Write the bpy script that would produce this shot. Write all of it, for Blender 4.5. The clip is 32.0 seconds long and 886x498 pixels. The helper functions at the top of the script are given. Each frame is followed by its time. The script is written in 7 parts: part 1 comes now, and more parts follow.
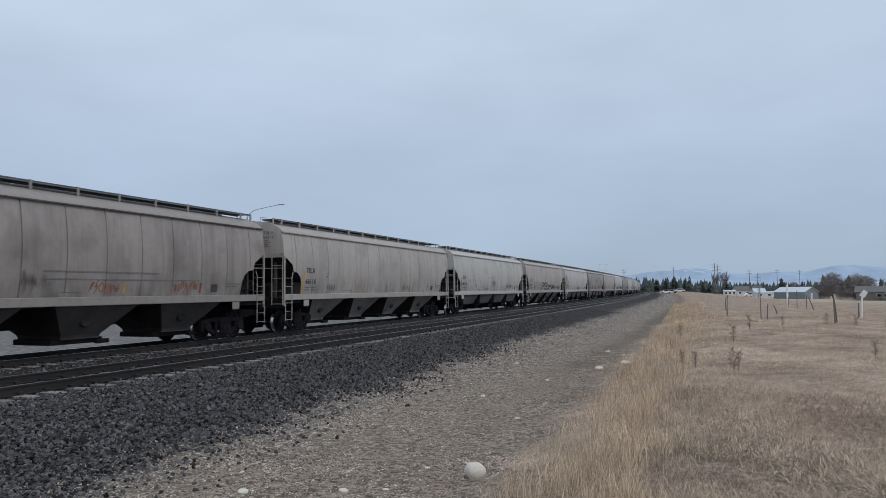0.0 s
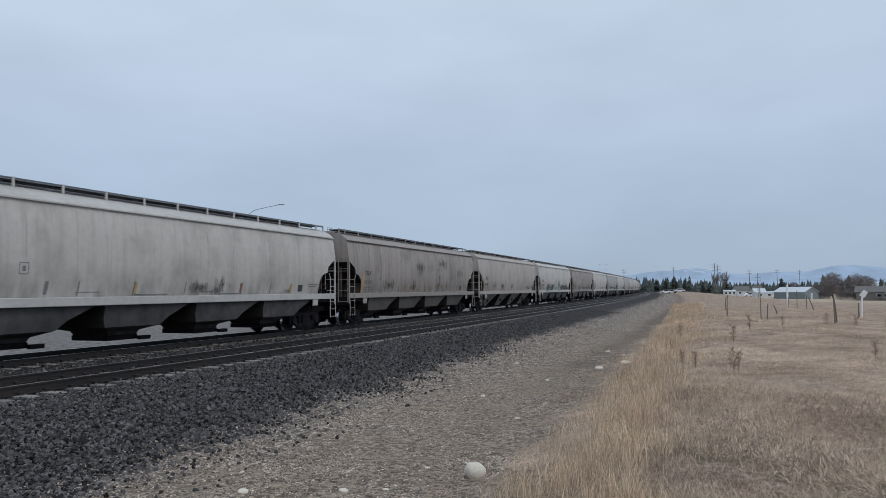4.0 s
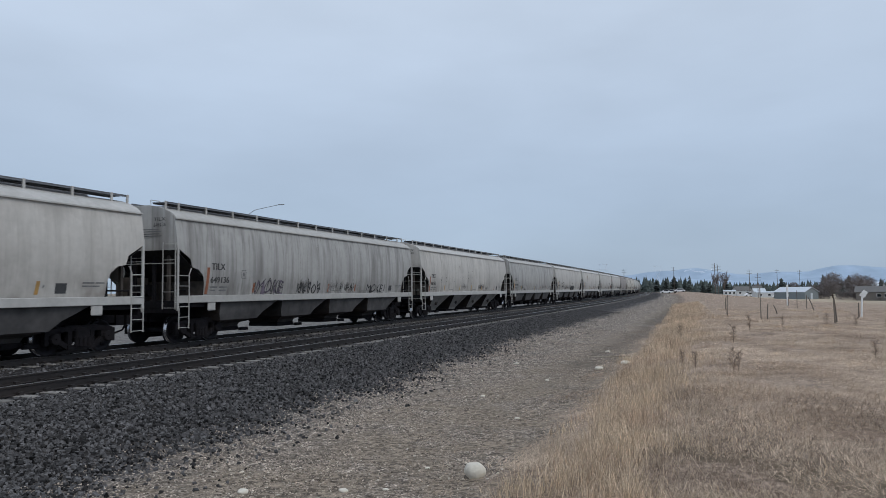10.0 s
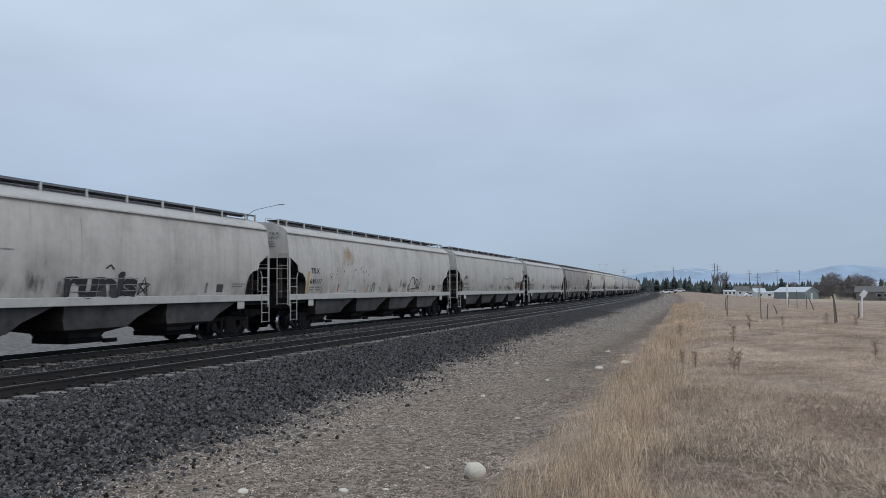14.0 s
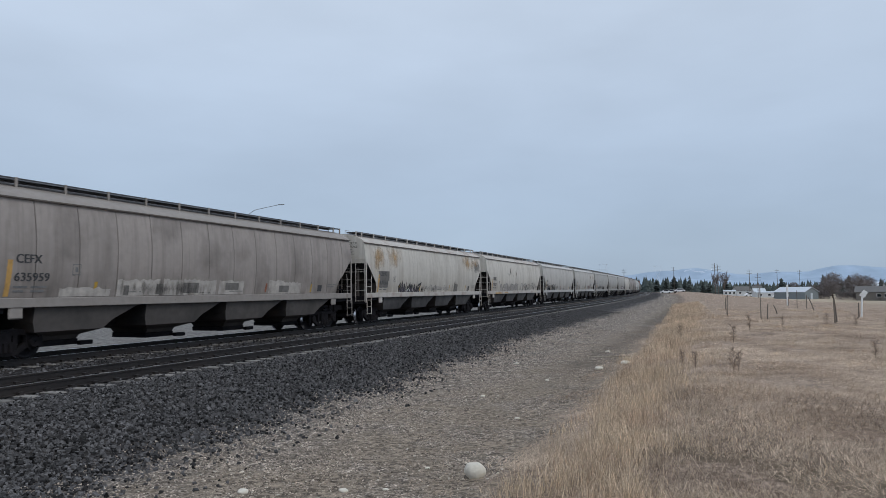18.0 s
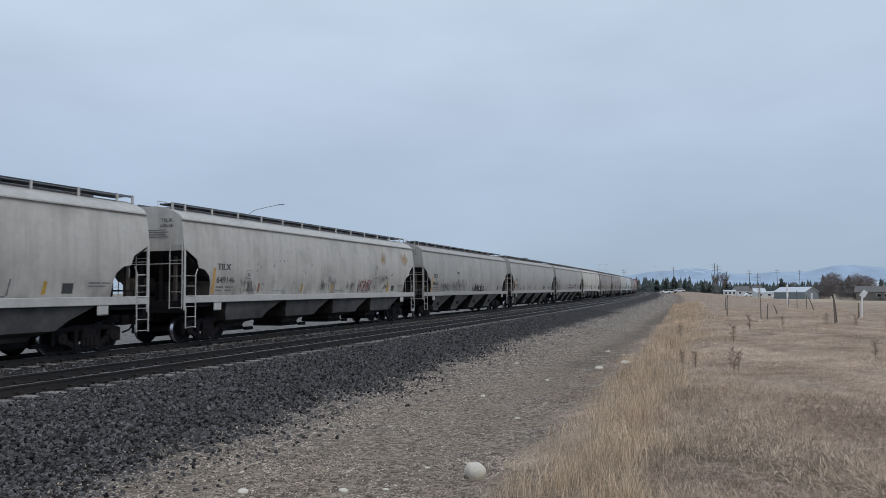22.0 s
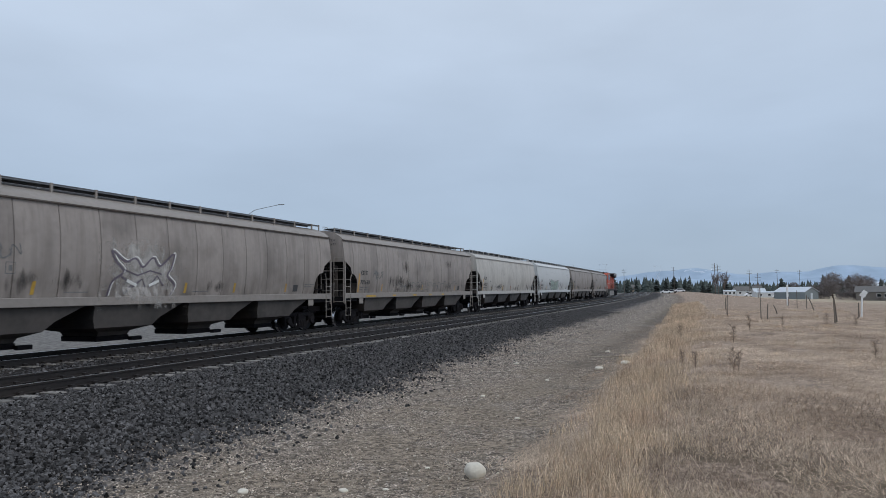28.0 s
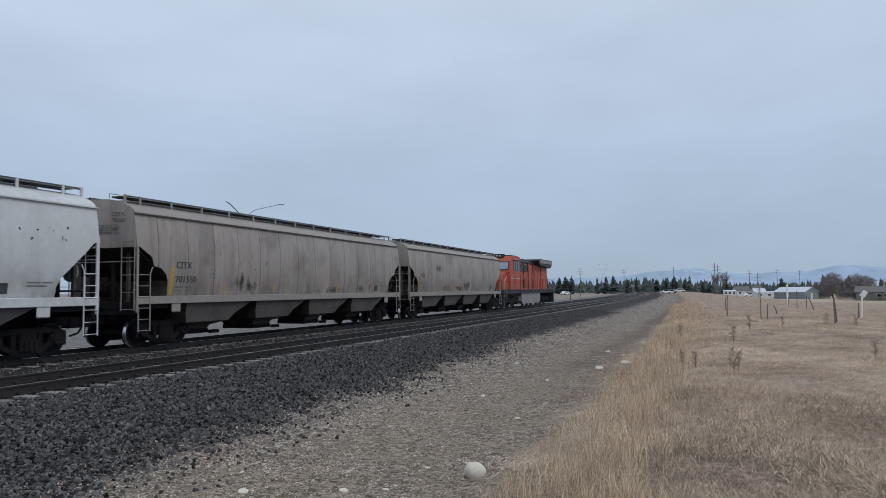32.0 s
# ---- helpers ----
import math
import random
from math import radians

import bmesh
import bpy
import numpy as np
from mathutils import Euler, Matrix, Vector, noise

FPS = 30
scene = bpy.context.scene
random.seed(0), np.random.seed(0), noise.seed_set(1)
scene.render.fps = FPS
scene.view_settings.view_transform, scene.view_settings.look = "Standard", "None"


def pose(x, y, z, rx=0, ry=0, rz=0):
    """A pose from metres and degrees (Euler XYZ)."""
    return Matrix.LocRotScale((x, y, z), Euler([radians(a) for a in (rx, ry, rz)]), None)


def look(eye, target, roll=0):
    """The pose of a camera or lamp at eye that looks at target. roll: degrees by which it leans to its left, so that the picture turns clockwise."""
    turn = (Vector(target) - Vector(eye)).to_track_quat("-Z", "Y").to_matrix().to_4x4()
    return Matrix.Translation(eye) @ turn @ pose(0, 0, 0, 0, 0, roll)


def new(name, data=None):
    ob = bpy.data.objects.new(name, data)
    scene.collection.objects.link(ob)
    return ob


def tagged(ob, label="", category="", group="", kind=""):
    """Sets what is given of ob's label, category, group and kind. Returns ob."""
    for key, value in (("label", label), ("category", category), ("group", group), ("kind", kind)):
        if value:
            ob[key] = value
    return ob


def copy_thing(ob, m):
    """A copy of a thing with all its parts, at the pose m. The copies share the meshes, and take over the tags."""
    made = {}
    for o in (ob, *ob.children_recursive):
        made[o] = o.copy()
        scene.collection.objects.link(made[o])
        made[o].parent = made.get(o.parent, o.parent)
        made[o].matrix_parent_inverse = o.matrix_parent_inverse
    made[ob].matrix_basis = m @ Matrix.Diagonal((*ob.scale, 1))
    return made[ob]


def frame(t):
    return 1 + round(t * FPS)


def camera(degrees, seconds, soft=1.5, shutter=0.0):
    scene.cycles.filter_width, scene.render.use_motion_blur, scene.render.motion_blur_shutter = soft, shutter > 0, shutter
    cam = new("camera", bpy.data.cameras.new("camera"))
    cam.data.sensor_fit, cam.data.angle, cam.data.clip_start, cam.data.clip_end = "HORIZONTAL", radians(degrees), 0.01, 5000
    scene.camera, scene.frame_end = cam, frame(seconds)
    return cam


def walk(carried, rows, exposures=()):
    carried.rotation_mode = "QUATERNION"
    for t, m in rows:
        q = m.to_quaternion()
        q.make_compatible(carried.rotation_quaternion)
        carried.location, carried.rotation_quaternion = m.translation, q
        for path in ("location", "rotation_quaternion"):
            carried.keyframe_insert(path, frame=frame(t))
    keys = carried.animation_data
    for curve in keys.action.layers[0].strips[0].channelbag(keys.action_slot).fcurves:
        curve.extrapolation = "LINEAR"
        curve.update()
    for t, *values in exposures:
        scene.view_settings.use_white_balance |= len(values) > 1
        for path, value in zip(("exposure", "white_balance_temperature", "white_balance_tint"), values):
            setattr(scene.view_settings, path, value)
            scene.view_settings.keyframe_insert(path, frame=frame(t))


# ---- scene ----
# camera on the field beside the line, standing still
EYE = Vector((0.0, 0.0, 1.675))
PITCH, YAW, ROLL = radians(3.288), radians(20.651), -0.535
AIM = Vector((-math.sin(YAW) * math.cos(PITCH), math.cos(YAW) * math.cos(PITCH), math.sin(PITCH)))
cam = camera(63.35, 32.0, soft=0.65, shutter=0.06)
CAM_POSE = look(EYE, EYE + AIM, ROLL)
walk(cam, [(0.0, CAM_POSE), (32.0, CAM_POSE)], exposures=[(0.0, 0.0), (32.0, 0.0)])

# ------------------------------------------------------------ sky and light
SUN_EL, SUN_AZ = radians(48), radians(120)
world = bpy.data.worlds.new("overcast_sky")
scene.world = world
world.use_nodes = True


def sky_nodes():
    nt = world.node_tree
    nt.nodes.clear()
    N, K = nt.nodes.new, nt.links.new
    out, bg = N("ShaderNodeOutputWorld"), N("ShaderNodeBackground")
    sky = N("ShaderNodeTexSky")
    sky.sky_type, sky.sun_disc = "NISHITA", False
    sky.sun_elevation, sky.sun_rotation = SUN_EL, SUN_AZ
    tc, sep = N("ShaderNodeTexCoord"), N("ShaderNodeSeparateXYZ")
    K(tc.outputs["Generated"], sep.inputs[0])
    # cloud deck: paler overhead, blue grey towards the horizon
    ramp = N("ShaderNodeValToRGB")
    e = ramp.color_ramp.elements
    e[0].position, e[0].color = 0.0, (0.325, 0.425, 0.56, 1)
    e[1].position, e[1].color = 0.45, (0.60, 0.695, 0.83, 1)
    m = ramp.color_ramp.elements.new(0.12)
    m.color = (0.40, 0.50, 0.645, 1)
    K(sep.outputs["Z"], ramp.inputs[0])
    mp, no = N("ShaderNodeMapping"), N("ShaderNodeTexNoise")
    mp.inputs["Scale"].default_value = (1.6, 1.6, 5.0)
    K(tc.outputs["Generated"], mp.inputs[0])
    K(mp.outputs[0], no.inputs["Vector"])
    no.inputs["Scale"].default_value, no.inputs["Detail"].default_value = 1.6, 5.0
    mr = N("ShaderNodeMapRange")
    mr.inputs[1].default_value, mr.inputs[2].default_value = 0.3, 0.75
    mr.inputs[3].default_value, mr.inputs[4].default_value = 0.92, 1.08
    K(no.outputs["Fac"], mr.inputs[0])
    mul = N("ShaderNodeVectorMath")
    mul.operation = "SCALE"
    K(ramp.outputs[0], mul.inputs[0])
    K(mr.outputs[0], mul.inputs["Scale"])
    # a little of the clear sky's own gradient shows through the deck
    dim = N("ShaderNodeVectorMath")
    dim.operation = "SCALE"
    dim.inputs["Scale"].default_value = 0.012
    K(sky.outputs[0], dim.inputs[0])
    add = N("ShaderNodeVectorMath")
    K(mul.outputs[0], add.inputs[0])
    K(dim.outputs[0], add.inputs[1])
    K(add.outputs[0], bg.inputs["Color"])
    bg.inputs["Strength"].default_value = 0.95
    K(bg.outputs[0], out.inputs[0])


sky_nodes()
sun = new("sun", bpy.data.lights.new("sun", "SUN"))
sun.data.energy, sun.data.angle, sun.data.color = 1.0, radians(25), (1.0, 0.96, 0.9)
sun.matrix_world = look((60, -40, 90), (60 - math.sin(SUN_AZ) * math.cos(SUN_EL) * 10, -40 - math.cos(SUN_AZ) * math.cos(SUN_EL) * 10, 90 - math.sin(SUN_EL) * 10))

# ------------------------------------------------------------ materials


def paint(name, colour, rough=0.6, metal=0.0, grain=8.0, vary=0.12, stain=0.0, stain_col=(0.1, 0.07, 0.05), stain_scale=0.7,
          streak=0.0, bump=0.0, bump_scale=40.0, by_object=0.0, by_island=0.0, spec=0.4, grime=0.0):
    """A worn surface: fine grain, larger stains, vertical run-off streaks and relief, in metres."""
    m = bpy.data.materials.new(name)
    m.use_nodes = True
    nt = m.node_tree
    N, K = nt.nodes.new, nt.links.new
    p = nt.nodes["Principled BSDF"]
    p.inputs["Roughness"].default_value, p.inputs["Metallic"].default_value = rough, metal
    p.inputs["Specular IOR Level"].default_value = spec
    tc = N("ShaderNodeTexCoord")

    def noise_tex(scale, detail=4.0, vec=None, stretch=None):
        n = N("ShaderNodeTexNoise")
        n.inputs["Scale"].default_value, n.inputs["Detail"].default_value = scale, detail
        if stretch:
            mp = N("ShaderNodeMapping")
            mp.inputs["Scale"].default_value = stretch
            K(tc.outputs["Object"], mp.inputs[0])
            K(mp.outputs[0], n.inputs["Vector"])
        else:
            K(tc.outputs["Object"], n.inputs["Vector"])
        return n.outputs["Fac"]

    def span(sock, a, b, c, d):
        r = N("ShaderNodeMapRange")
        for i, v in enumerate((a, b, c, d)):
            r.inputs[i + 1].default_value = v
        K(sock, r.inputs[0])
        return r.outputs[0]

    def scaled(col, sock):
        v = N("ShaderNodeVectorMath")
        v.operation = "SCALE"
        K(col, v.inputs[0])
        K(sock, v.inputs["Scale"])
        return v.outputs[0]

    def blend(fac, a, b):
        x = N("ShaderNodeMix")
        x.data_type = "RGBA"
        K(fac, x.inputs[0])
        K(a, x.inputs[6])
        x.inputs[7].default_value = (*b, 1)
        return x.outputs[2]

    rgb = N("ShaderNodeRGB")
    rgb.outputs[0].default_value = (*colour, 1)
    col = scaled(rgb.outputs[0], span(noise_tex(grain), 0.25, 0.75, 1 - vary, 1 + vary))
    col = scaled(col, span(noise_tex(grain * 0.11, 3.0), 0.3, 0.7, 1 - vary * 0.7, 1 + vary * 0.7))
    if streak:
        col = blend(span(noise_tex(1.0, 5.0, stretch=(2.6, 2.6, 0.16)), 0.47, 0.72, 0.0, streak), col, stain_col)
        col = blend(span(noise_tex(1.0, 4.0, stretch=(8.0, 8.0, 0.22)), 0.53, 0.68, 0.0, streak * 0.6), col, stain_col)
    if stain:
        col = blend(span(noise_tex(stain_scale, 6.0), 0.5, 0.72, 0.0, stain), col, stain_col)
    if grime:
        # road dirt thrown up from below, in ragged tongues
        sp = N("ShaderNodeSeparateXYZ")
        K(tc.outputs["Object"], sp.inputs[0])
        low = span(sp.outputs["Z"], 1.55, 2.5, 1.0, 0.0)
        rag = span(noise_tex(1.0, 6.0, stretch=(1.7, 1.7, 0.7)), 0.42, 0.68, 0.0, 1.0)
        both = N("ShaderNodeMath")
        both.operation = "MULTIPLY"
        K(low, both.inputs[0])
        K(rag, both.inputs[1])
        col = blend(span(both.outputs[0], 0.0, 0.8, 0.0, grime), col, stain_col)
    if by_object:
        oi = N("ShaderNodeObjectInfo")
        col = scaled(col, span(oi.outputs["Random"], 0, 1, 1 - by_object, 1 + by_object))
    if by_island:
        ge = N("ShaderNodeNewGeometry")
        col = scaled(col, span(ge.outputs["Random Per Island"], 0, 1, 1 - by_island, 1 + by_island))
    K(col, p.inputs["Base Color"])
    if bump:
        b = N("ShaderNodeBump")
        b.inputs["Strength"].default_value, b.inputs["Distance"].default_value = bump, 0.02
        K(noise_tex(bump_scale, 3.0), b.inputs["Height"])
        K(b.outputs[0], p.inputs["Normal"])
    return m


RAIL = paint("rail_steel", (0.03, 0.026, 0.025), 0.55, 0.3, 12, 0.2, stain=0.4, stain_col=(0.05, 0.035, 0.028))
RAIL_TOP = paint("polished_rail_head", (0.45, 0.45, 0.46), 0.3, 0.9, 12, 0.1)
TIE = paint("weathered_tie", (0.2, 0.188, 0.175), 0.9, 0, 9, 0.25, stain=0.4, by_object=0.25)
STEEL_DARK = paint("truck_cast_steel", (0.012, 0.011, 0.013), 0.8, 0.0, 10, 0.3, stain=0.4, stain_col=(0.032, 0.027, 0.026), bump=0.2, spec=0.12)
WHEEL = paint("wheel_steel", (0.02, 0.019, 0.022), 0.6, 0.2, 10, 0.2, spec=0.15)
TREAD = paint("polished_wheel_tread", (0.5, 0.5, 0.52), 0.25, 0.95, 10, 0.05)
GRATE = paint("galvanised_walkway", (0.17, 0.178, 0.195), 0.6, 0.4, 14, 0.2)
# near-black: shade below the car ends and bays is put into this colour
SLOPE_SHADE = paint("shaded_slope_sheet", (0.032, 0.03, 0.03), 0.85, 0, 6, 0.2, stain=0.4, spec=0.12)
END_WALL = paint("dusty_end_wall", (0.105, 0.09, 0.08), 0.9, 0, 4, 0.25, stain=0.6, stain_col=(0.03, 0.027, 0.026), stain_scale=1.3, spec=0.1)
DECAL = paint("black_stencil", (0.05, 0.05, 0.052), 0.7, 0, 15, 0.2)

# ------------------------------------------------------------ the line and the lie of the land
TRACK_X, BEND_AT, RADIUS, LAST = -17.606, 12.26, 3374.1, 780.0
SPACING = 4.777


def along(s, u=0.0):
    """Place and heading on the line: s metres along it, u metres towards the field."""
    a = max(0.0, min(s, LAST) - BEND_AT) / RADIUS
    x = TRACK_X - RADIUS * (1 - math.cos(a))
    y = min(s, BEND_AT) + RADIUS * math.sin(a)
    if s > LAST:
        x, y = x - math.sin(a) * (s - LAST), y + math.cos(a) * (s - LAST)
    return x + u * math.cos(a), y + u * math.sin(a), a


def on_line(s, u=0.0, z=0.0):
    x, y, a = along(s, u)
    return Matrix.Translation((x, y, z)) @ Matrix.Rotation(a + math.pi / 2, 4, "Z")


PROFILE = ((-3000, -1.2), (-400, -1.0), (-120, -0.9), (-40, -0.8), (-14, -0.7), (-7, -0.6), (-3.6, -0.45), (-2.3, -0.2), (7.1, -0.2), (8.6, -0.33), (10.9, -0.56),
           (13.4, -0.58), (15.0, -0.5), (16.2, -0.22), (17.5, -0.02), (20, 0.0), (40, -0.05), (120, -0.1), (400, -0.2), (4000, -0.5))


def land(u, s):
    z = float(np.interp(u, [p[0] for p in PROFILE], [p[1] for p in PROFILE]))
    if u > 20:
        a, b = min(1.0, (u - 20) / 25), min(1.0, max(0.0, (s - 50) / 150))
        z -= 2.0 * a * a * (3 - 2 * a) * b * b * (3 - 2 * b)
    if u > 7.5:
        k = min(1.0, (u - 7.5) / 4)
        z += k * 0.035 * noise.noise((u * 0.4, s * 0.25, 3.1)) + k * 0.007 * noise.noise((u * 1.9, s * 1.6, 7.7))
        if u > 16:
            z += 0.075 * noise.noise((u * 0.7, s * 0.45, 1.2)) + 0.03 * noise.noise((u * 1.8, s * 1.3, 5.5))
    return z


def finish(bm, name, material, parent=None, label="", smooth=False):
    me = bpy.data.meshes.new(name)
    bm.to_mesh(me)
    bm.free()
    for m in (material if isinstance(material, (list, tuple)) else (material,)):
        me.materials.append(m)
    if smooth:
        me.polygons.foreach_set("use_smooth", [True] * len(me.polygons))
        me.set_sharp_from_angle(angle=radians(40))
    ob = new(name, me)
    if parent:
        ob.parent = parent
    return tagged(ob, label)


def part(name, bm, material, parent, label="", smooth=False):
    return finish(bm, name, material, parent, label, smooth)


def box(bm, x0, x1, y0, y1, z0, z1, m=None, mat=0):
    vs = [bm.verts.new(Vector((x, y, z)) if m is None else m @ Vector((x, y, z))) for x in (x0, x1) for y in (y0, y1) for z in (z0, z1)]
    for q in ((0, 1, 3, 2), (4, 6, 7, 5), (0, 4, 5, 1), (2, 3, 7, 6), (0, 2, 6, 4), (1, 5, 7, 3)):
        bm.faces.new([vs[i] for i in q]).material_index = mat
    return vs


def bbox(x0, x1, y0, y1, z0, z1, bevel=0.0):
    bm = bmesh.new()
    box(bm, x0, x1, y0, y1, z0, z1)
    if bevel:
        bmesh.ops.bevel(bm, geom=list(bm.edges), offset=bevel, segments=1, affect="EDGES")
    return bm


def tube(bm, pts, r, n=6, cap=True, mat=0):
    """A round bar through the points; r may be one radius or one a point."""
    pts = [Vector(p) for p in pts]
    rings = []
    for i, p in enumerate(pts):
        d = (pts[min(i + 1, len(pts) - 1)] - pts[max(i - 1, 0)]).normalized()
        side = d.cross(Vector((0, 0, 1)) if abs(d.z) < 0.9 else Vector((1, 0, 0))).normalized()
        up = side.cross(d)
        rr = r[i] if isinstance(r, (list, tuple)) else r
        rings.append([bm.verts.new(p + (side * math.cos(k * math.tau / n) + up * math.sin(k * math.tau / n)) * rr) for k in range(n)])
    for a, b in zip(rings, rings[1:]):
        for k in range(n):
            bm.faces.new((a[k], a[(k + 1) % n], b[(k + 1) % n], b[k])).material_index = mat
    if cap:
        bm.faces.new(rings[0][::-1]).material_index = mat
        bm.faces.new(rings[-1]).material_index = mat


def strip(bm, section, s_values, u0=0.0, closed=True, mats=None):
    """Sweep a section of (u, z) along the line."""
    rings = []
    for s in s_values:
        ring = []
        for u, z in section:
            x, y, _ = along(s, u0 + u)
            ring.append(bm.verts.new((x, y, z)))
        rings.append(ring)
    n = len(section)
    for a, b in zip(rings, rings[1:]):
        for k in range(n if closed else n - 1):
            f = bm.faces.new((a[k], a[(k + 1) % n], b[(k + 1) % n], b[k]))
            if mats:
                f.material_index = mats[k]
    return bm


def ground_material():
    m = bpy.data.materials.new("ballast_gravel_and_dry_field")
    m.use_nodes = True
    nt = m.node_tree
    N, K = nt.nodes.new, nt.links.new
    p = nt.nodes["Principled BSDF"]
    p.inputs["Roughness"].default_value, p.inputs["Specular IOR Level"].default_value = 0.95, 0.15
    tc, uv, sep = N("ShaderNodeTexCoord"), N("ShaderNodeUVMap"), N("ShaderNodeSeparateXYZ")
    uv.uv_map = "line"
    K(uv.outputs[0], sep.inputs[0])

    def tex(scale, detail=5.0, stretch=None):
        n = N("ShaderNodeTexNoise")
        n.inputs["Scale"].default_value, n.inputs["Detail"].default_value = scale, detail
        src = tc.outputs["Object"]
        if stretch:
            mp = N("ShaderNodeMapping")
            mp.inputs["Scale"].default_value = stretch
            K(src, mp.inputs[0])
            src = mp.outputs[0]
        K(src, n.inputs["Vector"])
        return n.outputs["Fac"]

    def rng(sock, a, b, c, d):
        r = N("ShaderNodeMapRange")
        r.interpolation_type = "SMOOTHSTEP"
        for i, v in enumerate((a, b, c, d)):
            r.inputs[i + 1].default_value = v
        K(sock, r.inputs[0])
        return r.outputs[0]

    def op(kind, a, b):
        x = N("ShaderNodeMath")
        x.operation = kind
        for i, v in enumerate((a, b)):
            if isinstance(v, (int, float)):
                x.inputs[i].default_value = v
            else:
                K(v, x.inputs[i])
        return x.outputs[0]

    def mix(fac, a, b):
        x = N("ShaderNodeMix")
        x.data_type = "RGBA"
        K(fac, x.inputs[0])
        for i, v in ((6, a), (7, b)):
            if isinstance(v, tuple):
                x.inputs[i].default_value = (*v, 1)
            else:
                K(v, x.inputs[i])
        return x.outputs[2]

    def stones(scale, dark, light):
        v = N("ShaderNodeTexVoronoi")
        v.inputs["Scale"].default_value = scale
        K(tc.outputs["Object"], v.inputs["Vector"])
        g = N("ShaderNodeSeparateColor")
        K(v.outputs["Color"], g.inputs[0])
        # colour falls off towards each stone's rim, painting shade into the gaps
        edge = rng(v.outputs["Distance"], 0.25, 0.75, 1.0, 0.25)
        c = mix(op("POWER", g.outputs[0], 2.0), dark, light)
        x = N("ShaderNodeVectorMath")
        x.operation = "SCALE"
        K(c, x.inputs[0])
        K(edge, x.inputs["Scale"])
        return x.outputs[0], v.outputs["Distance"]

    wob = op("ADD", op("MULTIPLY", op("SUBTRACT", tex(0.45, 4.0), 0.5), 2.4), op("MULTIPLY", op("SUBTRACT", tex(2.6, 4.0), 0.5), 1.2))
    u = op("ADD", sep.outputs["Y"], wob)
    ballast, bd = stones(17.0, (0.012, 0.0115, 0.014), (0.135, 0.13, 0.138))
    gravel, gd = stones(34.0, (0.12, 0.098, 0.082), (0.92, 0.79, 0.67))
    lump = N("ShaderNodeVectorMath")
    lump.operation = "SCALE"
    K(gravel, lump.inputs[0])
    K(rng(tex(5.0, 9.0), 0.36, 0.64, 0.5, 1.35), lump.inputs["Scale"])
    gravel = lump.outputs[0]
    dirt = mix(rng(tex(13.0, 8.0), 0.32, 0.68, 0, 1), (0.085, 0.068, 0.053), (0.335, 0.275, 0.212))
    straw = mix(rng(tex(11.0, 8.0), 0.34, 0.66, 0, 1), (0.13, 0.095, 0.073), (0.37, 0.283, 0.22))
    straw = mix(rng(tex(0.3, 5.0), 0.45, 0.62, 0, 0.75), straw, (0.2, 0.135, 0.098))
    straw = mix(rng(tex(16.0, 6.0), 0.5, 0.7, 0, 0.5), straw, (0.15, 0.115, 0.09))
    matted = rng(tex(1.5, 9.0, (0.6, 1.0, 1.0)), 0.36, 0.6, 0.1, 0.75)
    straw = mix(op("MULTIPLY", matted, rng(sep.outputs["X"], 7.5, 11.0, 0.1, 1)), straw, mix(rng(tex(22.0, 8.0), 0.35, 0.65, 0, 1), (0.25, 0.185, 0.14), (0.64, 0.50, 0.395)))
    near = op("MULTIPLY", rng(sep.outputs["X"], 7.5, 11.0, 1, 0.2), rng(tex(0.8, 5.0), 0.4, 0.58, 0, 0.8))
    near = op("MULTIPLY", near, rng(u, 16.3, 17.4, 0, 1))
    straw = mix(near, straw, (0.125, 0.097, 0.068))
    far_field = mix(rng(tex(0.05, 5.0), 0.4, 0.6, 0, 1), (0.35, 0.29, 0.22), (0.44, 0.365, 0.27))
    # the ballast thins out into gravel, nearer the rails farther on
    drift = op("MINIMUM", op("MAXIMUM", op("MULTIPLY", op("SUBTRACT", sep.outputs["X"], 6.0), 0.04), -0.2), 1.2)
    toe = op("ADD", op("ADD", u, drift), op("MULTIPLY", op("SUBTRACT", tex(9.0, 6.0), 0.5), 1.6))
    col = mix(rng(toe, 9.9, 10.7, 0, 0.6), ballast, (0.12, 0.114, 0.114))
    col = mix(rng(toe, 10.2, 11.5, 0, 1), col, gravel)
    shift = op("MINIMUM", op("MAXIMUM", op("MULTIPLY", op("SUBTRACT", sep.outputs["X"], 8.0), 0.13), 0.0), 1.9)
    col = mix(op("MULTIPLY", rng(op("SUBTRACT", u, shift), 10.1, 12.0, 0.1, 1.0), rng(tex(0.9, 8.0), 0.38, 0.6, 0.3, 1)), col, dirt)
    # the grass creeps closer to the line farther on
    creep = op("ADD", u, op("MINIMUM", op("MAXIMUM", op("MULTIPLY", op("SUBTRACT", sep.outputs["X"], 10.0), 0.022), 0.0), 1.8))
    col = mix(rng(creep, 15.0, 16.0, 0, 1), col, straw)
    # dark band where the ditch runs out: its shade painted on bare earth
    ditch_shade = op("MULTIPLY", op("MULTIPLY", rng(u, 13.2, 13.9, 0, 1), rng(u, 14.3, 15.2, 1, 0)), op("MULTIPLY", rng(sep.outputs["X"], 16, 23, 0, 0.55), rng(tex(1.4, 6.0), 0.3, 0.5, 0.3, 1)))
    col = mix(ditch_shade, col, (0.072, 0.058, 0.05))
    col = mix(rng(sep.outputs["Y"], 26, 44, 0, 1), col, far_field)
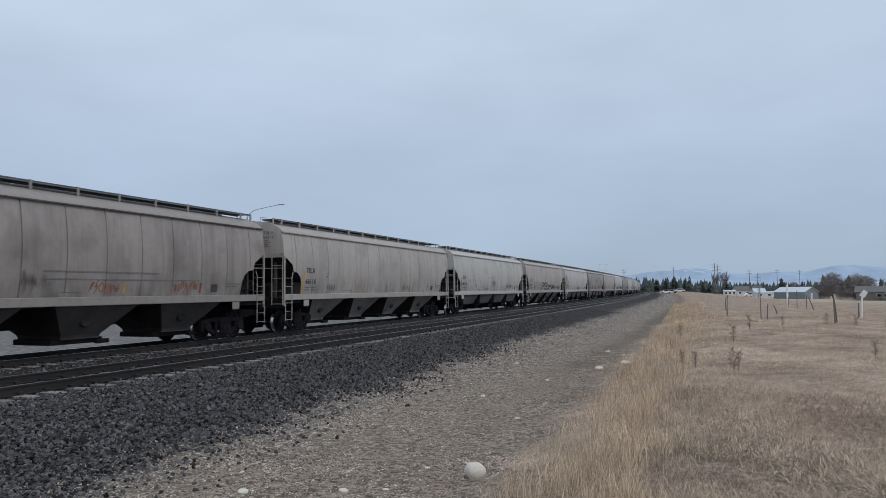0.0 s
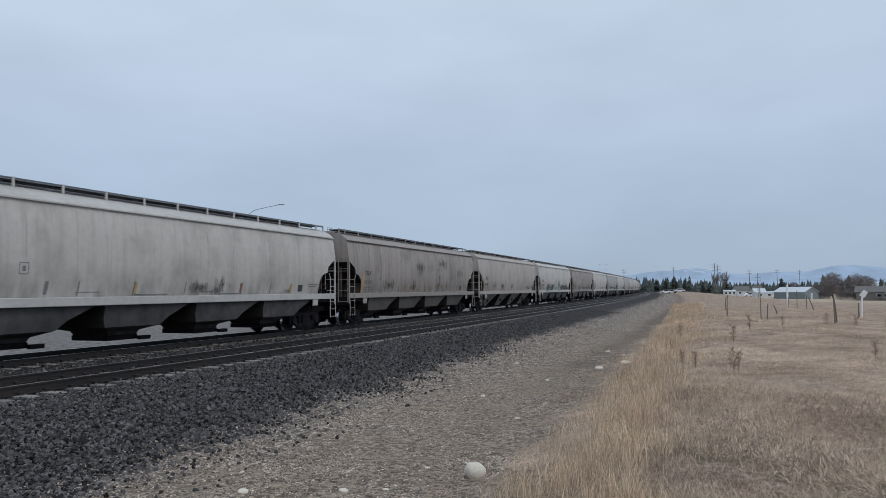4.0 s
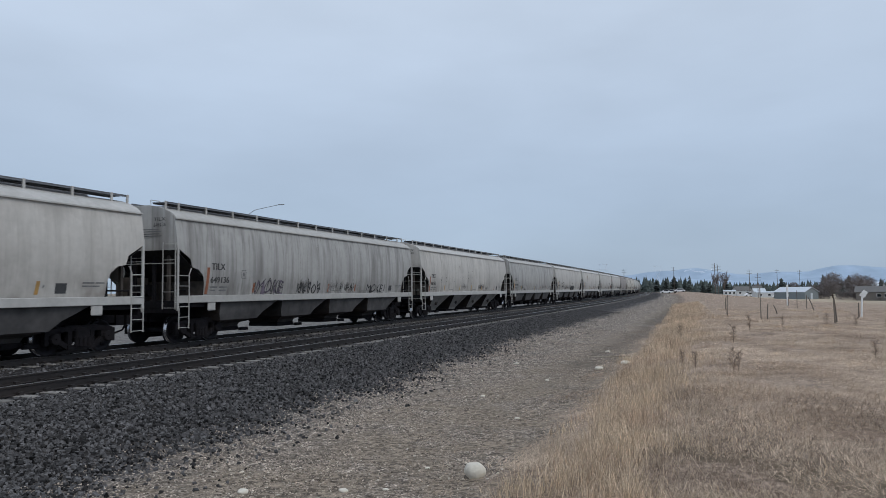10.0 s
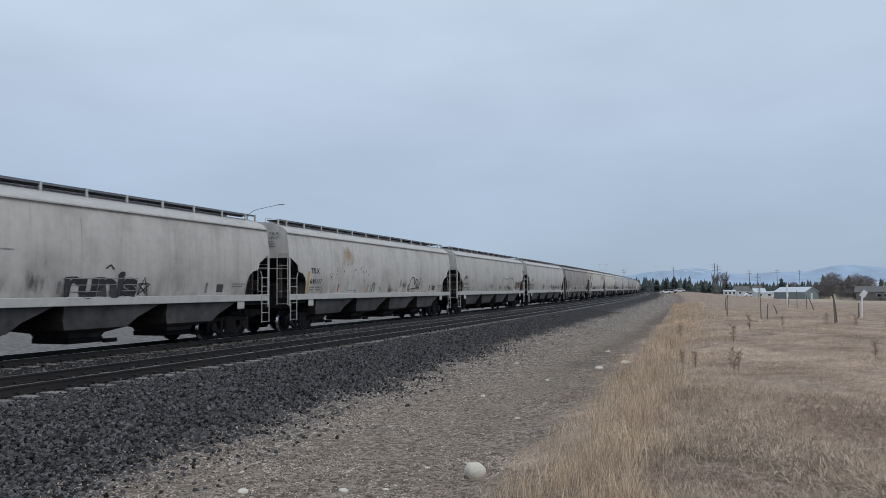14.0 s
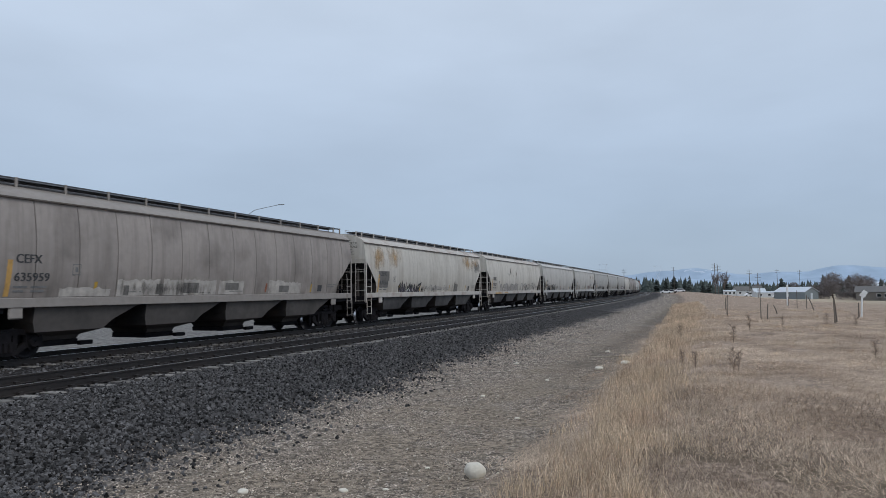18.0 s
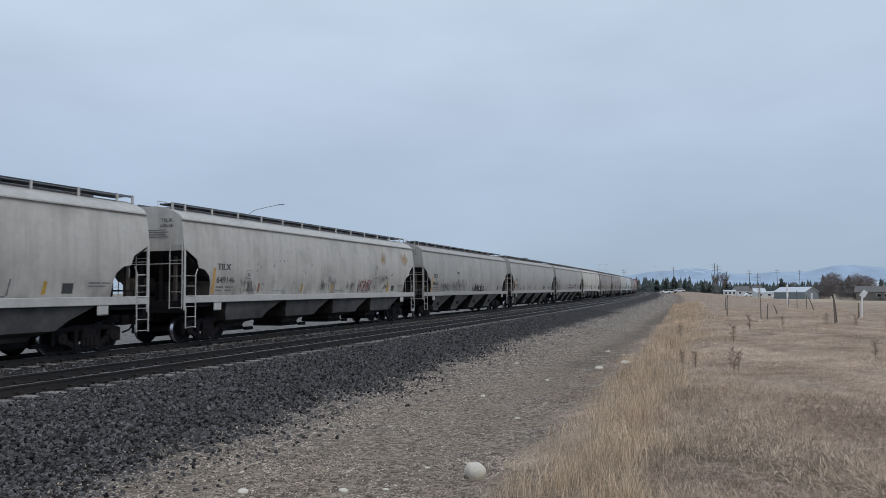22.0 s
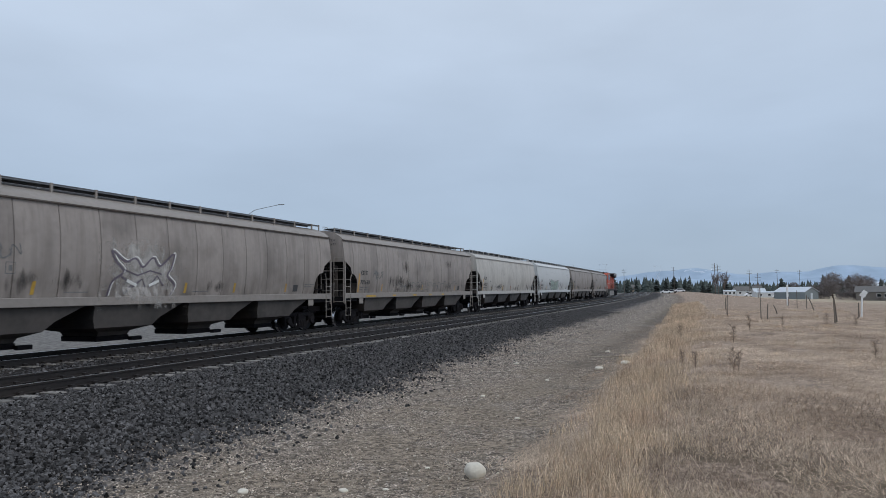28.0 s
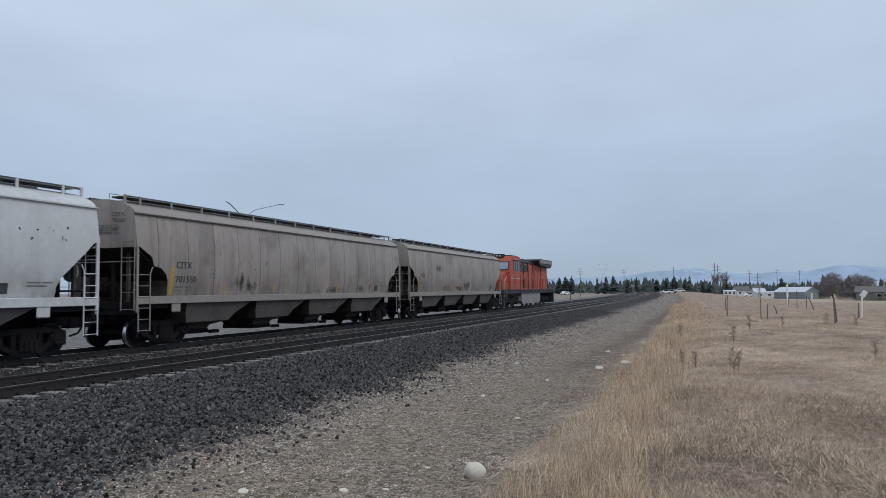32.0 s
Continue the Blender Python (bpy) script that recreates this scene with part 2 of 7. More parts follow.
    col = mix(rng(u, -5.6, -7.0, 0, 1), col, mix(rng(tex(4.0, 6.0), 0.35, 0.65, 0, 1), (0.11, 0.105, 0.1), (0.23, 0.218, 0.205)))
    # rough brown ground across the line
    rough = mix(rng(tex(0.6, 6.0), 0.38, 0.62, 0, 1), (0.20, 0.17, 0.14), (0.33, 0.28, 0.225))
    beyond = op("MAXIMUM", rng(u, -45, -70, 0, 1), op("MULTIPLY", rng(u, -9, -14, 0, 1), rng(sep.outputs["X"], 70, 130, 0, 1)))
    col = mix(beyond, col, rough)
    K(col, p.inputs["Base Color"])
    b = N("ShaderNodeBump")
    b.inputs["Strength"].default_value, b.inputs["Distance"].default_value = 0.9, 0.03
    h = op("ADD", op("MULTIPLY", op("SUBTRACT", 1.0, bd), rng(u, 10.4, 12.5, 1, 0.3)), op("MULTIPLY", tex(14.0, 6.0), rng(u, 11, 15, 0.3, 1.2)))
    K(h, b.inputs["Height"])
    K(b.outputs[0], p.inputs["Normal"])
    return m


def make_ground():
    us = [-3000, -1600, -800, -400, -200, -120, -80, -55, -40, -30, -22, -16, -12, -9, -7, -5.4, -4.4, -3.6, -3, -2.3]
    us += [-1, 0, 1, 2.4, 3.5, 4.8, 6, 6.6, 7.1] + [7.4 + 0.3 * i for i in range(48)] + [22.5, 23.5, 25, 27, 30, 34, 40, 50, 65, 90, 120, 180, 260, 400, 700, 1200, 2200, 3600]
    ss = [-700, -500, -300, -150, -80, -45, -25, -15, -9, -5] + [-3 + 0.35 * i for i in range(110)]
    step = 0.4
    while ss[-1] < 4700:
        ss.append(ss[-1] + step)
        step *= 1.045
    verts = []
    for s in ss:
        for u in us:
            x, y, _ = along(s, u)
            verts.append((x, y, land(u, s)))
    n = len(us)
    faces = [(i * n + j, i * n + j + 1, (i + 1) * n + j + 1, (i + 1) * n + j) for i in range(len(ss) - 1) for j in range(n - 1)]
    me = bpy.data.meshes.new("ground")
    me.from_pydata(verts, [], faces)
    layer = me.uv_layers.new(name="line")
    idx = np.array([v for f in faces for v in f])
    uvs = np.empty((len(idx), 2), np.float32)
    uvs[:, 0], uvs[:, 1] = np.array(ss)[idx // n], np.array(us)[idx % n]
    layer.data.foreach_set("uv", uvs.ravel())
    me.polygons.foreach_set("use_smooth", [True] * len(me.polygons))
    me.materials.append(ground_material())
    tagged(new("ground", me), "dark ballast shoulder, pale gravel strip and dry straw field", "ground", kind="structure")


make_ground()


RAIL_SECTION = ((-0.07, -0.18), (0.07, -0.18), (0.07, -0.165), (0.015, -0.15), (0.012, -0.045), (0.036, -0.035), (0.036, -0.006), (0.028, 0.0), (-0.028, 0.0), (-0.036, -0.006),
                (-0.036, -0.035), (-0.012, -0.045), (-0.015, -0.15), (-0.07, -0.165))


def make_track(name, u0, label):
    base = tagged(new(name), label, "railway track", kind="structure")
    ss = [-660, -300, -100, -40] + [-20 + 4 * i for i in range(12)] + [30 + 8 * i for i in range(94)]
    for side in (-0.7525, 0.7525):
        bm = strip(bmesh.new(), RAIL_SECTION, ss, u0 + side, mats=[0] * 7 + [1] + [0] * 6)
        part("rail", bm, (RAIL, RAIL_TOP), base, "rusty steel rail with a polished head")
    bm = bbox(-0.115, 0.115, -1.3, 1.3, -0.36, -0.178, 0.012)
    first = finish(bm, "tie", TIE, base)
    s, k, rest = 4.0, 0, bmesh.new()
    while s < 330:
        m = on_line(s, u0) @ pose(0, random.uniform(-0.04, 0.04), random.uniform(-0.008, 0.004), 0, 0, random.uniform(-0.8, 0.8))
        if k == 0:
            first.matrix_basis = m
        elif k < 210:
            t = new("tie", first.data)
            t.parent, t.matrix_basis = base, m
        else:
            box(rest, -0.115, 0.115, -1.3, 1.3, -0.36, -0.178, m)
        s, k = s + 0.57, k + 1
    clips, s = bmesh.new(), 4.0
    while s < 120:
        m = on_line(s, u0)
        for side in (-0.7525, 0.7525):
            for d in (-0.1, 0.1):
                box(clips, -0.05, 0.05, side + d - 0.045, side + d + 0.045, -0.178, -0.118, m)
        s += 0.57
    tagged(part("rail_clips", clips, RAIL, base, "dark rail clips and tie plates along the rails"), kind="stuff")
    tagged(part("far_ties", rest, TIE, base, "row of weathered ties along the far track"), kind="stuff")
    return base


make_track("near_track", SPACING, "empty railway track with rusty rails on weathered ties")
make_track("train_track", 0.0, "railway track that carries the hopper train")

# ------------------------------------------------------------ covered hopper cars
# a car's own space: x along the line (away), y across (the field side is -y), z over the rail; half length 9.6
HALF, EAVE, SILL_TOP, SILL_BOT = 9.6, 4.06, 1.58, 1.34
STRAIGHT_CUT = ((0.0, 3.07), (0.16, 3.07), (0.5, 2.74), (0.85, 2.42), (1.2, 2.1), (1.32, 1.86), (1.34, SILL_TOP))
CUT = ((0.0, 3.07), (0.1, 3.07), (0.62, 2.77), (0.71, 2.50), (1.02, 2.44), (1.25, 2.26), (1.35, 2.02), (1.38, SILL_TOP))


def half_width(z):
    return 1.60 - 0.135 * ((z - 2.75) / 1.3) ** 2


def side_sheet(xs, sign, inset=0.0):
    """A bowed sheet of the side between stations (x, lowest z)."""
    bm = bmesh.new()
    rows = 8
    grid = []
    for x, zlo in xs:
        col = []
        for i in range(rows + 1):
            z = zlo + (EAVE - zlo) * i / rows
            col.append(bm.verts.new((x, sign * (half_width(z) - inset), z)))
        grid.append(col)
    for a, b in zip(grid, grid[1:]):
        for i in range(rows):
            q = (a[i], b[i], b[i + 1], a[i + 1])
            bm.faces.new(q if sign < 0 else q[::-1])
    bm.normal_update()
    bmesh.ops.solidify(bm, geom=list(bm.faces), thickness=0.012)
    return bm


def prism(outline, y0, y1):
    """Extrude an outline in x and z across the car."""
    bm = bmesh.new()
    a = [bm.verts.new((x, y0, z)) for x, z in outline]
    b = [bm.verts.new((x, y1, z)) for x, z in outline]
    n = len(outline)
    bm.faces.new(a)
    bm.faces.new(b[::-1])
    for k in range(n):
        bm.faces.new((a[k], b[k], b[(k + 1) % n], a[(k + 1) % n]))
    bmesh.ops.recalc_face_normals(bm, faces=bm.faces)
    return bm


def ladder(x0, x1, y, z0, z1, rungs, r=0.02):
    bm = bmesh.new()
    out, end = (x0, x1) if abs(x0) < abs(x1) else (x1, x0)
    tube(bm, ((out, y, z0), (out, y, z1 - 0.12), (out * 0.99, y, z1 + 0.08)), 0.019, 6)
    box(bm, end - 0.016, end + 0.016, y - 0.013, y + 0.013, z0, 1.2)
    for i in range(rungs):
        z = z0 + 0.04 + (z1 - z0 - 0.2) * i / (rungs - 1)
        tube(bm, ((x0, y, z), (x1, y, z)), 0.011, 5)
    return bm


def end_ladder(x, y0, y1, z0, z1, rungs):
    bm = bmesh.new()
    for y in (y0, y1):
        box(bm, x - 0.013, x + 0.013, y - 0.013, y + 0.013, z0, z1)
    for i in range(rungs):
        z = z0 + 0.04 + (z1 - z0 - 0.1) * i / (rungs - 1)
        tube(bm, ((x, y0, z), (x, y1, z)), 0.011, 5)
    return bm


def hopper_bay(x, broad):
    """A bay's funnel: broad under the sill, narrow at the outlet; the broad kind almost meets its neighbours."""
    bm = bmesh.new()
    rings = []
    slim = ((1.56, -1.52, 1.52, 1.5), (1.32, -1.44, 1.44, 1.49), (0.52, -0.68, 0.68, 0.84), (0.44, -0.66, 0.66, 0.8), (0.40, -0.66, 0.66, 0.8))
    wide = ((1.56, -1.46, 2.34, 1.5), (1.32, -1.46, 2.0, 1.49), (0.95, -1.46, 1.15, 1.44), (0.70, -1.38, 0.80, 1.40), (0.54, -0.62, 0.62, 0.74), (0.40, -0.56, 0.56, 0.66))
    for z, x0, x1, hy in (wide if broad else slim):
        rings.append([bm.verts.new((x + a, b * hy, z)) for a, b in ((x0, -1), (x1, -1), (x1, 1), (x0, 1))])
    for a, b in zip(rings, rings[1:]):
        for k in range(4):
            # downward-looking end faces get the dark colour, shade painted in
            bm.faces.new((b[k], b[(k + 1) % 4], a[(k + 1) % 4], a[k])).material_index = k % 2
    bm.faces.new(rings[-1][::-1])
    return bm


def lathe(bm, pts, n=24, m=None, mats=None):
    """Turn (radius, y) points round the y axis."""
    rings = []
    for r, y in pts:
        rings.append([bm.verts.new((m or Matrix()) @ Vector((r * math.cos(k * math.tau / n), y, r * math.sin(k * math.tau / n)))) for k in range(n)])
    for i, (a, b) in enumerate(zip(rings, rings[1:])):
        for k in range(n):
            f = bm.faces.new((a[k], a[(k + 1) % n], b[(k + 1) % n], b[k]))
            if mats:
                f.material_index = mats[i]


def wheelset_mesh():
    bm = bmesh.new()
    lathe(bm, ((0.02, -0.98), (0.085, -0.98), (0.085, -0.8), (0.12, -0.8), (0.12, -0.76), (0.34, -0.72), (0.37, -0.815), (0.452, -0.815), (0.459, -0.70), (0.487, -0.685), (0.487, -0.665),
               (0.37, -0.665), (0.33, -0.70), (0.1, -0.66), (0.085, -0.5), (0.085, 0.5), (0.1, 0.66), (0.33, 0.70), (0.37, 0.665), (0.487, 0.665), (0.487, 0.685), (0.459, 0.70),
               (0.452, 0.815), (0.37, 0.815), (0.34, 0.72), (0.12, 0.76), (0.12, 0.8), (0.085, 0.8), (0.085, 0.98), (0.02, 0.98)), 28,
          mats=[0] * 7 + [1] + [0] * 13 + [1] + [0] * 7)
    for sy in (-1, 1):
        for k in range(4):
            a = k * math.tau / 4 + 0.4
            box(bm, -0.03, 0.03, sy * 0.80 - 0.01, sy * 0.80 + 0.01, 0.15, 0.3, Matrix.Rotation(a, 4, "Y"))
    me = bpy.data.meshes.new("wheelset")
    bm.to_mesh(me)
    bm.free()
    me.materials.append(WHEEL)
    me.materials.append(TREAD)
    me.polygons.foreach_set("use_smooth", [True] * len(me.polygons))
    return me


WHEELSET = wheelset_mesh()
AXLE_Z = 0.457


def side_frame(y, length=2.36):
    bm = bmesh.new()
    h = length / 2

    def beam(xa, za, xb, zb, t, d):
        n = math.hypot(xb - xa, zb - za)
        m = Matrix.Translation((xa, y, za)) @ Matrix.Rotation(-math.atan2(zb - za, xb - xa), 4, "Y")
        box(bm, 0, n, -d, d, -t / 2, t / 2, m)

    # top chord, dropped bottom chord, columns and pedestal jaws leave open windows between them
    beam(-h + 0.1, 0.64, -0.5, 0.72, 0.14, 0.07)
    beam(-0.56, 0.72, 0.56, 0.72, 0.15, 0.075)
    beam(0.5, 0.72, h - 0.1, 0.64, 0.14, 0.07)
    beam(-0.46, 0.2, 0.46, 0.2, 0.12, 0.1)
    for sx in (-1, 1):
        beam(sx * 0.38, 0.14, sx * 0.38, 0.7, 0.13, 0.07)
        beam(sx * 0.42, 0.2, sx * 0.78, 0.42, 0.13, 0.06)
        beam(sx * 0.74, 0.3, sx * 0.74, 0.66, 0.1, 0.07)
        beam(sx * (h - 0.06), 0.3, sx * (h - 0.06), 0.68, 0.12, 0.07)
    # windows of the casting, spring nest and bearing caps stand proud or recessed
    sg = -1 if y < 0 else 1
    for x0, x1, z0, z1 in ((-0.28, 0.28, 0.22, 0.5),):
        for i in range(4):
            cx = x0 + (x1 - x0) * (i + 0.5) / 4
            lathe(bm, ((0.02, 0.0), (0.06, 0.0), (0.06, 0.26), (0.02, 0.26)), 8, Matrix.Translation((cx, y + sg * 0.11, z0)) @ Matrix.Rotation(math.pi / 2, 4, "X"))
    for x in (-0.889, 0.889):
        lathe(bm, ((0.02, 0.0), (0.14, 0.0), (0.16, 0.05), (0.16, 0.1)), 12, Matrix.Translation((x, y + sg * 0.15, AXLE_Z)) @ Matrix.Rotation(0 if sg < 0 else math.pi, 4, "Z"))
    return bm


def truck(car, x):
    """A two-axle truck: bolster, cast side frames, rolling wheelsets."""
    t = part("truck", bbox(-0.24, 0.24, -1.15, 1.15, 0.42, 0.74, 0.03), STEEL_DARK, car, "dark cast-steel truck")
    t.location = (x, 0, 0)
    for y in (-1.0, 1.0):
        part("side_frame", side_frame(y), STEEL_DARK, t)
    for dx in (-0.889, 0.889):
        w = new("wheelset", WHEELSET)
        w.parent = t
        w.matrix_parent_inverse = Matrix.Translation((dx, 0, AXLE_Z))
        part("brake_beam", bbox(dx * 0.42 - 0.05, dx * 0.42 + 0.05, -0.75, 0.75, 0.3, 0.42), STEEL_DARK, t)
    return t


def hopper_car(name, coat, trim, bays, eave, label, ribbed, build):
    """One covered hopper car with four bays; build: panelled, smooth or straight-cut at the ends."""
    rnd = random.Random(label)
    edge = STRAIGHT_CUT if build == "straight" else CUT
    car = tagged(new(name), label, "railway wagon", "cars of the freight train")
    cut = [(a - HALF, z) for a, z in edge]
    tail = [(HALF - a, z) for a, z in edge[::-1]]
    seams = [-HALF + 0.9 + 1.338 * i for i in range(14)]
    body = part("body_core", bbox(-HALF + 1.5, HALF - 1.5, -1.38, 1.38, 1.56, 4.0), coat, car)
    for sign in (-1, 1):
        if ribbed and sign < 0:
            edges = [-HALF] + seams + [HALF]
            for i, (a, b) in enumerate(zip(edges, edges[1:])):
                st = [(x, z) for x, z in cut + tail if a - 1e-4 <= x <= b + 1e-4]
                if not st or st[0][0] > a + 0.02:
                    st = [(a, float(np.interp(a, [c[0] for c in cut + tail], [c[1] for c in cut + tail])))] + st
                if st[-1][0] < b - 0.02:
                    st = st + [(b, float(np.interp(b, [c[0] for c in cut + tail], [c[1] for c in cut + tail])))]
                st[0], st[-1] = (st[0][0] + (0.011 if i else 0), st[0][1]), (st[-1][0] - 0.011, st[-1][1])
                part("side_panel", side_sheet(st, sign, 0.0), coat, body, smooth=True)
        else:
            mid = [(-HALF + 1.38 + (2 * HALF - 2.76) * i / 12, SILL_TOP) for i in range(1, 12)]
            sheet = part("side_panel", side_sheet(cut + mid + tail, sign), coat, body, smooth=True)
            if sign < 0 and "clean" not in label:
                for x in seams[1:-1]:
                    if rnd.random() < 0.3:
                        continue
                    bm = bmesh.new()
                    lo, hi = SILL_TOP + rnd.choice((0.03, 0.5, 1.0)), EAVE - rnd.choice((0.07, 0.3, 0.8))
                    x += rnd.uniform(-0.25, 0.25)
                    zs = [lo + (hi - lo) * i / 8 for i in range(9)]
                    rows = [[bm.verts.new((x + dx, -half_width(z) - 0.003, z)) for dx in (-0.006, 0.006)] for z in zs]
                    for a, b in zip(rows, rows[1:]):
                        bm.faces.new((a[0], a[1], b[1], b[0]))
                    part("weld_seam", bm, SEAM, sheet)
        # side sill, with its jacking brackets and a rounded eave rail
        sill = part("side_sill", bbox(-HALF + 0.02, HALF - 0.02, sign * 1.575 - 0.045, sign * 1.575 + 0.045, SILL_BOT, SILL_TOP, 0.012), trim, car)
        for x in (-HALF + 1.72, HALF - 1.72):
            part("jacking_bracket", bbox(x - 0.2, x + 0.2, sign * 1.57 - 0.03, sign * 1.57 + 0.03, 1.06, SILL_BOT + 0.02, 0.03), trim, sill)
        bm = bmesh.new()
        box(bm, -HALF, HALF, sign * 1.5 - 0.03, sign * 1.5 + 0.03, EAVE - 0.015, EAVE + 0.025)
        part("eave_rail", bm, eave, car)
    # bulkheads above the end openings, slope sheets below
    for e in (-1, 1):
        bm = bmesh.new()
        z_l = [3.05 + (EAVE - 3.05) * i / 6 for i in range(7)]
        ring = [(-half_width(z) + 0.02, z) for z in z_l] + [(-1.41, 4.16), (-1.26, 4.27), (-1.03, 4.375), (-0.74, 4.47), (-0.4, 4.53), (0.4, 4.53), (0.74, 4.47), (1.03, 4.375), (1.26, 4.27), (1.41, 4.16)] + [(half_width(z) - 0.02, z) for z in z_l[::-1]]
        f = bm.faces.new([bm.verts.new((e * (HALF - 0.015), y, z)) for y, z in ring])
        bm.normal_update()
        bmesh.ops.solidify(bm, geom=[f], thickness=0.02)
        bmesh.ops.recalc_face_normals(bm, faces=bm.faces)
        bulk = part("end_bulkhead", bm, coat, car)
        bm = bmesh.new()
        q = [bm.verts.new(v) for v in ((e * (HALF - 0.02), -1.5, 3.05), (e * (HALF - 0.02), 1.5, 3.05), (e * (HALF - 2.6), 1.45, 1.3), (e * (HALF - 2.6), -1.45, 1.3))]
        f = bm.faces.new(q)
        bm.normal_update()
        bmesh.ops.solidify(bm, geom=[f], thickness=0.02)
        part("slope_sheet", bm, SLOPE_SHADE, car, "dusty slope sheet under the end, shade in its dark colour")
        px = e * (HALF - 1.5)
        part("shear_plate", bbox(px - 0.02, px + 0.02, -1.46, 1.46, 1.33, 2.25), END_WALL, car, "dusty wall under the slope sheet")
        part("end_platform", bbox(min(e * HALF, e * (HALF - 1.45)), max(e * HALF, e * (HALF - 1.45)), -1.5, 1.5, 1.2, 1.33), STEEL_DARK, car)
        part("end_sill", bbox(min(e * (HALF - 0.02), e * (HALF - 0.14)), max(e * (HALF - 0.02), e * (HALF - 0.14)), -1.52, 1.52, 1.02, 1.42, 0.01), STEEL_DARK, car)
        for sign in (-1, 1):
            part("corner_post", bbox(min(e * HALF, e * (HALF - 0.09)), max(e * HALF, e * (HALF - 0.075)), sign * 1.59 - 0.025, sign * 1.59 + 0.025, 1.1, 3.1, 0.008), trim, car)
            x0, x1 = sorted((e * (HALF - 0.05), e * (HALF - 0.52)))
            part("side_ladder", ladder(x0, x1, sign * 1.63, 0.52, 2.38, 6), trim, car)
        part("end_ladder", end_ladder(e * (HALF + 0.04), -1.55, -1.05, 1.15, 3.3, 5), trim, car)
        for y in (-1.0, -0.4, 0.4, 1.0):
            part("end_post", bbox(e * (HALF - 0.3) - 0.045, e * (HALF - 0.3) + 0.045, y - 0.05, y + 0.05, 1.3, 2.9), END_WALL if abs(y) > 0.5 else STEEL_DARK, car)
        # box and plate added on the far side, to stop sky showing through
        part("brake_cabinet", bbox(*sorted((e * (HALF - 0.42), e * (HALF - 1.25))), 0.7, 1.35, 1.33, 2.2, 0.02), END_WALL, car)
        part("corner_gusset", prism(((e * (HALF - 0.1), 3.0), (e * (HALF - 0.1), 2.3), (e * (HALF - 0.95), 1.6), (e * (HALF - 1.35), 1.6), (e * (HALF - 1.35), 2.0), (e * (HALF - 0.75), 2.6)), 1.4, 1.43), SLOPE_SHADE, car)
        bm = bmesh.new()
        tube(bm, ((e * (HALF + 0.04), -1.55, 2.62), (e * (HALF + 0.04), 1.5, 2.62)), 0.015, 5)
        part("end_grab_bar", bm, trim, car)
        bm = bmesh.new()
        tube(bm, ((e * (HALF - 0.2), -1.2, 1.42), (e * (HALF - 0.2), -1.2, 1.75), (e * (HALF - 1.2), -0.9, 1.75)), 0.03, 6)
        part("brake_pipe", bm, STEEL_DARK, car)
        bm = bmesh.new()
        box(bm, *sorted((e * (HALF - 0.3), e * (HALF + 0.42))), -0.14, 0.14, 0.75, 1.02)
        box(bm, *sorted((e * (HALF + 0.34), e * (HALF + 0.66))), -0.2, 0.16, 0.68, 1.05)
        part("coupler", bm, STEEL_DARK, car)
        bm = bmesh.new()
        tube(bm, [(e * (HALF + 0.1), 0.3, 0.8), (e * (HALF + 0.3), 0.32, 0.5), (e * (HALF + 0.62), 0.3, 0.42)], 0.03, 6)
        part("air_hose", bm, STEEL_DARK, car)
        truck(car, e * (HALF - 1.75))
    bm = bmesh.new()
    lathe(bm, ((0.02, -0.45), (0.2, -0.42), (0.2, 0.42), (0.02, 0.45)), 14, Matrix.Translation((-HALF + 0.75, 0.55, 1.75)))
    part("air_reservoir", bm, STEEL_DARK, car, smooth=True)
    bm = bmesh.new()
    lathe(bm, ((0.02, 0.0), (0.3, 0.02), (0.3, 0.05), (0.02, 0.07)), 16, Matrix.Translation((HALF - 0.02, -0.6, 2.3)) @ Matrix.Rotation(math.pi / 2, 4, "Z"))
    part("brake_wheel", bm, trim, car)
    # roof, trough hatch and its two running boards on brackets
    bm = bmesh.new()
    ring = ((-1.49, EAVE + 0.02), (-1.43, 4.17), (-1.28, 4.28), (-1.05, 4.385), (-0.75, 4.48), (-0.4, 4.54), (0.4, 4.54), (0.75, 4.48), (1.05, 4.385), (1.28, 4.28), (1.43, 4.17), (1.49, EAVE + 0.02), (1.36, 4.0), (-1.36, 4.0))
    a, b = ([bm.verts.new((x, y, z)) for y, z in ring] for x in (-HALF + 0.03, HALF - 0.03))
    for k in range(len(ring)):
        bm.faces.new((a[k], a[(k + 1) % len(ring)], b[(k + 1) % len(ring)], b[k]))
    bm.faces.new(a[::-1])
    bm.faces.new(b)
    roof = part("roof", bm, trim, car, smooth=True)
    for i in range(4):
        x0 = -HALF + 0.9 + i * (2 * HALF - 1.8) / 4
        part("hatch_cover", bbox(x0 + 0.03, x0 + (2 * HALF - 1.8) / 4 - 0.03, -0.36, 0.36, 4.5, 4.63, 0.04), GRATE, roof)
    for sign in (-1, 1):
        bm = bmesh.new()
        box(bm, -HALF + 0.15, HALF - 0.15, sign * 0.72 - 0.28, sign * 0.72 + 0.28, 4.615, 4.635)
        for y in (sign * 0.45, sign * 0.99):
            box(bm, -HALF + 0.15, HALF - 0.15, y - 0.01, y + 0.01, 4.585, 4.65)
        board = part("running_board", bm, GRATE, roof, "dark grating walkway along the roof")
    for a in [0.1, 0.71] + [2.1 + 1.5 * i for i in range(11)] + [18.49, 19.1]:
        x = a - HALF
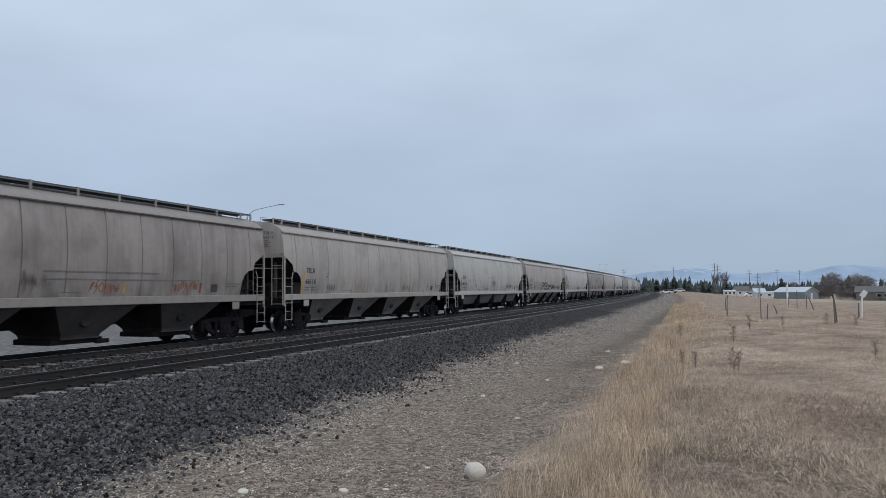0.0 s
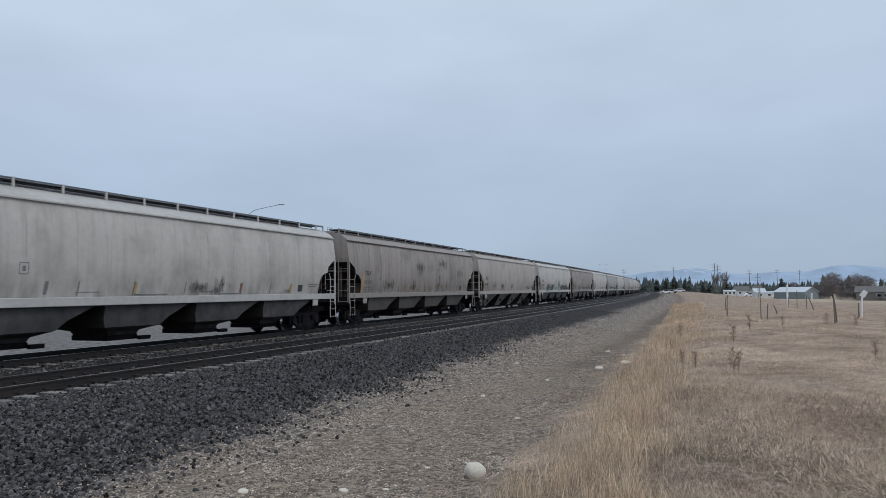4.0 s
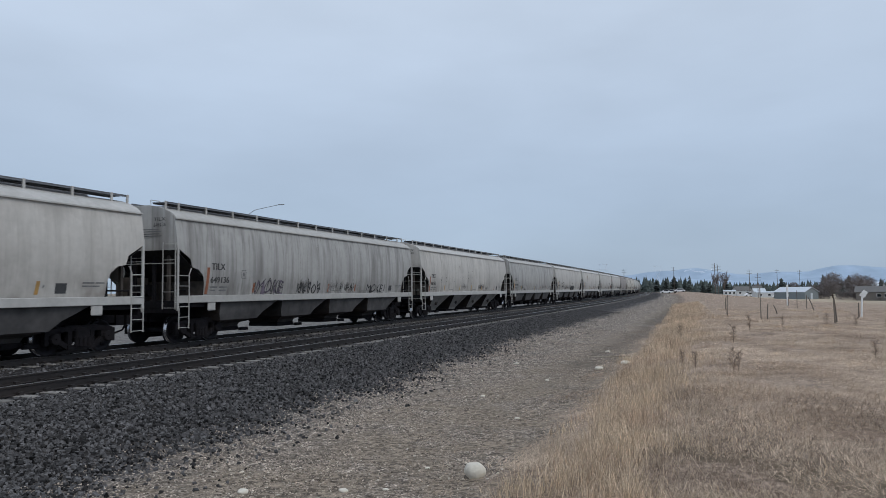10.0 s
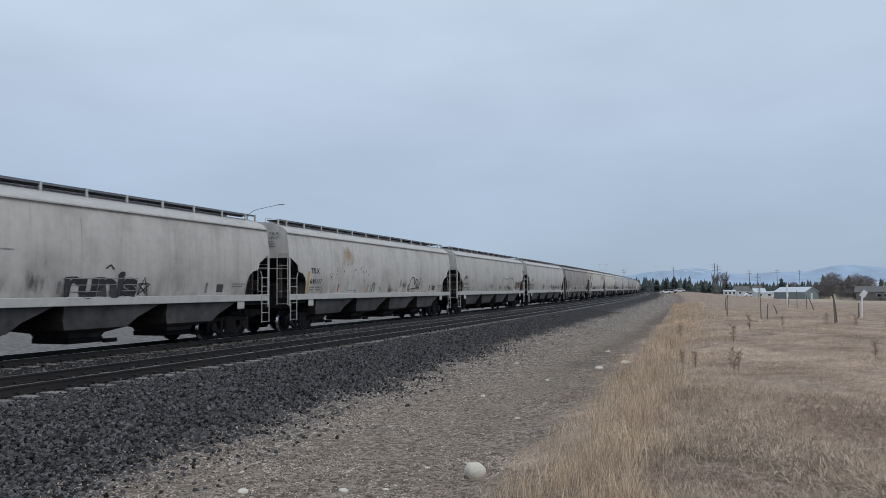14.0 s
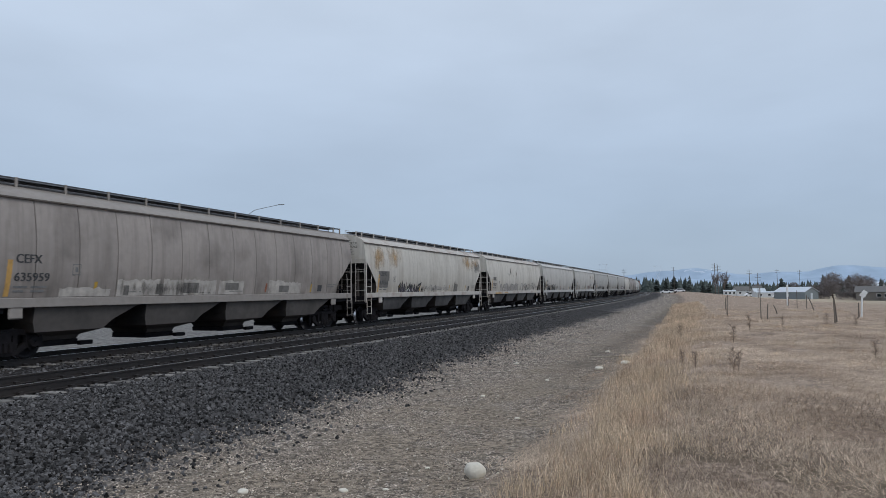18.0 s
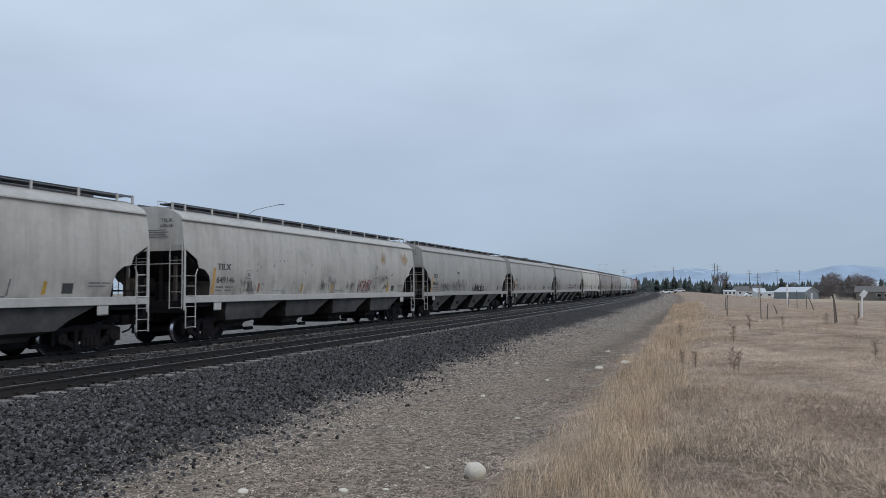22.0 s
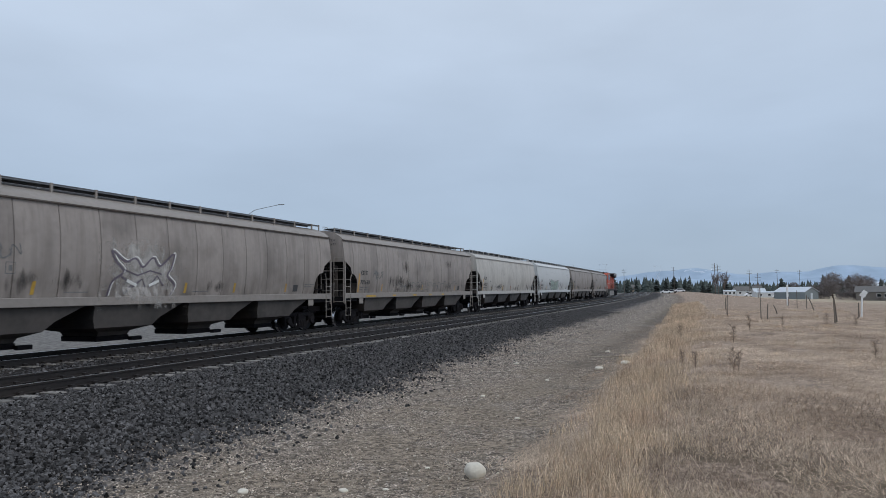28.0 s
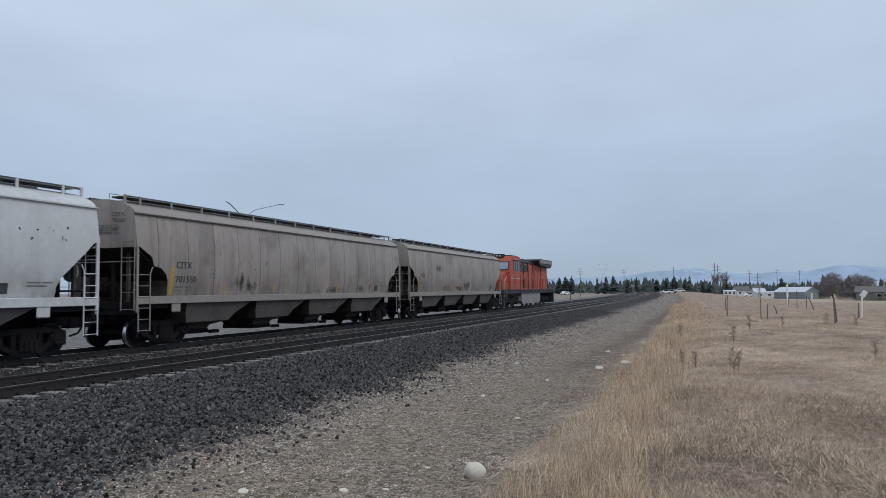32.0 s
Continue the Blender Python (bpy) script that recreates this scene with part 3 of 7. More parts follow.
        for sign in (-1, 1):
            part("board_bracket", bbox(x - 0.035, x + 0.035, sign * 1.005 - 0.02, sign * 1.005 + 0.02, 4.36, 4.66), trim, roof)
    for e in (-1, 1):
        bm = bmesh.new()
        pts = [(e * (HALF - 0.5), -0.4, 4.62), (e * (HALF - 0.5), -0.4, 4.72), (e * (HALF - 0.1), -0.4, 4.72), (e * (HALF - 0.1), -0.4, 4.48)]
        tube(bm, pts, 0.014, 5)
        part("grab_rail", bm, trim, roof)
    # four bays and their outlet gates, on a centre sill
    part("centre_sill", bbox(-HALF + 0.3, HALF - 0.3, -0.25, 0.25, 0.72, 1.34), STEEL_DARK, car)
    part("upper_sheet", bbox(-HALF + 2.2, HALF - 2.2, -1.2, 1.2, 1.3, 1.57), SLOPE_SHADE, car)
    for i in range(4):
        x = (i - 1.5) * 3.84 - 0.06
        bay = part("hopper_bay", hopper_bay(x, build != "panelled"), (bays, SLOPE_SHADE), car, "tapering discharge bay, dust and shade painted below the sill")
        wide = 0.9 if build == "panelled" else 0.62
        part("outlet_gate", bbox(x - wide, x + wide, -0.7, 0.7, 0.26, 0.42, 0.02), STEEL_DARK, bay)
        for sign in (-1, 1):
            bm = bmesh.new()
            lathe(bm, ((0.02, 0.0), (0.16, 0.0), (0.19, 0.03), (0.19, 0.08)), 14, Matrix.Translation((x - 0.15, sign * 1.19, 0.92)) @ Matrix.Rotation(0 if sign < 0 else math.pi, 4, "Z"))
            if build == "panelled":
                part("bay_port", bm, SLOPE_SHADE, bay)
            else:
                bm.free()
            part("gate_crank", bbox(x + 0.5, x + 0.95, sign * 0.84 - 0.08, sign * 0.84 + 0.08, 0.24, 0.36, 0.02), STEEL_DARK, bay)
    return car


SEAM = paint("dirty_weld_seam", (0.27, 0.255, 0.24), 0.7, 0, 3, 0.35, stain=0.6, stain_col=(0.45, 0.43, 0.41), stain_scale=1.5)


def coat(name, colour, streak, stain, col=(0.16, 0.13, 0.105), scale=0.55):
    return paint(name, colour, 0.55, 0, 5.0, 0.07, stain=stain, stain_col=col, stain_scale=scale, streak=streak, by_object=0.05, bump=0.05, bump_scale=3.0, grime=0.65)


DUST = (0.155, 0.132, 0.115)
COATS = {
    "beige": coat("faded_beige_car_paint", (0.41, 0.366, 0.336), 0.24, 0.35, DUST, 0.7),
    "dove": coat("weathered_dove_grey_car_paint", (0.385, 0.37, 0.345), 0.2, 0.3, DUST, 0.7),
    "tan": coat("dusty_tan_car_paint", (0.318, 0.28, 0.256), 0.36, 0.6, (0.105, 0.09, 0.08), 0.7),
    "pale": coat("pale_grey_car_paint", (0.495, 0.472, 0.438), 0.24, 0.36, DUST, 0.8),
    "white": coat("fresh_white_car_paint", (0.55, 0.565, 0.57), 0.08, 0.1, DUST),
    "grey": coat("sooty_grey_car_paint", (0.40, 0.39, 0.372), 0.7, 0.35, (0.13, 0.12, 0.11)),
    "rusty": coat("rust_stained_car_paint", (0.56, 0.528, 0.475), 0.42, 0.3, (0.27, 0.225, 0.18), 0.8),
}
TRIMS = {k: paint(k + "_car_trim", c, 0.55, 0, 6, 0.1, stain=0.25, stain_col=DUST) for k, c in
         (("beige", (0.36, 0.33, 0.30)), ("dove", (0.345, 0.33, 0.31)), ("tan", (0.27, 0.243, 0.222)), ("pale", (0.45, 0.44, 0.42)), ("white", (0.54, 0.555, 0.56)), ("grey", (0.39, 0.38, 0.36)), ("rusty", (0.45, 0.425, 0.39)))}
TRIMS["rusty"] = paint("rust_washed_trim", (0.47, 0.44, 0.405), 0.6, 0, 6, 0.1, stain=0.75, stain_col=(0.27, 0.185, 0.145), stain_scale=1.2)
# shadow line under the eave, painted as a dark dusty strip
EAVE_SHADE = paint("dusty_eave_shade", (0.09, 0.075, 0.066), 0.7, 0, 6, 0.2, stain=0.5, stain_col=(0.2, 0.16, 0.13))
EAVES = {k: EAVE_SHADE if k in ("rusty", "tan") else TRIMS[k] for k in TRIMS}
# shade under the sill is painted in: bay colours darker than the coats
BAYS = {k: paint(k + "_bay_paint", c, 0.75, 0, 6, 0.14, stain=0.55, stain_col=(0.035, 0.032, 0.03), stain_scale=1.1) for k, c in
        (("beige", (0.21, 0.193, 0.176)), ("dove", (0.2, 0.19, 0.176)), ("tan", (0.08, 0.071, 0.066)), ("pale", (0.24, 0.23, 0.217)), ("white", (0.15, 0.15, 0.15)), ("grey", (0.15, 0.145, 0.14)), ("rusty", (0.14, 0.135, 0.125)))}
# grime, with the shade under the sill in the same near-black
GRIMY_SHADED_BAYS = paint("grimy_black_bay_paint", (0.075, 0.072, 0.072), 0.8, 0, 3, 0.3, stain=0.7, stain_col=(0.022, 0.021, 0.023), stain_scale=0.8, spec=0.2)
# every car in running order: coat, build, reporting mark; k: panelled with slim bays, r: ribbed with broad bays, s: smooth, c: straight-cut ends, q: straight-cut and ribbed
TRAIN = (
    (-9, "tan", "k", "TILX", ""), (-8, "beige", "k", "TILX", "66116"), (-7, "pale", "s", "TILX", "649170"), (-6, "beige", "k", "TILX", "66055"), (-5, "pale", "s", "TILX", "637415"), (-4, "tan", "r", "TILX", ""),
    (-3, "beige", "k", "TILX", "66145"), (-2, "pale", "s", "TILX", "649191"), (-1, "tan", "r", "CITX", "701722"), (0, "pale", "s", "TILX", "649202"), (1, "grey", "s", "TILX", "649136"),
    (2, "pale", "k", "TILX", "66130"), (3, "grey", "s", "TILX", "649180"), (4, "pale", "s", "TILX", "649132"), (5, "pale", "s", "TILX", "649117"), (6, "pale", "s", "TILX", ""),
    (7, "pale", "s", "TILX", "649192"), (8, "tan", "q", "CEFX", "635959"), (9, "rusty", "c", "CEFX", "635366"), (10, "rusty", "c", "", "635327"), (11, "pale", "s", "TILX", "638782"),
    (12, "pale", "s", "TILX", "649146"), (13, "dove", "k", "TILX", "66125"), (14, "dove", "k", "TILX", "66148"), (15, "dove", "k", "TILX", "66107"), (16, "rusty", "s", "TILX", ""),
    (17, "tan", "r", "CITX", "701696"), (18, "tan", "r", "CITX", "701630"), (19, "pale", "s", "TILX", "649223"), (20, "white", "c", "TILX", "636279"), (21, "tan", "r", "CITX", "701550"),
    (22, "tan", "r", "CITX", ""),
)
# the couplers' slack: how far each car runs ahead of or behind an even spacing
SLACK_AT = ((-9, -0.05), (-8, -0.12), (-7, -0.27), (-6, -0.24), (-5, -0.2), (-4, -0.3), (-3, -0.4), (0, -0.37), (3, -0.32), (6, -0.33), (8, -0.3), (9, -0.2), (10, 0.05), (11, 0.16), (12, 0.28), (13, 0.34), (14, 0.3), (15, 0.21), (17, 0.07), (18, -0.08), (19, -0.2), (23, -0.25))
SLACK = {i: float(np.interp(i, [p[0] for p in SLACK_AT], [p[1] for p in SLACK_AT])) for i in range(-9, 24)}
COAT_WORDS = {"dove": "weathered dove-grey", "beige": "faded beige", "tan": "dusty tan", "pale": "pale grey", "white": "clean white", "grey": "soot-streaked grey", "rusty": "rust-stained pale grey"}
PITCH_OF_CARS = 20.597
CARS, PROTO = {}, {}


def lead(t):
    """Where the near corner of car 0 stands on the line at t seconds."""
    return 189.42 - 19.223 * t + 0.009864 * t * t


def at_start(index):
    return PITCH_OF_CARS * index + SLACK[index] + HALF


for index, tone, build, mark, number in TRAIN:
    m0 = on_line(lead(0) + at_start(index))
    if (tone, build) not in PROTO:
        bays = BAYS[tone] if build in "krq" else GRIMY_SHADED_BAYS
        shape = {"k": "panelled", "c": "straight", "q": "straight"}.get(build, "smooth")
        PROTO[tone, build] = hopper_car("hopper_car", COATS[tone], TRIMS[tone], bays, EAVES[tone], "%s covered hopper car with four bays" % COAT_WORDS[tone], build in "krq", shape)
        PROTO[tone, build].matrix_basis = m0
        CARS[index] = PROTO[tone, build]
    else:
        CARS[index] = copy_thing(PROTO[tone, build], m0)

# ------------------------------------------------------------ the locomotive pushing at the rear
ORANGE = paint("faded_orange_engine_paint", (0.46, 0.088, 0.052), 0.6, 0, 5, 0.12, stain=0.6, stain_col=(0.17, 0.06, 0.05), stain_scale=1.0, streak=0.45, grime=0.6)
ENGINE_BLACK = paint("sooty_black_engine_paint", (0.03, 0.03, 0.034), 0.6, 0, 6, 0.25, stain=0.4, stain_col=(0.07, 0.06, 0.055))
ENGINE_GREY = paint("grey_tank_paint", (0.26, 0.255, 0.25), 0.6, 0, 6, 0.2, stain=0.4)
HANDRAIL = paint("pale_handrail", (0.4, 0.37, 0.34), 0.5, 0, 6, 0.1)
CREAM = paint("cream_stripe_paint", (0.36, 0.09, 0.06), 0.6, 0, 6, 0.1)
PANE = paint("dark_cab_glass", (0.02, 0.025, 0.03), 0.08, 0, 3, 0.05)
# pale colour stands in for the sky mirrored in the windscreen
SKY_TINT_GLASS = paint("sky_tinted_pale_glass", (0.26, 0.31, 0.36), 0.15, 0, 3, 0.1, spec=0.6)
DULL_RAIL = paint("sooty_handrail", (0.16, 0.07, 0.055), 0.6, 0, 6, 0.1)
LOCO_WHEEL_R = 0.533


def locomotive():
    """Six-axle diesel; its cab end (-x) is coupled to the last hopper."""
    e = tagged(new("locomotive"), "orange and black six-axle diesel locomotive with its cab towards the cars", "locomotive")
    part("frame", bbox(-10.6, 10.6, -1.5, 1.5, 1.32, 1.62, 0.02), ENGINE_BLACK, e)
    cab = part("cab", prism(((-8.5, 1.62), (-8.5, 3.3), (-8.15, 4.2), (-7.7, 4.62), (-5.0, 4.62), (-5.0, 1.62)), -1.5, 1.5), ORANGE, e)
    part("cab_roof", bbox(-7.6, -4.95, -1.3, 1.3, 4.62, 4.72, 0.04), ENGINE_BLACK, cab)
    nose = part("nose", prism(((-10.0, 1.62), (-10.05, 2.6), (-9.8, 2.95), (-8.5, 3.25), (-8.5, 1.62)), -1.15, 1.15), ORANGE, e)
    part("nose_door", bbox(-10.07, -10.02, 0.3, 0.8, 1.7, 2.7, 0.01), ORANGE, nose)
    for y in (-0.75, 0.75):
        m = Matrix.Translation((-8.33, y, 3.75)) @ Matrix.Rotation(radians(21.2), 4, "Y")
        bm = bmesh.new()
        box(bm, -0.03, 0.03, -0.6, 0.6, -0.4, 0.4, m)
        frame_part = part("windscreen_frame", bm, ENGINE_BLACK, cab)
        bm = bmesh.new()
        box(bm, -0.045, 0.03, -0.5, 0.5, -0.32, 0.32, m)
        part("windscreen", bm, SKY_TINT_GLASS, frame_part, "slanted windscreen with a pale sky reflection painted in")
    bm = bmesh.new()
    box(bm, -7.95, -7.5, -0.75, 0.75, 4.5, 4.8)
    board = part("number_board", bm, ENGINE_BLACK, cab, "black number board over the windscreen")
    for k in range(4):
        part("numeral_bar", bbox(-7.965, -7.952, -0.52 + k * 0.28, -0.36 + k * 0.28, 4.58, 4.72), HANDRAIL, board)
    for y in (-1.5, 1.5):
        for x0, x1 in ((-7.4, -6.85), (-6.75, -6.1), (-6.0, -5.4)):
            part("side_window", bbox(x0, x1, y - 0.03, y + 0.03, 3.35, 4.2, 0.01), PANE, cab)
        part("window_hood", bbox(-7.5, -5.3, y * 1.05 - 0.12, y * 1.05 + 0.12, 4.28, 4.33), HANDRAIL, cab)
        part("cab_step_light", bbox(-7.0, -6.8, y - 0.03, y + 0.03, 2.2, 2.75, 0.01), ENGINE_BLACK, cab)
        part("cab_stripe", bbox(-8.4, -5.05, y - 0.016, y + 0.016, 2.62, 2.68), HANDRAIL, cab)
    hood = part("long_hood", bbox(-5.0, 6.4, -0.95, 0.95, 1.62, 4.15, 0.05), ORANGE, e)
    part("hood_roof", bbox(-4.95, 6.2, -0.85, 0.85, 4.15, 4.48, 0.08), ENGINE_BLACK, hood)
    for x in (-4.8, -3.9, -3.0, -1.6, 0.4, 2.6):
        part("hood_pipe", bbox(x - 0.07, x + 0.07, -1.05, 1.05, 1.75, 4.3, 0.02), ENGINE_BLACK, hood)
    for i in range(8):
        for y in (-0.965, 0.965):
            x = -4.6 + i * 1.35
            part("hood_door", bbox(x, x + 1.15, y - 0.02, y + 0.02, 1.9, 3.5, 0.01), ORANGE, hood)
    for x in (-4.6, -2.9, -1.2):
        part("intake_grille", bbox(x, x + 1.3, -1.0, 1.0, 3.35, 4.08, 0.02), ENGINE_BLACK, hood, "black intake grille")
    part("exhaust_stack", bbox(1.0, 2.2, -0.3, 0.3, 4.42, 4.72, 0.05), ENGINE_BLACK, hood)
    rad = part("radiator_cab", bbox(6.4, 9.3, -1.05, 1.05, 1.62, 4.2, 0.04), ORANGE, e, "sooty orange radiator section")
    part("radiator_wing", prism(((3.6, 4.15), (3.2, 4.62), (3.8, 4.78), (9.9, 4.78), (10.0, 4.42), (9.3, 3.95)), -1.5, 1.5), ENGINE_BLACK, rad, "flared black radiator wing overhanging the hood")
    part("wing_screen", bbox(3.9, 9.7, -1.53, 1.53, 4.35, 4.7, 0.02), ENGINE_GREY, rad)
    for y in (-1.005, 1.005):
        part("stripe", bbox(-4.9, 6.3, y - 0.02, y + 0.02, 1.68, 1.84), CREAM, hood, "cream stripe along the hood")
        for k in range(5):
            bar = bbox(-2.2 + k * 0.62, -1.75 + k * 0.62, y * 0.995 - 0.03, y * 0.995 + 0.03, 2.55, 3.05)
            part("lettering_bar", bar, CREAM, hood)
        part("walkway", bbox(-10.2, 10.2, y * 1.28 - 0.28, y * 1.28 + 0.28, 1.62, 1.68), ENGINE_BLACK, e)
        for x in [-4.9 + 1.63 * i for i in range(9)]:
            bm = bmesh.new()
            tube(bm, ((x, y * 1.5, 1.4), (x, y * 1.5, 2.7)), 0.025, 6)
            part("stanchion", bm, DULL_RAIL, e)
        bm = bmesh.new()
        tube(bm, ((-4.9, y * 1.5, 2.7), (9.6, y * 1.5, 2.7), (10.35, y * 1.5, 1.6)), 0.025, 6)
        part("handrail", bm, DULL_RAIL, e)
        bm = bmesh.new()
        tube(bm, ((-10.5, y * 1.45, 1.1), (-10.35, y * 1.45, 2.35), (-9.7, y * 1.45, 2.75)), 0.035, 6)
        tube(bm, ((-9.9, y * 1.5, 0.9), (-9.75, y * 1.5, 2.3)), 0.035, 6)
        part("step_rail", bm, HANDRAIL, e)
    for x, s in ((-10.55, -1), (10.55, 1)):
        part("pilot", bbox(min(x, x + s * 0.25), max(x, x + s * 0.25), -1.5, 1.5, 0.25, 1.5, 0.03), ENGINE_BLACK, e)
        for y in (-1.4, 1.4):
            bm = bmesh.new()
            for k in range(4):
                box(bm, x - s * 0.5 - 0.25, x - s * 0.5 + 0.25, y - 0.16, y + 0.16, 0.3 + 0.36 * k, 0.34 + 0.36 * k)
            part("step_well", bm, ENGINE_BLACK, e)
        bm = bmesh.new()
        box(bm, min(x, x + s * 0.75), max(x, x + s * 0.75), -0.18, 0.18, 0.72, 1.06)
        part("coupler", bm, STEEL_DARK, e)
    part("fuel_tank", prism(((-4.1, 1.32), (-4.1, 0.62), (-3.8, 0.36), (3.6, 0.36), (3.9, 0.62), (3.9, 1.32)), -1.42, 1.42), ENGINE_GREY, e, "long grey fuel tank")
    for x in (-7.0, 6.9):
        t = part("truck", bbox(x - 2.2, x + 2.2, -0.9, 0.9, 0.62, 1.05, 0.03), STEEL_DARK, e, "dark three-axle truck")
        for y in (-1.08, 1.08):
            part("side_frame", prism(((x - 2.6, 0.5), (x - 2.4, 0.95), (x + 2.4, 0.95), (x + 2.6, 0.5), (x + 2.1, 0.34), (x + 1.2, 0.62), (x + 0.4, 0.38), (x - 0.4, 0.38), (x - 1.2, 0.62), (x - 2.1, 0.34)),
                                     y - 0.1, y + 0.1), STEEL_DARK, t)
        for dx in (-1.93, 0.0, 1.93):
            w = new("engine_wheelset", ENGINE_WHEELSET)
            w.parent = t
            w.matrix_parent_inverse = Matrix.Translation((x + dx, 0, LOCO_WHEEL_R))
    return e


ENGINE_WHEELSET = WHEELSET.copy()
ENGINE_WHEELSET.transform(Matrix.Diagonal((LOCO_WHEEL_R / 0.457, 1, LOCO_WHEEL_R / 0.457, 1)))
LOCO = locomotive()
LOCO_AT = 23 * PITCH_OF_CARS + 10.4
LOCO.matrix_basis = on_line(lead(0) + LOCO_AT)

# ------------------------------------------------------------ lettering, reflectors and spray paint on the field side
SPRAY_BLACK = paint("black_spray_paint", (0.025, 0.025, 0.028), 0.7, 0, 10, 0.3)
SPRAY_GREY = paint("grey_spray_paint", (0.17, 0.17, 0.17), 0.75, 0, 10, 0.25)
SPRAY_PLUM = paint("dull_purple_spray_paint", (0.12, 0.10, 0.13), 0.75, 0, 8, 0.3)
SPRAY_WHITE = paint("white_spray_paint", (0.72, 0.72, 0.7), 0.7, 0, 10, 0.15)
SPRAY_RED = paint("red_spray_paint", (0.24, 0.075, 0.08), 0.7, 0, 10, 0.25)
SPRAY_PALE = paint("pale_green_spray_paint", (0.33, 0.42, 0.38), 0.75, 0, 4, 0.25, stain=0.5, stain_col=(0.45, 0.4, 0.3), stain_scale=1.6)
SPRAY_TEAL = paint("pale_blue_spray_paint", (0.30, 0.37, 0.385), 0.75, 0, 4, 0.25, stain=0.4, stain_col=(0.5, 0.5, 0.42))
PATCH_GREY = paint("grey_paint_patch", (0.16, 0.15, 0.14), 0.75, 0, 8, 0.25, stain=0.5, stain_col=(0.28, 0.26, 0.23))
PATCH_WASHED = paint("washed_pale_block", (0.46, 0.425, 0.39), 0.75, 0, 5, 0.2, stain=0.75, stain_col=(0.2, 0.175, 0.155), stain_scale=1.8, streak=0.3)
PATCH_PALE = paint("pale_washed_patch", (0.38, 0.35, 0.32), 0.7, 0, 5, 0.2, stain=0.6, stain_col=(0.22, 0.19, 0.165), stain_scale=1.3)
YELLOW = paint("yellow_reflective_strip", (0.45, 0.28, 0.05), 0.45, 0, 10, 0.2, stain=0.3)
AMBER = paint("faded_amber_strip", (0.46, 0.27, 0.085), 0.6, 0, 8, 0.2, stain=0.4, stain_col=(0.3, 0.24, 0.18))
RUST_STRIP = paint("rusted_strip", (0.26, 0.1, 0.055), 0.7, 0, 8, 0.25)


def wash(name, colour, strength, scale=3.0, stretch=0.6, low=0.4):
    """Thin stain that fades out raggedly towards its rim."""
    m = paint(name, colour, 0.8, 0, 7, 0.2)
    nt = m.node_tree
    N, K = nt.nodes.new, nt.links.new
    p, out = nt.nodes["Principled BSDF"], nt.nodes["Material Output"]
    uv, tc = N("ShaderNodeUVMap"), N("ShaderNodeTexCoord")
    uv.uv_map = "rim"
    off = N("ShaderNodeVectorMath")
    off.operation = "SUBTRACT"
    off.inputs[1].default_value = (0.5, 0.5, 0.0)
    K(uv.outputs[0], off.inputs[0])
    ln = N("ShaderNodeVectorMath")
    ln.operation = "LENGTH"
    K(off.outputs[0], ln.inputs[0])
    rim = N("ShaderNodeMapRange")
    for i, v in enumerate((0.0, 0.5, 0.12, -0.33)):
        rim.inputs[i + 1].default_value = v
    K(ln.outputs["Value"], rim.inputs[0])
    mp, no = N("ShaderNodeMapping"), N("ShaderNodeTexNoise")
    mp.inputs["Scale"].default_value = (1.0, 1.0, stretch)
    K(tc.outputs["Object"], mp.inputs[0])
    K(mp.outputs[0], no.inputs["Vector"])
    no.inputs["Scale"].default_value, no.inputs["Detail"].default_value, no.inputs["Roughness"].default_value = scale, 7.0, 0.65
    add = N("ShaderNodeMath")
    K(rim.outputs[0], add.inputs[0])
    K(no.outputs["Fac"], add.inputs[1])
    cut = N("ShaderNodeMapRange")
    for i, v in enumerate((low, low + 0.34, 0.0, strength)):
        cut.inputs[i + 1].default_value = v
    K(add.outputs[0], cut.inputs[0])
    clear, mix = N("ShaderNodeBsdfTransparent"), N("ShaderNodeMixShader")
    K(cut.outputs[0], mix.inputs[0])
    K(clear.outputs[0], mix.inputs[1])
    K(p.outputs[0], mix.inputs[2])
    K(mix.outputs[0], out.inputs[0])
    return m


RUST_WASH = wash("rust_bloom", (0.46, 0.30, 0.15), 0.62, 2.6, 0.45, 0.3)
SOOT_WASH = wash("soot_smudge", (0.07, 0.063, 0.058), 0.85, 5.0, 0.22)
PALE_WASH = wash("pale_washed_bloom", (0.50, 0.475, 0.45), 0.85, 3.0, 0.6, 0.22)
GREY_WASH = wash("grey_overspray", (0.13, 0.125, 0.125), 0.8, 5.5, 0.3)
GREEN_WASH = wash("pale_green_overspray", (0.33, 0.40, 0.37), 0.8, 3.0, 1.0, 0.3)
RED_WASH = wash("dark_red_overspray", (0.22, 0.07, 0.075), 0.7, 3.0, 1.0)
GLYPHS = {}


def skin(a, z, lift=0.006):
    """A place on the bowed field side, a metres from the near corner, z over the rail."""
    return (a - HALF, -((half_width(z) if z > SILL_TOP + 0.01 else 1.621) + lift), z)


def flat(name, quads, material, car, label="", lift=0.006):
    """Thin paint on the side: quads of (a, z)."""
    verts, faces = [], []
    for q in quads:
        faces.append(tuple(range(len(verts), len(verts) + len(q))))
        verts += [skin(a, z, lift) for a, z in q]
    me = bpy.data.meshes.new(name)
    me.from_pydata(verts, [], faces)
    me.materials.append(material)
    ob = new(name, me)
    ob.parent = car
    if len(quads) > 6:
        ob["kind"] = "stuff"
    return tagged(ob, label)


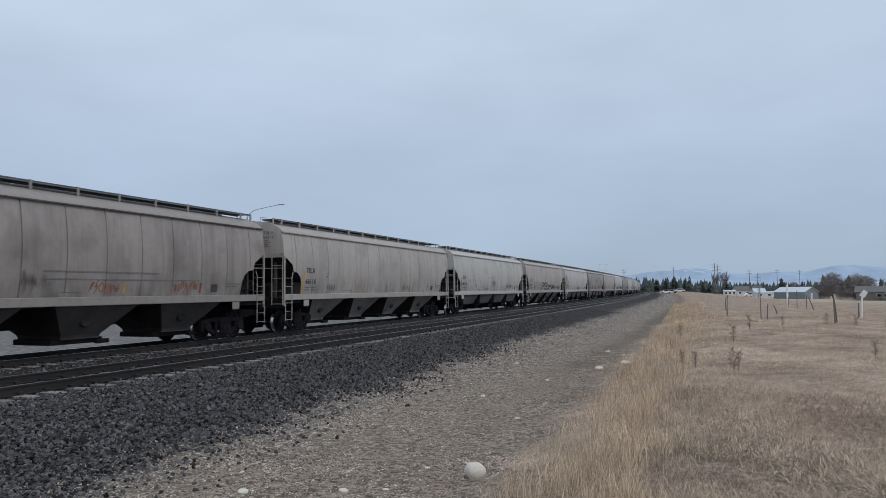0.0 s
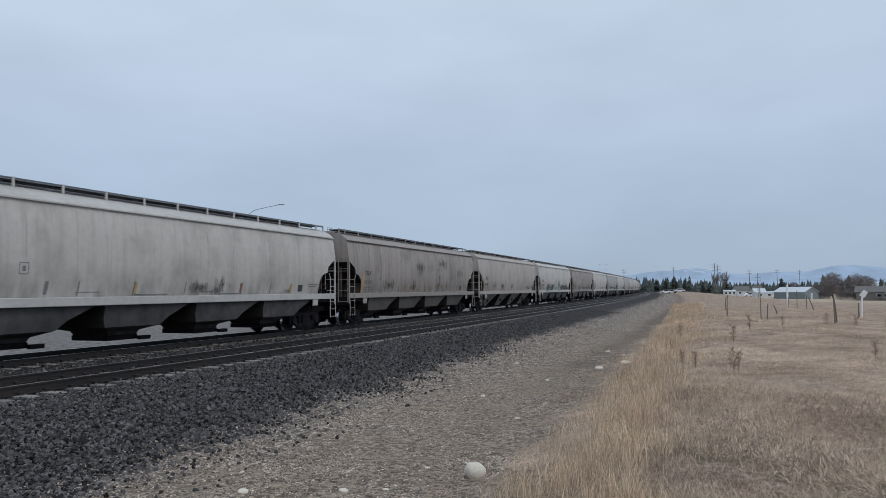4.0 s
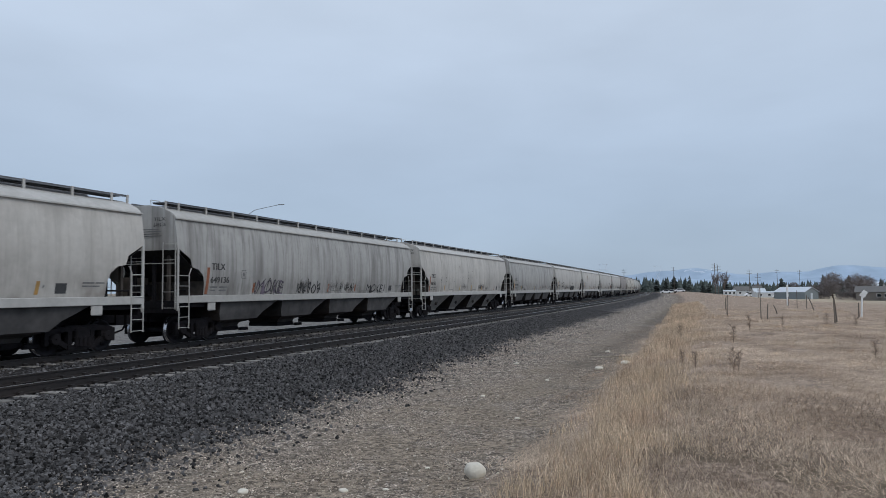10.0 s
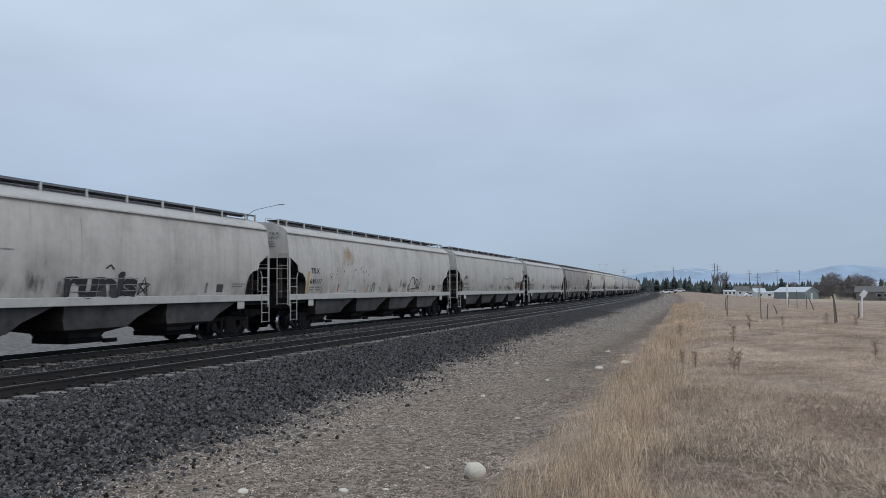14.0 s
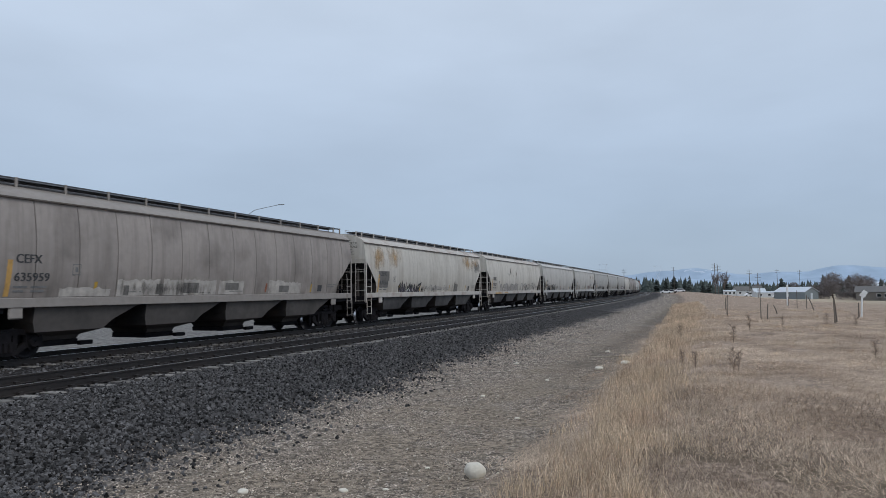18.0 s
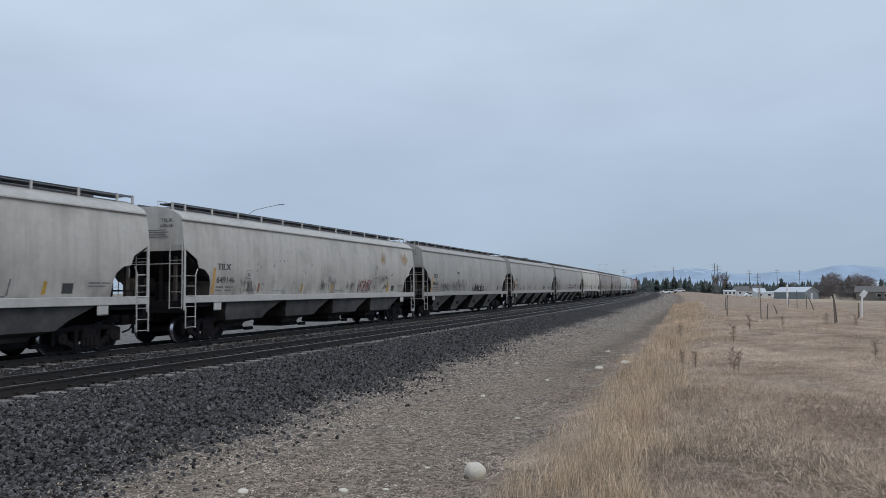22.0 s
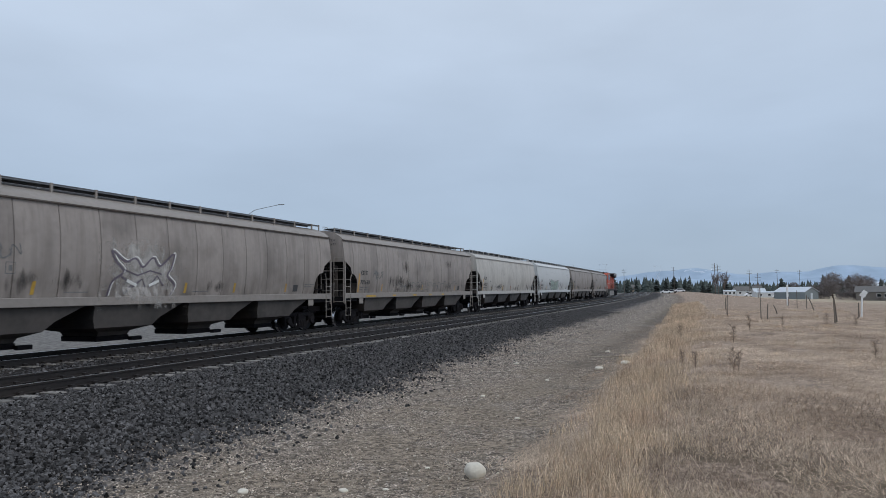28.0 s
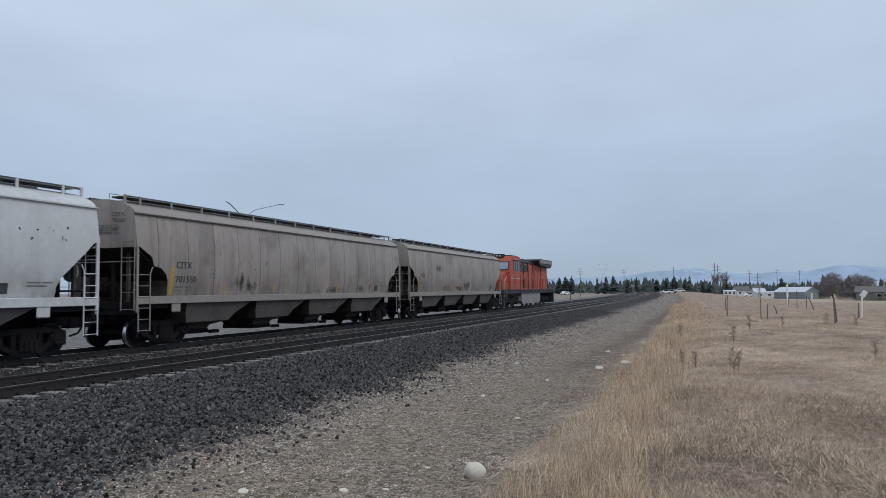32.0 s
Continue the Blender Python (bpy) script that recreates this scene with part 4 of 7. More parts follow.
def bar(a0, a1, z0, z1, lean=0.0, rows=1):
    out = []
    for i in range(rows):
        za, zb = z0 + (z1 - z0) * i / rows, z0 + (z1 - z0) * (i + 1) / rows
        la, lb = lean * (za - z0), lean * (zb - z0)
        out.append(((a0 + la, za), (a1 + la, za), (a1 + lb, zb), (a0 + lb, zb)))
    return out


def glyphs(text, fat=0.0, tight=1.0):
    """Flat letters of the built-in font, as triangles 1 m high; fat swells their strokes."""
    key = (text, fat, tight)
    if key not in GLYPHS:
        c = bpy.data.curves.new("letters", "FONT")
        c.body, c.size, c.resolution_u, c.offset, c.space_character = text, 1.0, 3, fat, tight
        o = bpy.data.objects.new("letters", c)
        me = o.to_mesh()
        GLYPHS[key] = ([tuple(v.co) for v in me.vertices], [tuple(p.vertices) for p in me.polygons])
        o.to_mesh_clear()
        bpy.data.objects.remove(o)
        bpy.data.curves.remove(c)
    return GLYPHS[key]


def letters(name, text, a0, a1, z0, z1, material, car, label="", lift=0.007, lean=0.0, bounce=0.0, bold=0.0, fat=0.0, tight=1.0):
    vs, fs = glyphs(text, fat, tight)
    if not vs:
        return None
    xs, ys = [v[0] for v in vs], [v[1] for v in vs]
    w, h = max(xs) - min(xs), max(ys) - min(ys)
    verts = []
    for x, y, _ in vs:
        u, v = (x - min(xs)) / w, (y - min(ys)) / h
        verts.append(skin(a0 + (a1 - a0) * u + lean * v, z0 + (z1 - z0) * v + bounce * math.sin(u * 17), lift))
    if bold:
        # heavier strokes: the same letters once more, a little along
        n = len(verts)
        verts += [(x + bold, y - 0.002, z) for x, y, z in verts]
        fs = fs + [tuple(k + n for k in f) for f in fs]
    me = bpy.data.meshes.new(name)
    me.from_pydata(verts, [], fs)
    me.materials.append(material)
    ob = new(name, me)
    ob.parent = car
    return tagged(ob, label)


def bloom(index, a0, a1, z0, z1, material, label, lift=0.0045):
    """A soft stain on the side of a car."""
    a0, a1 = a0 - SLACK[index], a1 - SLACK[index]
    verts, faces, uvs = [], [], []
    for i in range(5):
        for j in range(7):
            verts.append(skin(a0 + (a1 - a0) * i / 4, z0 + (z1 - z0) * j / 6, lift))
    for i in range(4):
        for j in range(6):
            k = i * 7 + j
            faces.append((k, k + 7, k + 8, k + 1))
            uvs += [(i / 4, j / 6), ((i + 1) / 4, j / 6), ((i + 1) / 4, (j + 1) / 6), (i / 4, (j + 1) / 6)]
    me = bpy.data.meshes.new("stain")
    me.from_pydata(verts, [], faces)
    layer = me.uv_layers.new(name="rim")
    layer.data.foreach_set("uv", [c for p in uvs for c in p])
    me.materials.append(material)
    ob = new("stain", me)
    ob.parent = CARS[index]
    return tagged(ob, label)


def stroke(points, width):
    """A ribbon of quads along (a, z) points."""
    quads, last = [], None
    for i, (a, z) in enumerate(points):
        p, q = points[max(i - 1, 0)], points[min(i + 1, len(points) - 1)]
        da, dz = q[0] - p[0], q[1] - p[1]
        n = math.hypot(da, dz) or 1
        side = ((a - dz / n * width / 2, z + da / n * width / 2), (a + dz / n * width / 2, z - da / n * width / 2))
        if last:
            quads.append((last[1], side[1], side[0], last[0]))
        last = side
    return quads


def curve_pts(pts, n=5):
    """Round off a run of points."""
    out = []
    for i in range(len(pts) - 1):
        p0, p1, p2, p3 = (pts[max(0, min(len(pts) - 1, j))] for j in (i - 1, i, i + 1, i + 2))
        for k in range(n):
            t = k / n
            out.append(tuple(0.5 * (2 * b + (c - a) * t + (2 * a - 5 * b + 4 * c - d) * t * t + (3 * b - a - 3 * c + d) * t ** 3) for a, b, c, d in zip(p0, p1, p2, p3)))
    return out + [pts[-1]]


# hand-sprayed marks on a 5 by 5 grid, strokes of "xy" pairs: hooks, waves, loops and zigzags, no letters
SHAPES = ("00 14 21 34 40", "02 14 20 34 42", "10 01 13 34 42 31 12 23", "03 10 31 42 33", "00 13 24 33 40", "00 03 12 24 31 44", "01 04 23 41 34", "04 12 30 44|11 33", "00 12 04 32 24 40", "02 24 42 20 02 13",
          "40 21 03 14 43", "00 24 11 44", "10 32 13 34|02 22", "04 20 33 12 41")


def letter_strokes(rnd, a, z, w, h):
    """One mark of the set, jittered, as runs of (a, z)."""
    out = []
    for run in rnd.choice(SHAPES).split("|"):
        out.append([(a + w * (int(p[0]) / 4 + rnd.uniform(-0.07, 0.07)) + 0.12 * h * int(p[1]) / 4, z + h * (int(p[1]) / 4 + rnd.uniform(-0.07, 0.07))) for p in run.split()])
    return out


def scribble(seed, a0, a1, z0, z1, n, width):
    """A run of n hand-sprayed marks that fills the stretch."""
    rnd = random.Random(seed)
    quads = []
    step = (a1 - a0) / n
    for i in range(n):
        h = (z1 - z0) * rnd.uniform(0.65, 1.0)
        for run in letter_strokes(rnd, a0 + i * step, z0 + rnd.uniform(0, 0.1), step * rnd.uniform(0.75, 1.05), h):
            quads += stroke(curve_pts(run, 4), width * rnd.uniform(0.75, 1.25))
    return quads


def dense(points, step=0.12):
    """The same line with more points on it, so that it follows the bowed side."""
    out = []
    for p, q in zip(points, points[1:]):
        n = max(1, int(math.dist(p, q) / step))
        out += [(p[0] + (q[0] - p[0]) * i / n, p[1] + (q[1] - p[1]) * i / n) for i in range(n)]
    return out + [points[-1]]


def wild(a0, a1, z0, z1, n, seed):
    """Interlocking leaning blocks: fill, and their ragged dark outline."""
    rnd = random.Random(seed)
    fill, line = [], []
    w, h = (a1 - a0) / n, z1 - z0
    for i in range(n):
        a, lean = a0 + i * w, rnd.uniform(-0.25, 0.25) * w
        q = [(a + rnd.uniform(-0.05, 0.1) * w, z0 + rnd.uniform(0, 0.1) * h), (a + w * rnd.uniform(0.85, 1.1), z0 + rnd.uniform(0, 0.15) * h),
             (a + w * rnd.uniform(0.8, 1.2) + lean, z0 + rnd.uniform(0.6, 1.0) * h), (a + w * rnd.uniform(0, 0.3) + lean, z0 + rnd.uniform(0.7, 1.0) * h)]
        for r in range(6):
            lo, hi = r / 6, (r + 1) / 6
            p = [tuple(c + (d - c) * f for c, d in zip(q[e0], q[e1])) for e0, e1, f in ((0, 3, lo), (1, 2, lo), (1, 2, hi), (0, 3, hi))]
            fill.append(tuple(p))
        t = w * rnd.uniform(0.1, 0.16)
        line += stroke(dense(q + [q[0], q[1]]), t) + stroke(dense([((q[0][0] + q[1][0]) / 2, (q[0][1] + q[1][1]) / 2), ((q[0][0] + q[2][0]) / 2 + 0.08, (q[0][1] + q[2][1]) / 2), ((q[2][0] + q[3][0]) / 2, (q[2][1] + q[3][1]) / 2)]), t * 0.8)
    return fill, line


def standard_marks(index, car, mark, number):
    rnd = random.Random(300 + index)
    if mark:
        letters("reporting_mark", mark, 1.68, 2.40, 2.45, 2.67, DECAL, car, "black stencilled reporting mark", bold=0.022)
    if number:
        letters("car_number", number, 1.66, 1.66 + 0.165 * len(number), 2.0, 2.21, DECAL, car, "black stencilled car number", bold=0.018)
    elif mark:
        flat("car_number", [q for k in range(5) for q in bar(1.68 + 0.19 * k, 1.80 + 0.19 * k, 2.02, 2.2)], SPRAY_GREY, car, "faded illegible car number")
    flat("data_stencil", bar(1.66, 2.05, 1.83, 1.88) + bar(2.15, 2.6, 1.83, 1.88) + bar(1.66, 1.95, 1.72, 1.77) + bar(2.15, 2.55, 1.72, 1.77), SPRAY_GREY, car, "faded illegible weight data")
    flat("corner_strip", bar(1.42, 1.56, 1.62, 2.52, 0.05, 3), rnd.choice((AMBER, AMBER, YELLOW, RUST_STRIP)), car, "upright amber strip beside the end opening")
    for a in (4.15, 7.2, 9.75, 12.3, 15.6):
        k = rnd.random()
        flat("reflector", bar(a - 0.055, a + 0.055, 1.66, 2.0, 0.1), YELLOW if k < 0.3 else AMBER if k < 0.5 else RUST_STRIP if k < 0.75 else SPRAY_GREY, car, "small upright reflector strip")
    flat("test_stencil", stroke([(3.37, 2.18), (3.62, 2.18), (3.62, 2.46), (3.37, 2.46), (3.37, 2.18)], 0.025) + bar(3.45, 3.54, 2.25, 2.38), SPRAY_GREY, car, "small boxed stencil")
    flat("placard", bar(16.15, 16.5, 1.68, 1.95), DECAL, car, "small black placard")
    flat("fine_print", bar(17.0, 17.4, 1.95, 1.985) + bar(17.45, 17.75, 1.95, 1.985) + bar(17.0, 17.6, 1.86, 1.895) + bar(5.1, 5.9, 1.70, 1.725) + bar(10.1, 10.9, 1.70, 1.725), SPRAY_GREY, car, "lines of illegible stencil")
    if mark and number:
        # the same mark repeated high on the end bulkhead
        for text, z0, z1 in ((mark, 4.0, 4.12), (number, 3.82, 3.94)):
            vs, fs = glyphs(text)
            w = max(v[0] for v in vs)
            me = bpy.data.meshes.new("end_mark")
            me.from_pydata([(-HALF - 0.012, -0.62 - (v[0] / w) * 0.5, z0 + v[1] / 0.72 * (z1 - z0)) for v in vs], [], fs)
            me.materials.append(DECAL)
            ob = new("end_mark", me)
            ob.parent = car
    me = bpy.data.meshes.new("end_stencil")
    vs, fs = [], []
    for k in range(4):
        z = 3.72 - 0.075 * k
        n = len(vs)
        vs += [(-HALF - 0.012, y, zz) for y, zz in ((-0.1, z), (-0.85 - 0.1 * (k % 2), z), (-0.85 - 0.1 * (k % 2), z + 0.03), (-0.1, z + 0.03))]
        fs.append((n, n + 1, n + 2, n + 3))
    me.from_pydata(vs, [], fs)
    me.materials.append(SPRAY_GREY)
    ob = new("end_stencil", me)
    ob.parent = car
    tagged(ob, "lines of illegible stencil on the end")


for index, tone, build, mark, number in TRAIN:
    standard_marks(index, CARS[index], mark, number)


def dabs(seed, a0, a1, z0, z1, n, size):
    """Loose flecks and scuffs."""
    rnd = random.Random(seed)
    out = []
    for _ in range(n):
        a, z, w, h = rnd.uniform(a0, a1), rnd.uniform(z0, z1), size * rnd.uniform(0.3, 1.2), size * rnd.uniform(0.4, 2.0)
        out += bar(a, a + w, z, z + h, rnd.uniform(-0.5, 0.5))
    return out


def tag(index, quads, material, label, lift=0.009):
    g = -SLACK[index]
    # paint on the side stops at the sill's top edge
    low = 1.592 if max(z for q in quads for _, z in q) > 1.6 else 0.0
    return flat("graffiti", [[(a + g, max(z, low)) for a, z in q] for q in quads], material, CARS[index], label, lift)


def sprayed(index, text, a0, a1, z0, z1, material, label, lift=0.011, lean=0.0, bounce=0.0, fat=0.0, tight=1.0):
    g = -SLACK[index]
    return letters("graffiti", text, a0 + g, a1 + g, z0, z1, material, CARS[index], label, lift, lean, bounce, 0.0, fat, tight)


def disc(a, z, r, n=10):
    return [tuple((a + r * math.cos(k * math.tau / n), z + r * math.sin(k * math.tau / n)) for k in range(n))]


def runs_of(shape, a, z, w, h):
    """The strokes of one mark on its 5 by 5 grid."""
    return [curve_pts([(a + w * int(p[0]) / 4, z + h * int(p[1]) / 4) for p in run.split()], 5) for run in shape.split("|")]


def swollen(index, shapes, a0, a1, z0, z1, width, fill, line, label, rim=0.045, seed=1):
    """A row of fat round-ended marks: dark rim below, pale fill above, each mark lapping over the last."""
    rnd = random.Random(seed)
    step = (a1 - a0) / len(shapes)
    for k, shape in enumerate(shapes):
        w, h = step * rnd.uniform(0.72, 0.9), (z1 - z0 - width) * rnd.uniform(0.85, 1.0)
        outer, inner = [], []
        for pts in runs_of(shape, a0 + k * step + width * 0.4, z0 + width / 2 + rnd.uniform(0, 0.06), w, h):
            pts = dense(pts, 0.08)
            outer += stroke(pts, width + 2 * rim) + disc(*pts[0], width / 2 + rim) + disc(*pts[-1], width / 2 + rim)
            inner += stroke(pts, width) + disc(*pts[0], width / 2) + disc(*pts[-1], width / 2)
        tag(index, outer, line, "rim of " + label, 0.010 + 0.002 * k)
        tag(index, inner, fill, "fill of " + label, 0.011 + 0.002 * k)


def beast(a, z, h, flip, rnd):
    """A loose four-legged figure in brush strokes."""
    d = -1 if flip else 1
    w = h * 0.8
    out = stroke(dense(curve_pts([(a - d * w * 0.5, z + h * 0.55), (a - d * w * 0.2, z + h * 0.68), (a + d * w * 0.1, z + h * 0.6), (a + d * w * 0.4, z + h * 0.62)], 4)), h * 0.24)
    for f in (-0.48, -0.3, 0.2, 0.4):
        out += stroke(dense(curve_pts([(a + d * w * f, z + h * 0.55), (a + d * w * (f + rnd.uniform(-0.08, 0.08)), z + h * 0.28), (a + d * w * (f + rnd.uniform(-0.12, 0.12)), z)], 3)), h * 0.085)
    out += stroke(dense(curve_pts([(a + d * w * 0.38, z + h * 0.62), (a + d * w * 0.55, z + h * 0.72), (a + d * w * 0.58, z + h * 0.95)], 3)), h * 0.11)
    out += stroke([(a + d * w * 0.54, z + h * 0.96), (a + d * w * 0.78, z + h * 0.9)], h * 0.11)
    return out


SPRAY_PURPLE = paint("dull_violet_spray_paint", (0.15, 0.085, 0.115), 0.75, 0, 5, 0.35, stain=0.5, stain_col=(0.3, 0.2, 0.24), stain_scale=1.5)
SPRAY_MOSS = paint("dark_green_brush_paint", (0.05, 0.085, 0.075), 0.75, 0, 6, 0.4, stain=0.5, stain_col=(0.16, 0.2, 0.19), stain_scale=4.0)
SPRAY_OLD = paint("weathered_grey_spray_paint", (0.26, 0.255, 0.25), 0.8, 0, 6, 0.3, stain=0.5, stain_col=(0.36, 0.35, 0.33), stain_scale=3.0)
TEAL_WASH = wash("teal_overspray", (0.19, 0.34, 0.34), 0.75, 3.0, 1.0, 0.3)
YELLOW_WASH = wash("yellow_overspray", (0.5, 0.42, 0.12), 0.6, 4.0, 0.5, 0.32)

# the two panelled cars ahead of the first tagged one
tag(-9, bar(9.5, 13.6, 2.25, 2.29) + bar(9.5, 15.5, 2.05, 2.08), SPRAY_GREY, "faint grey lines of an old repaint")
tag(-9, scribble(8, 11.0, 12.1, 1.65, 2.0, 7, 0.03) + scribble(9, 14.3, 15.4, 1.65, 2.0, 7, 0.03), RUST_STRIP, "faded reddish stencil")
tag(-7, dabs(7, 3.6, 12.6, 1.65, 2.7, 46, 0.045), SPRAY_BLACK, "scattered black flecks")
# white-rimmed block letters, a washed-out piece before them and a long scrawl after
swollen(-6, ("34 31 20 00 02", "00 03 14 33 30|02 32", "04 01 10 31 34", "44 04 00 40|02 32", "00 04|44 02 40"), 6.75, 9.85, 1.58, 2.42, 0.17, SPRAY_BLACK, SPRAY_WHITE, "rounded block letters", 0.035, 5)
swollen(-6, ("03 14 32 11 30", "00 23 04 44 21", "10 02 24 42 30", "01 13 34 22 41", "04 11 33 40"), 3.7, 5.9, 1.62, 2.4, 0.14, PATCH_PALE, SPRAY_OLD, "a washed-out grey piece", 0.05, 3)
tag(-6, scribble(3, 9.93, 11.0, 1.86, 2.12, 5, 0.045) + scribble(13, 10.0, 10.9, 1.52, 1.8, 4, 0.045), SPRAY_BLACK, "small black tag in two lines")
tag(-6, scribble(4, 11.8, 16.55, 1.6, 2.1, 12, 0.06), SPRAY_BLACK, "long black hand-sprayed scrawl")
tag(-6, bar(12.4, 12.75, 1.6, 1.82), SPRAY_WHITE, "small white panel")
tag(-5, scribble(6, 0.4, 1.2, 2.85, 3.36, 5, 0.045) + stroke(curve_pts([(1.15, 3.0), (1.4, 3.1), (1.42, 2.8), (1.25, 2.75), (1.12, 2.95)]), 0.04) + stroke([(0.9, 2.9), (1.0, 2.54)], 0.04), SPRAY_BLACK, "black pronged tag high on the corner")
for a in (5.0, 7.0, 9.2, 11.0, 12.2, 14.0):
    tag(-5, stroke([(a, 2.02), (a - 0.05, 1.62)], 0.05), SPRAY_GREY, "short dark upright stroke")
tag(-5, stroke([(7.0, 1.63), (8.4, 1.63)], 0.04) + stroke([(10.8, 1.63), (12.2, 1.63)], 0.04), SPRAY_GREY, "thin dark line above the sill")
tag(-4, dabs(91, 2.5, 17.0, 1.62, 1.95, 40, 0.09), PATCH_GREY, "dark scuffs above the sill")
tag(-4, stroke([(12.1, 3.4), (12.15, 2.95), (12.05, 2.9)], 0.07) + stroke([(11.55, 2.95), (11.7, 2.9)], 0.05) + stroke([(11.85, 2.6), (11.8, 2.1)], 0.06) + stroke([(13.3, 2.1), (13.25, 1.7)], 0.06), SPRAY_BLACK, "loose black brush marks")
tag(-4, scribble(92, 15.2, 16.4, 2.45, 3.0, 5, 0.05), SPRAY_GREY, "small grey scrawl")
# a mural of pack animals round a pale crowned arch
walkers = random.Random(44)
for a0, a1, z1 in ((3.3, 5.6, 2.3), (5.4, 7.6, 2.3), (7.8, 9.6, 2.1), (9.6, 11.6, 2.75), (11.4, 13.8, 2.2), (13.6, 16.6, 2.3)):
    bloom(-2, a0 - 0.2, a1 + 0.2, 1.45, z1 + 0.1, GREEN_WASH, "faded pale spray fill", 0.007)
for k, a in enumerate((3.95, 4.9, 5.75, 6.5, 7.15, 12.1, 12.9, 13.7, 14.4, 15.2, 15.9)):
    h = walkers.uniform(0.55, 0.78)
    tag(-2, beast(a, 1.52 + walkers.uniform(0, 0.08), h, k % 3 == 1, walkers), SPRAY_MOSS, "dark green brushed pack animal", 0.012 + 0.0005 * k)
tag(-2, stroke(dense(curve_pts([(9.95, 1.5), (9.95, 2.1), (10.25, 2.45), (10.6, 2.5), (10.95, 2.4), (11.2, 2.1), (11.2, 1.5)], 5)), 0.12), SPRAY_TEAL, "pale blue arch of the mural", 0.012)
for k in range(7):
    c, d = math.cos(0.5 + k * 0.36), math.sin(0.5 + k * 0.36)
    tag(-2, stroke([(10.58 + 0.58 * c, 2.05 + 0.5 * d), (10.58 + 0.78 * c, 2.05 + 0.72 * d)], 0.06), SPRAY_MOSS, "ray round the arch", 0.013)
tag(-2, scribble(46, 3.6, 7.5, 1.5, 2.25, 9, 0.045) + scribble(47, 11.7, 16.2, 1.5, 2.1, 11, 0.04), SPRAY_MOSS, "loose dark brush lines over the animals", 0.019)
bloom(-2, 9.8, 11.4, 1.3, 2.7, TEAL_WASH, "pale blue overspray of the arch", 0.010)
bloom(-2, 2.2, 5.2, 1.3, 1.85, TEAL_WASH, "teal overspray above the sill", 0.0095)
bloom(-2, 7.3, 8.6, 1.4, 2.7, YELLOW_WASH, "yellow overspray", 0.0095)
tag(-2, scribble(45, 15.4, 17.0, 1.6, 1.85, 5, 0.05), SPRAY_BLACK, "small black tag by the corner")
tag(-1, scribble(41, 9.0, 15.0, 1.65, 1.95, 22, 0.04), PATCH_GREY, "faded dark scrawl")
tag(-1, stroke(curve_pts([(0.4, 3.4), (0.7, 3.1), (1.1, 3.0), (1.2, 3.3), (1.1, 3.6)]), 0.05), SPRAY_GREY, "curved dark scrape high on the corner")
tag(0, dabs(42, 4.5, 15.5, 1.64, 1.95, 22, 0.05), SPRAY_GREY, "small scuffs above the sill")
# red and black hand-sprayed words
sprayed(1, "MOKE", 3.9, 5.65, 1.6, 2.12, SPRAY_PLUM, "dull plum spray-can tag", 0.011, 0.15, 0.04)
tag(1, scribble(143, 3.85, 5.7, 1.5, 2.2, 5, 0.035), SPRAY_BLACK, "thin black lines over the red tag", 0.013)
tag(1, scribble(43, 6.8, 8.7, 1.55, 2.18, 5, 0.06), SPRAY_BLACK, "black spray-can tag")
sprayed(1, "MOKE", 13.15, 14.95, 1.6, 2.0, SPRAY_BLACK, "black hand-sprayed tag", 0.01, 0.1, 0.03)
tag(1, scribble(243, 9.2, 12.6, 1.65, 2.15, 7, 0.035), SPRAY_OLD, "faded grey scrawl")
tag(1, bar(12.6, 13.0, 1.62, 1.64) + bar(12.6, 15.2, 1.7, 1.715), SPRAY_GREY, "stencil lines")
tag(2, dabs(44, 3.6, 9.6, 2.1, 3.4, 26, 0.05), SPRAY_BLACK, "scattered black flecks")
tag(3, dabs(45, 2.5, 9.0, 1.65, 2.2, 30, 0.08), PATCH_GREY, "dark scuffs above the sill")
# heavy dotted letters, a hollow two-part piece and a thin tag between them
sprayed(4, "runis", 9.55, 12.15, 1.56, 2.30, SPRAY_BLACK, "heavy black graffiti letters", 0.012, 0.06, 0.03, 0.045, 0.95)
tag(4, stroke([(10.95, 2.38), (11.12, 2.48), (11.25, 2.36)], 0.05) + stroke(dense([(12.2, 1.62), (12.45, 2.15), (12.62, 1.6), (12.2, 1.95), (12.7, 1.95), (12.2, 1.62)]), 0.04), SPRAY_BLACK, "accent and star beside the letters", 0.013)
for z in (1.72, 1.9, 2.08):
    tag(4, stroke(dense([(9.5, z), (12.2, z + 0.03)], 0.2), 0.022), SPRAY_OLD, "pale slash through the letters", 0.016)
swollen(4, ("34 13 01 00 30 31 21", "01 04 24 34 32 22|21 41 40 20"), 3.45, 5.2, 1.58, 2.42, 0.2, COATS["pale"], SPRAY_BLACK, "a hollow two-part piece", 0.05, 7)
tag(4, scribble(48, 5.35, 6.75, 1.6, 2.1, 6, 0.035), SPRAY_BLACK, "thin black tag")
tag(4, stroke([(6.85, 2.1), (6.78, 1.7)], 0.05) + stroke(dense([(2.9, 1.5), (4.0, 1.48)], 0.2), 0.05), SPRAY_BLACK, "short black strokes")
tag(4, stroke([(7.3, 2.78), (8.1, 2.78)], 0.03) + stroke([(9.0, 2.6), (8.9, 1.7)], 0.025), SPRAY_OLD, "thin scratches")
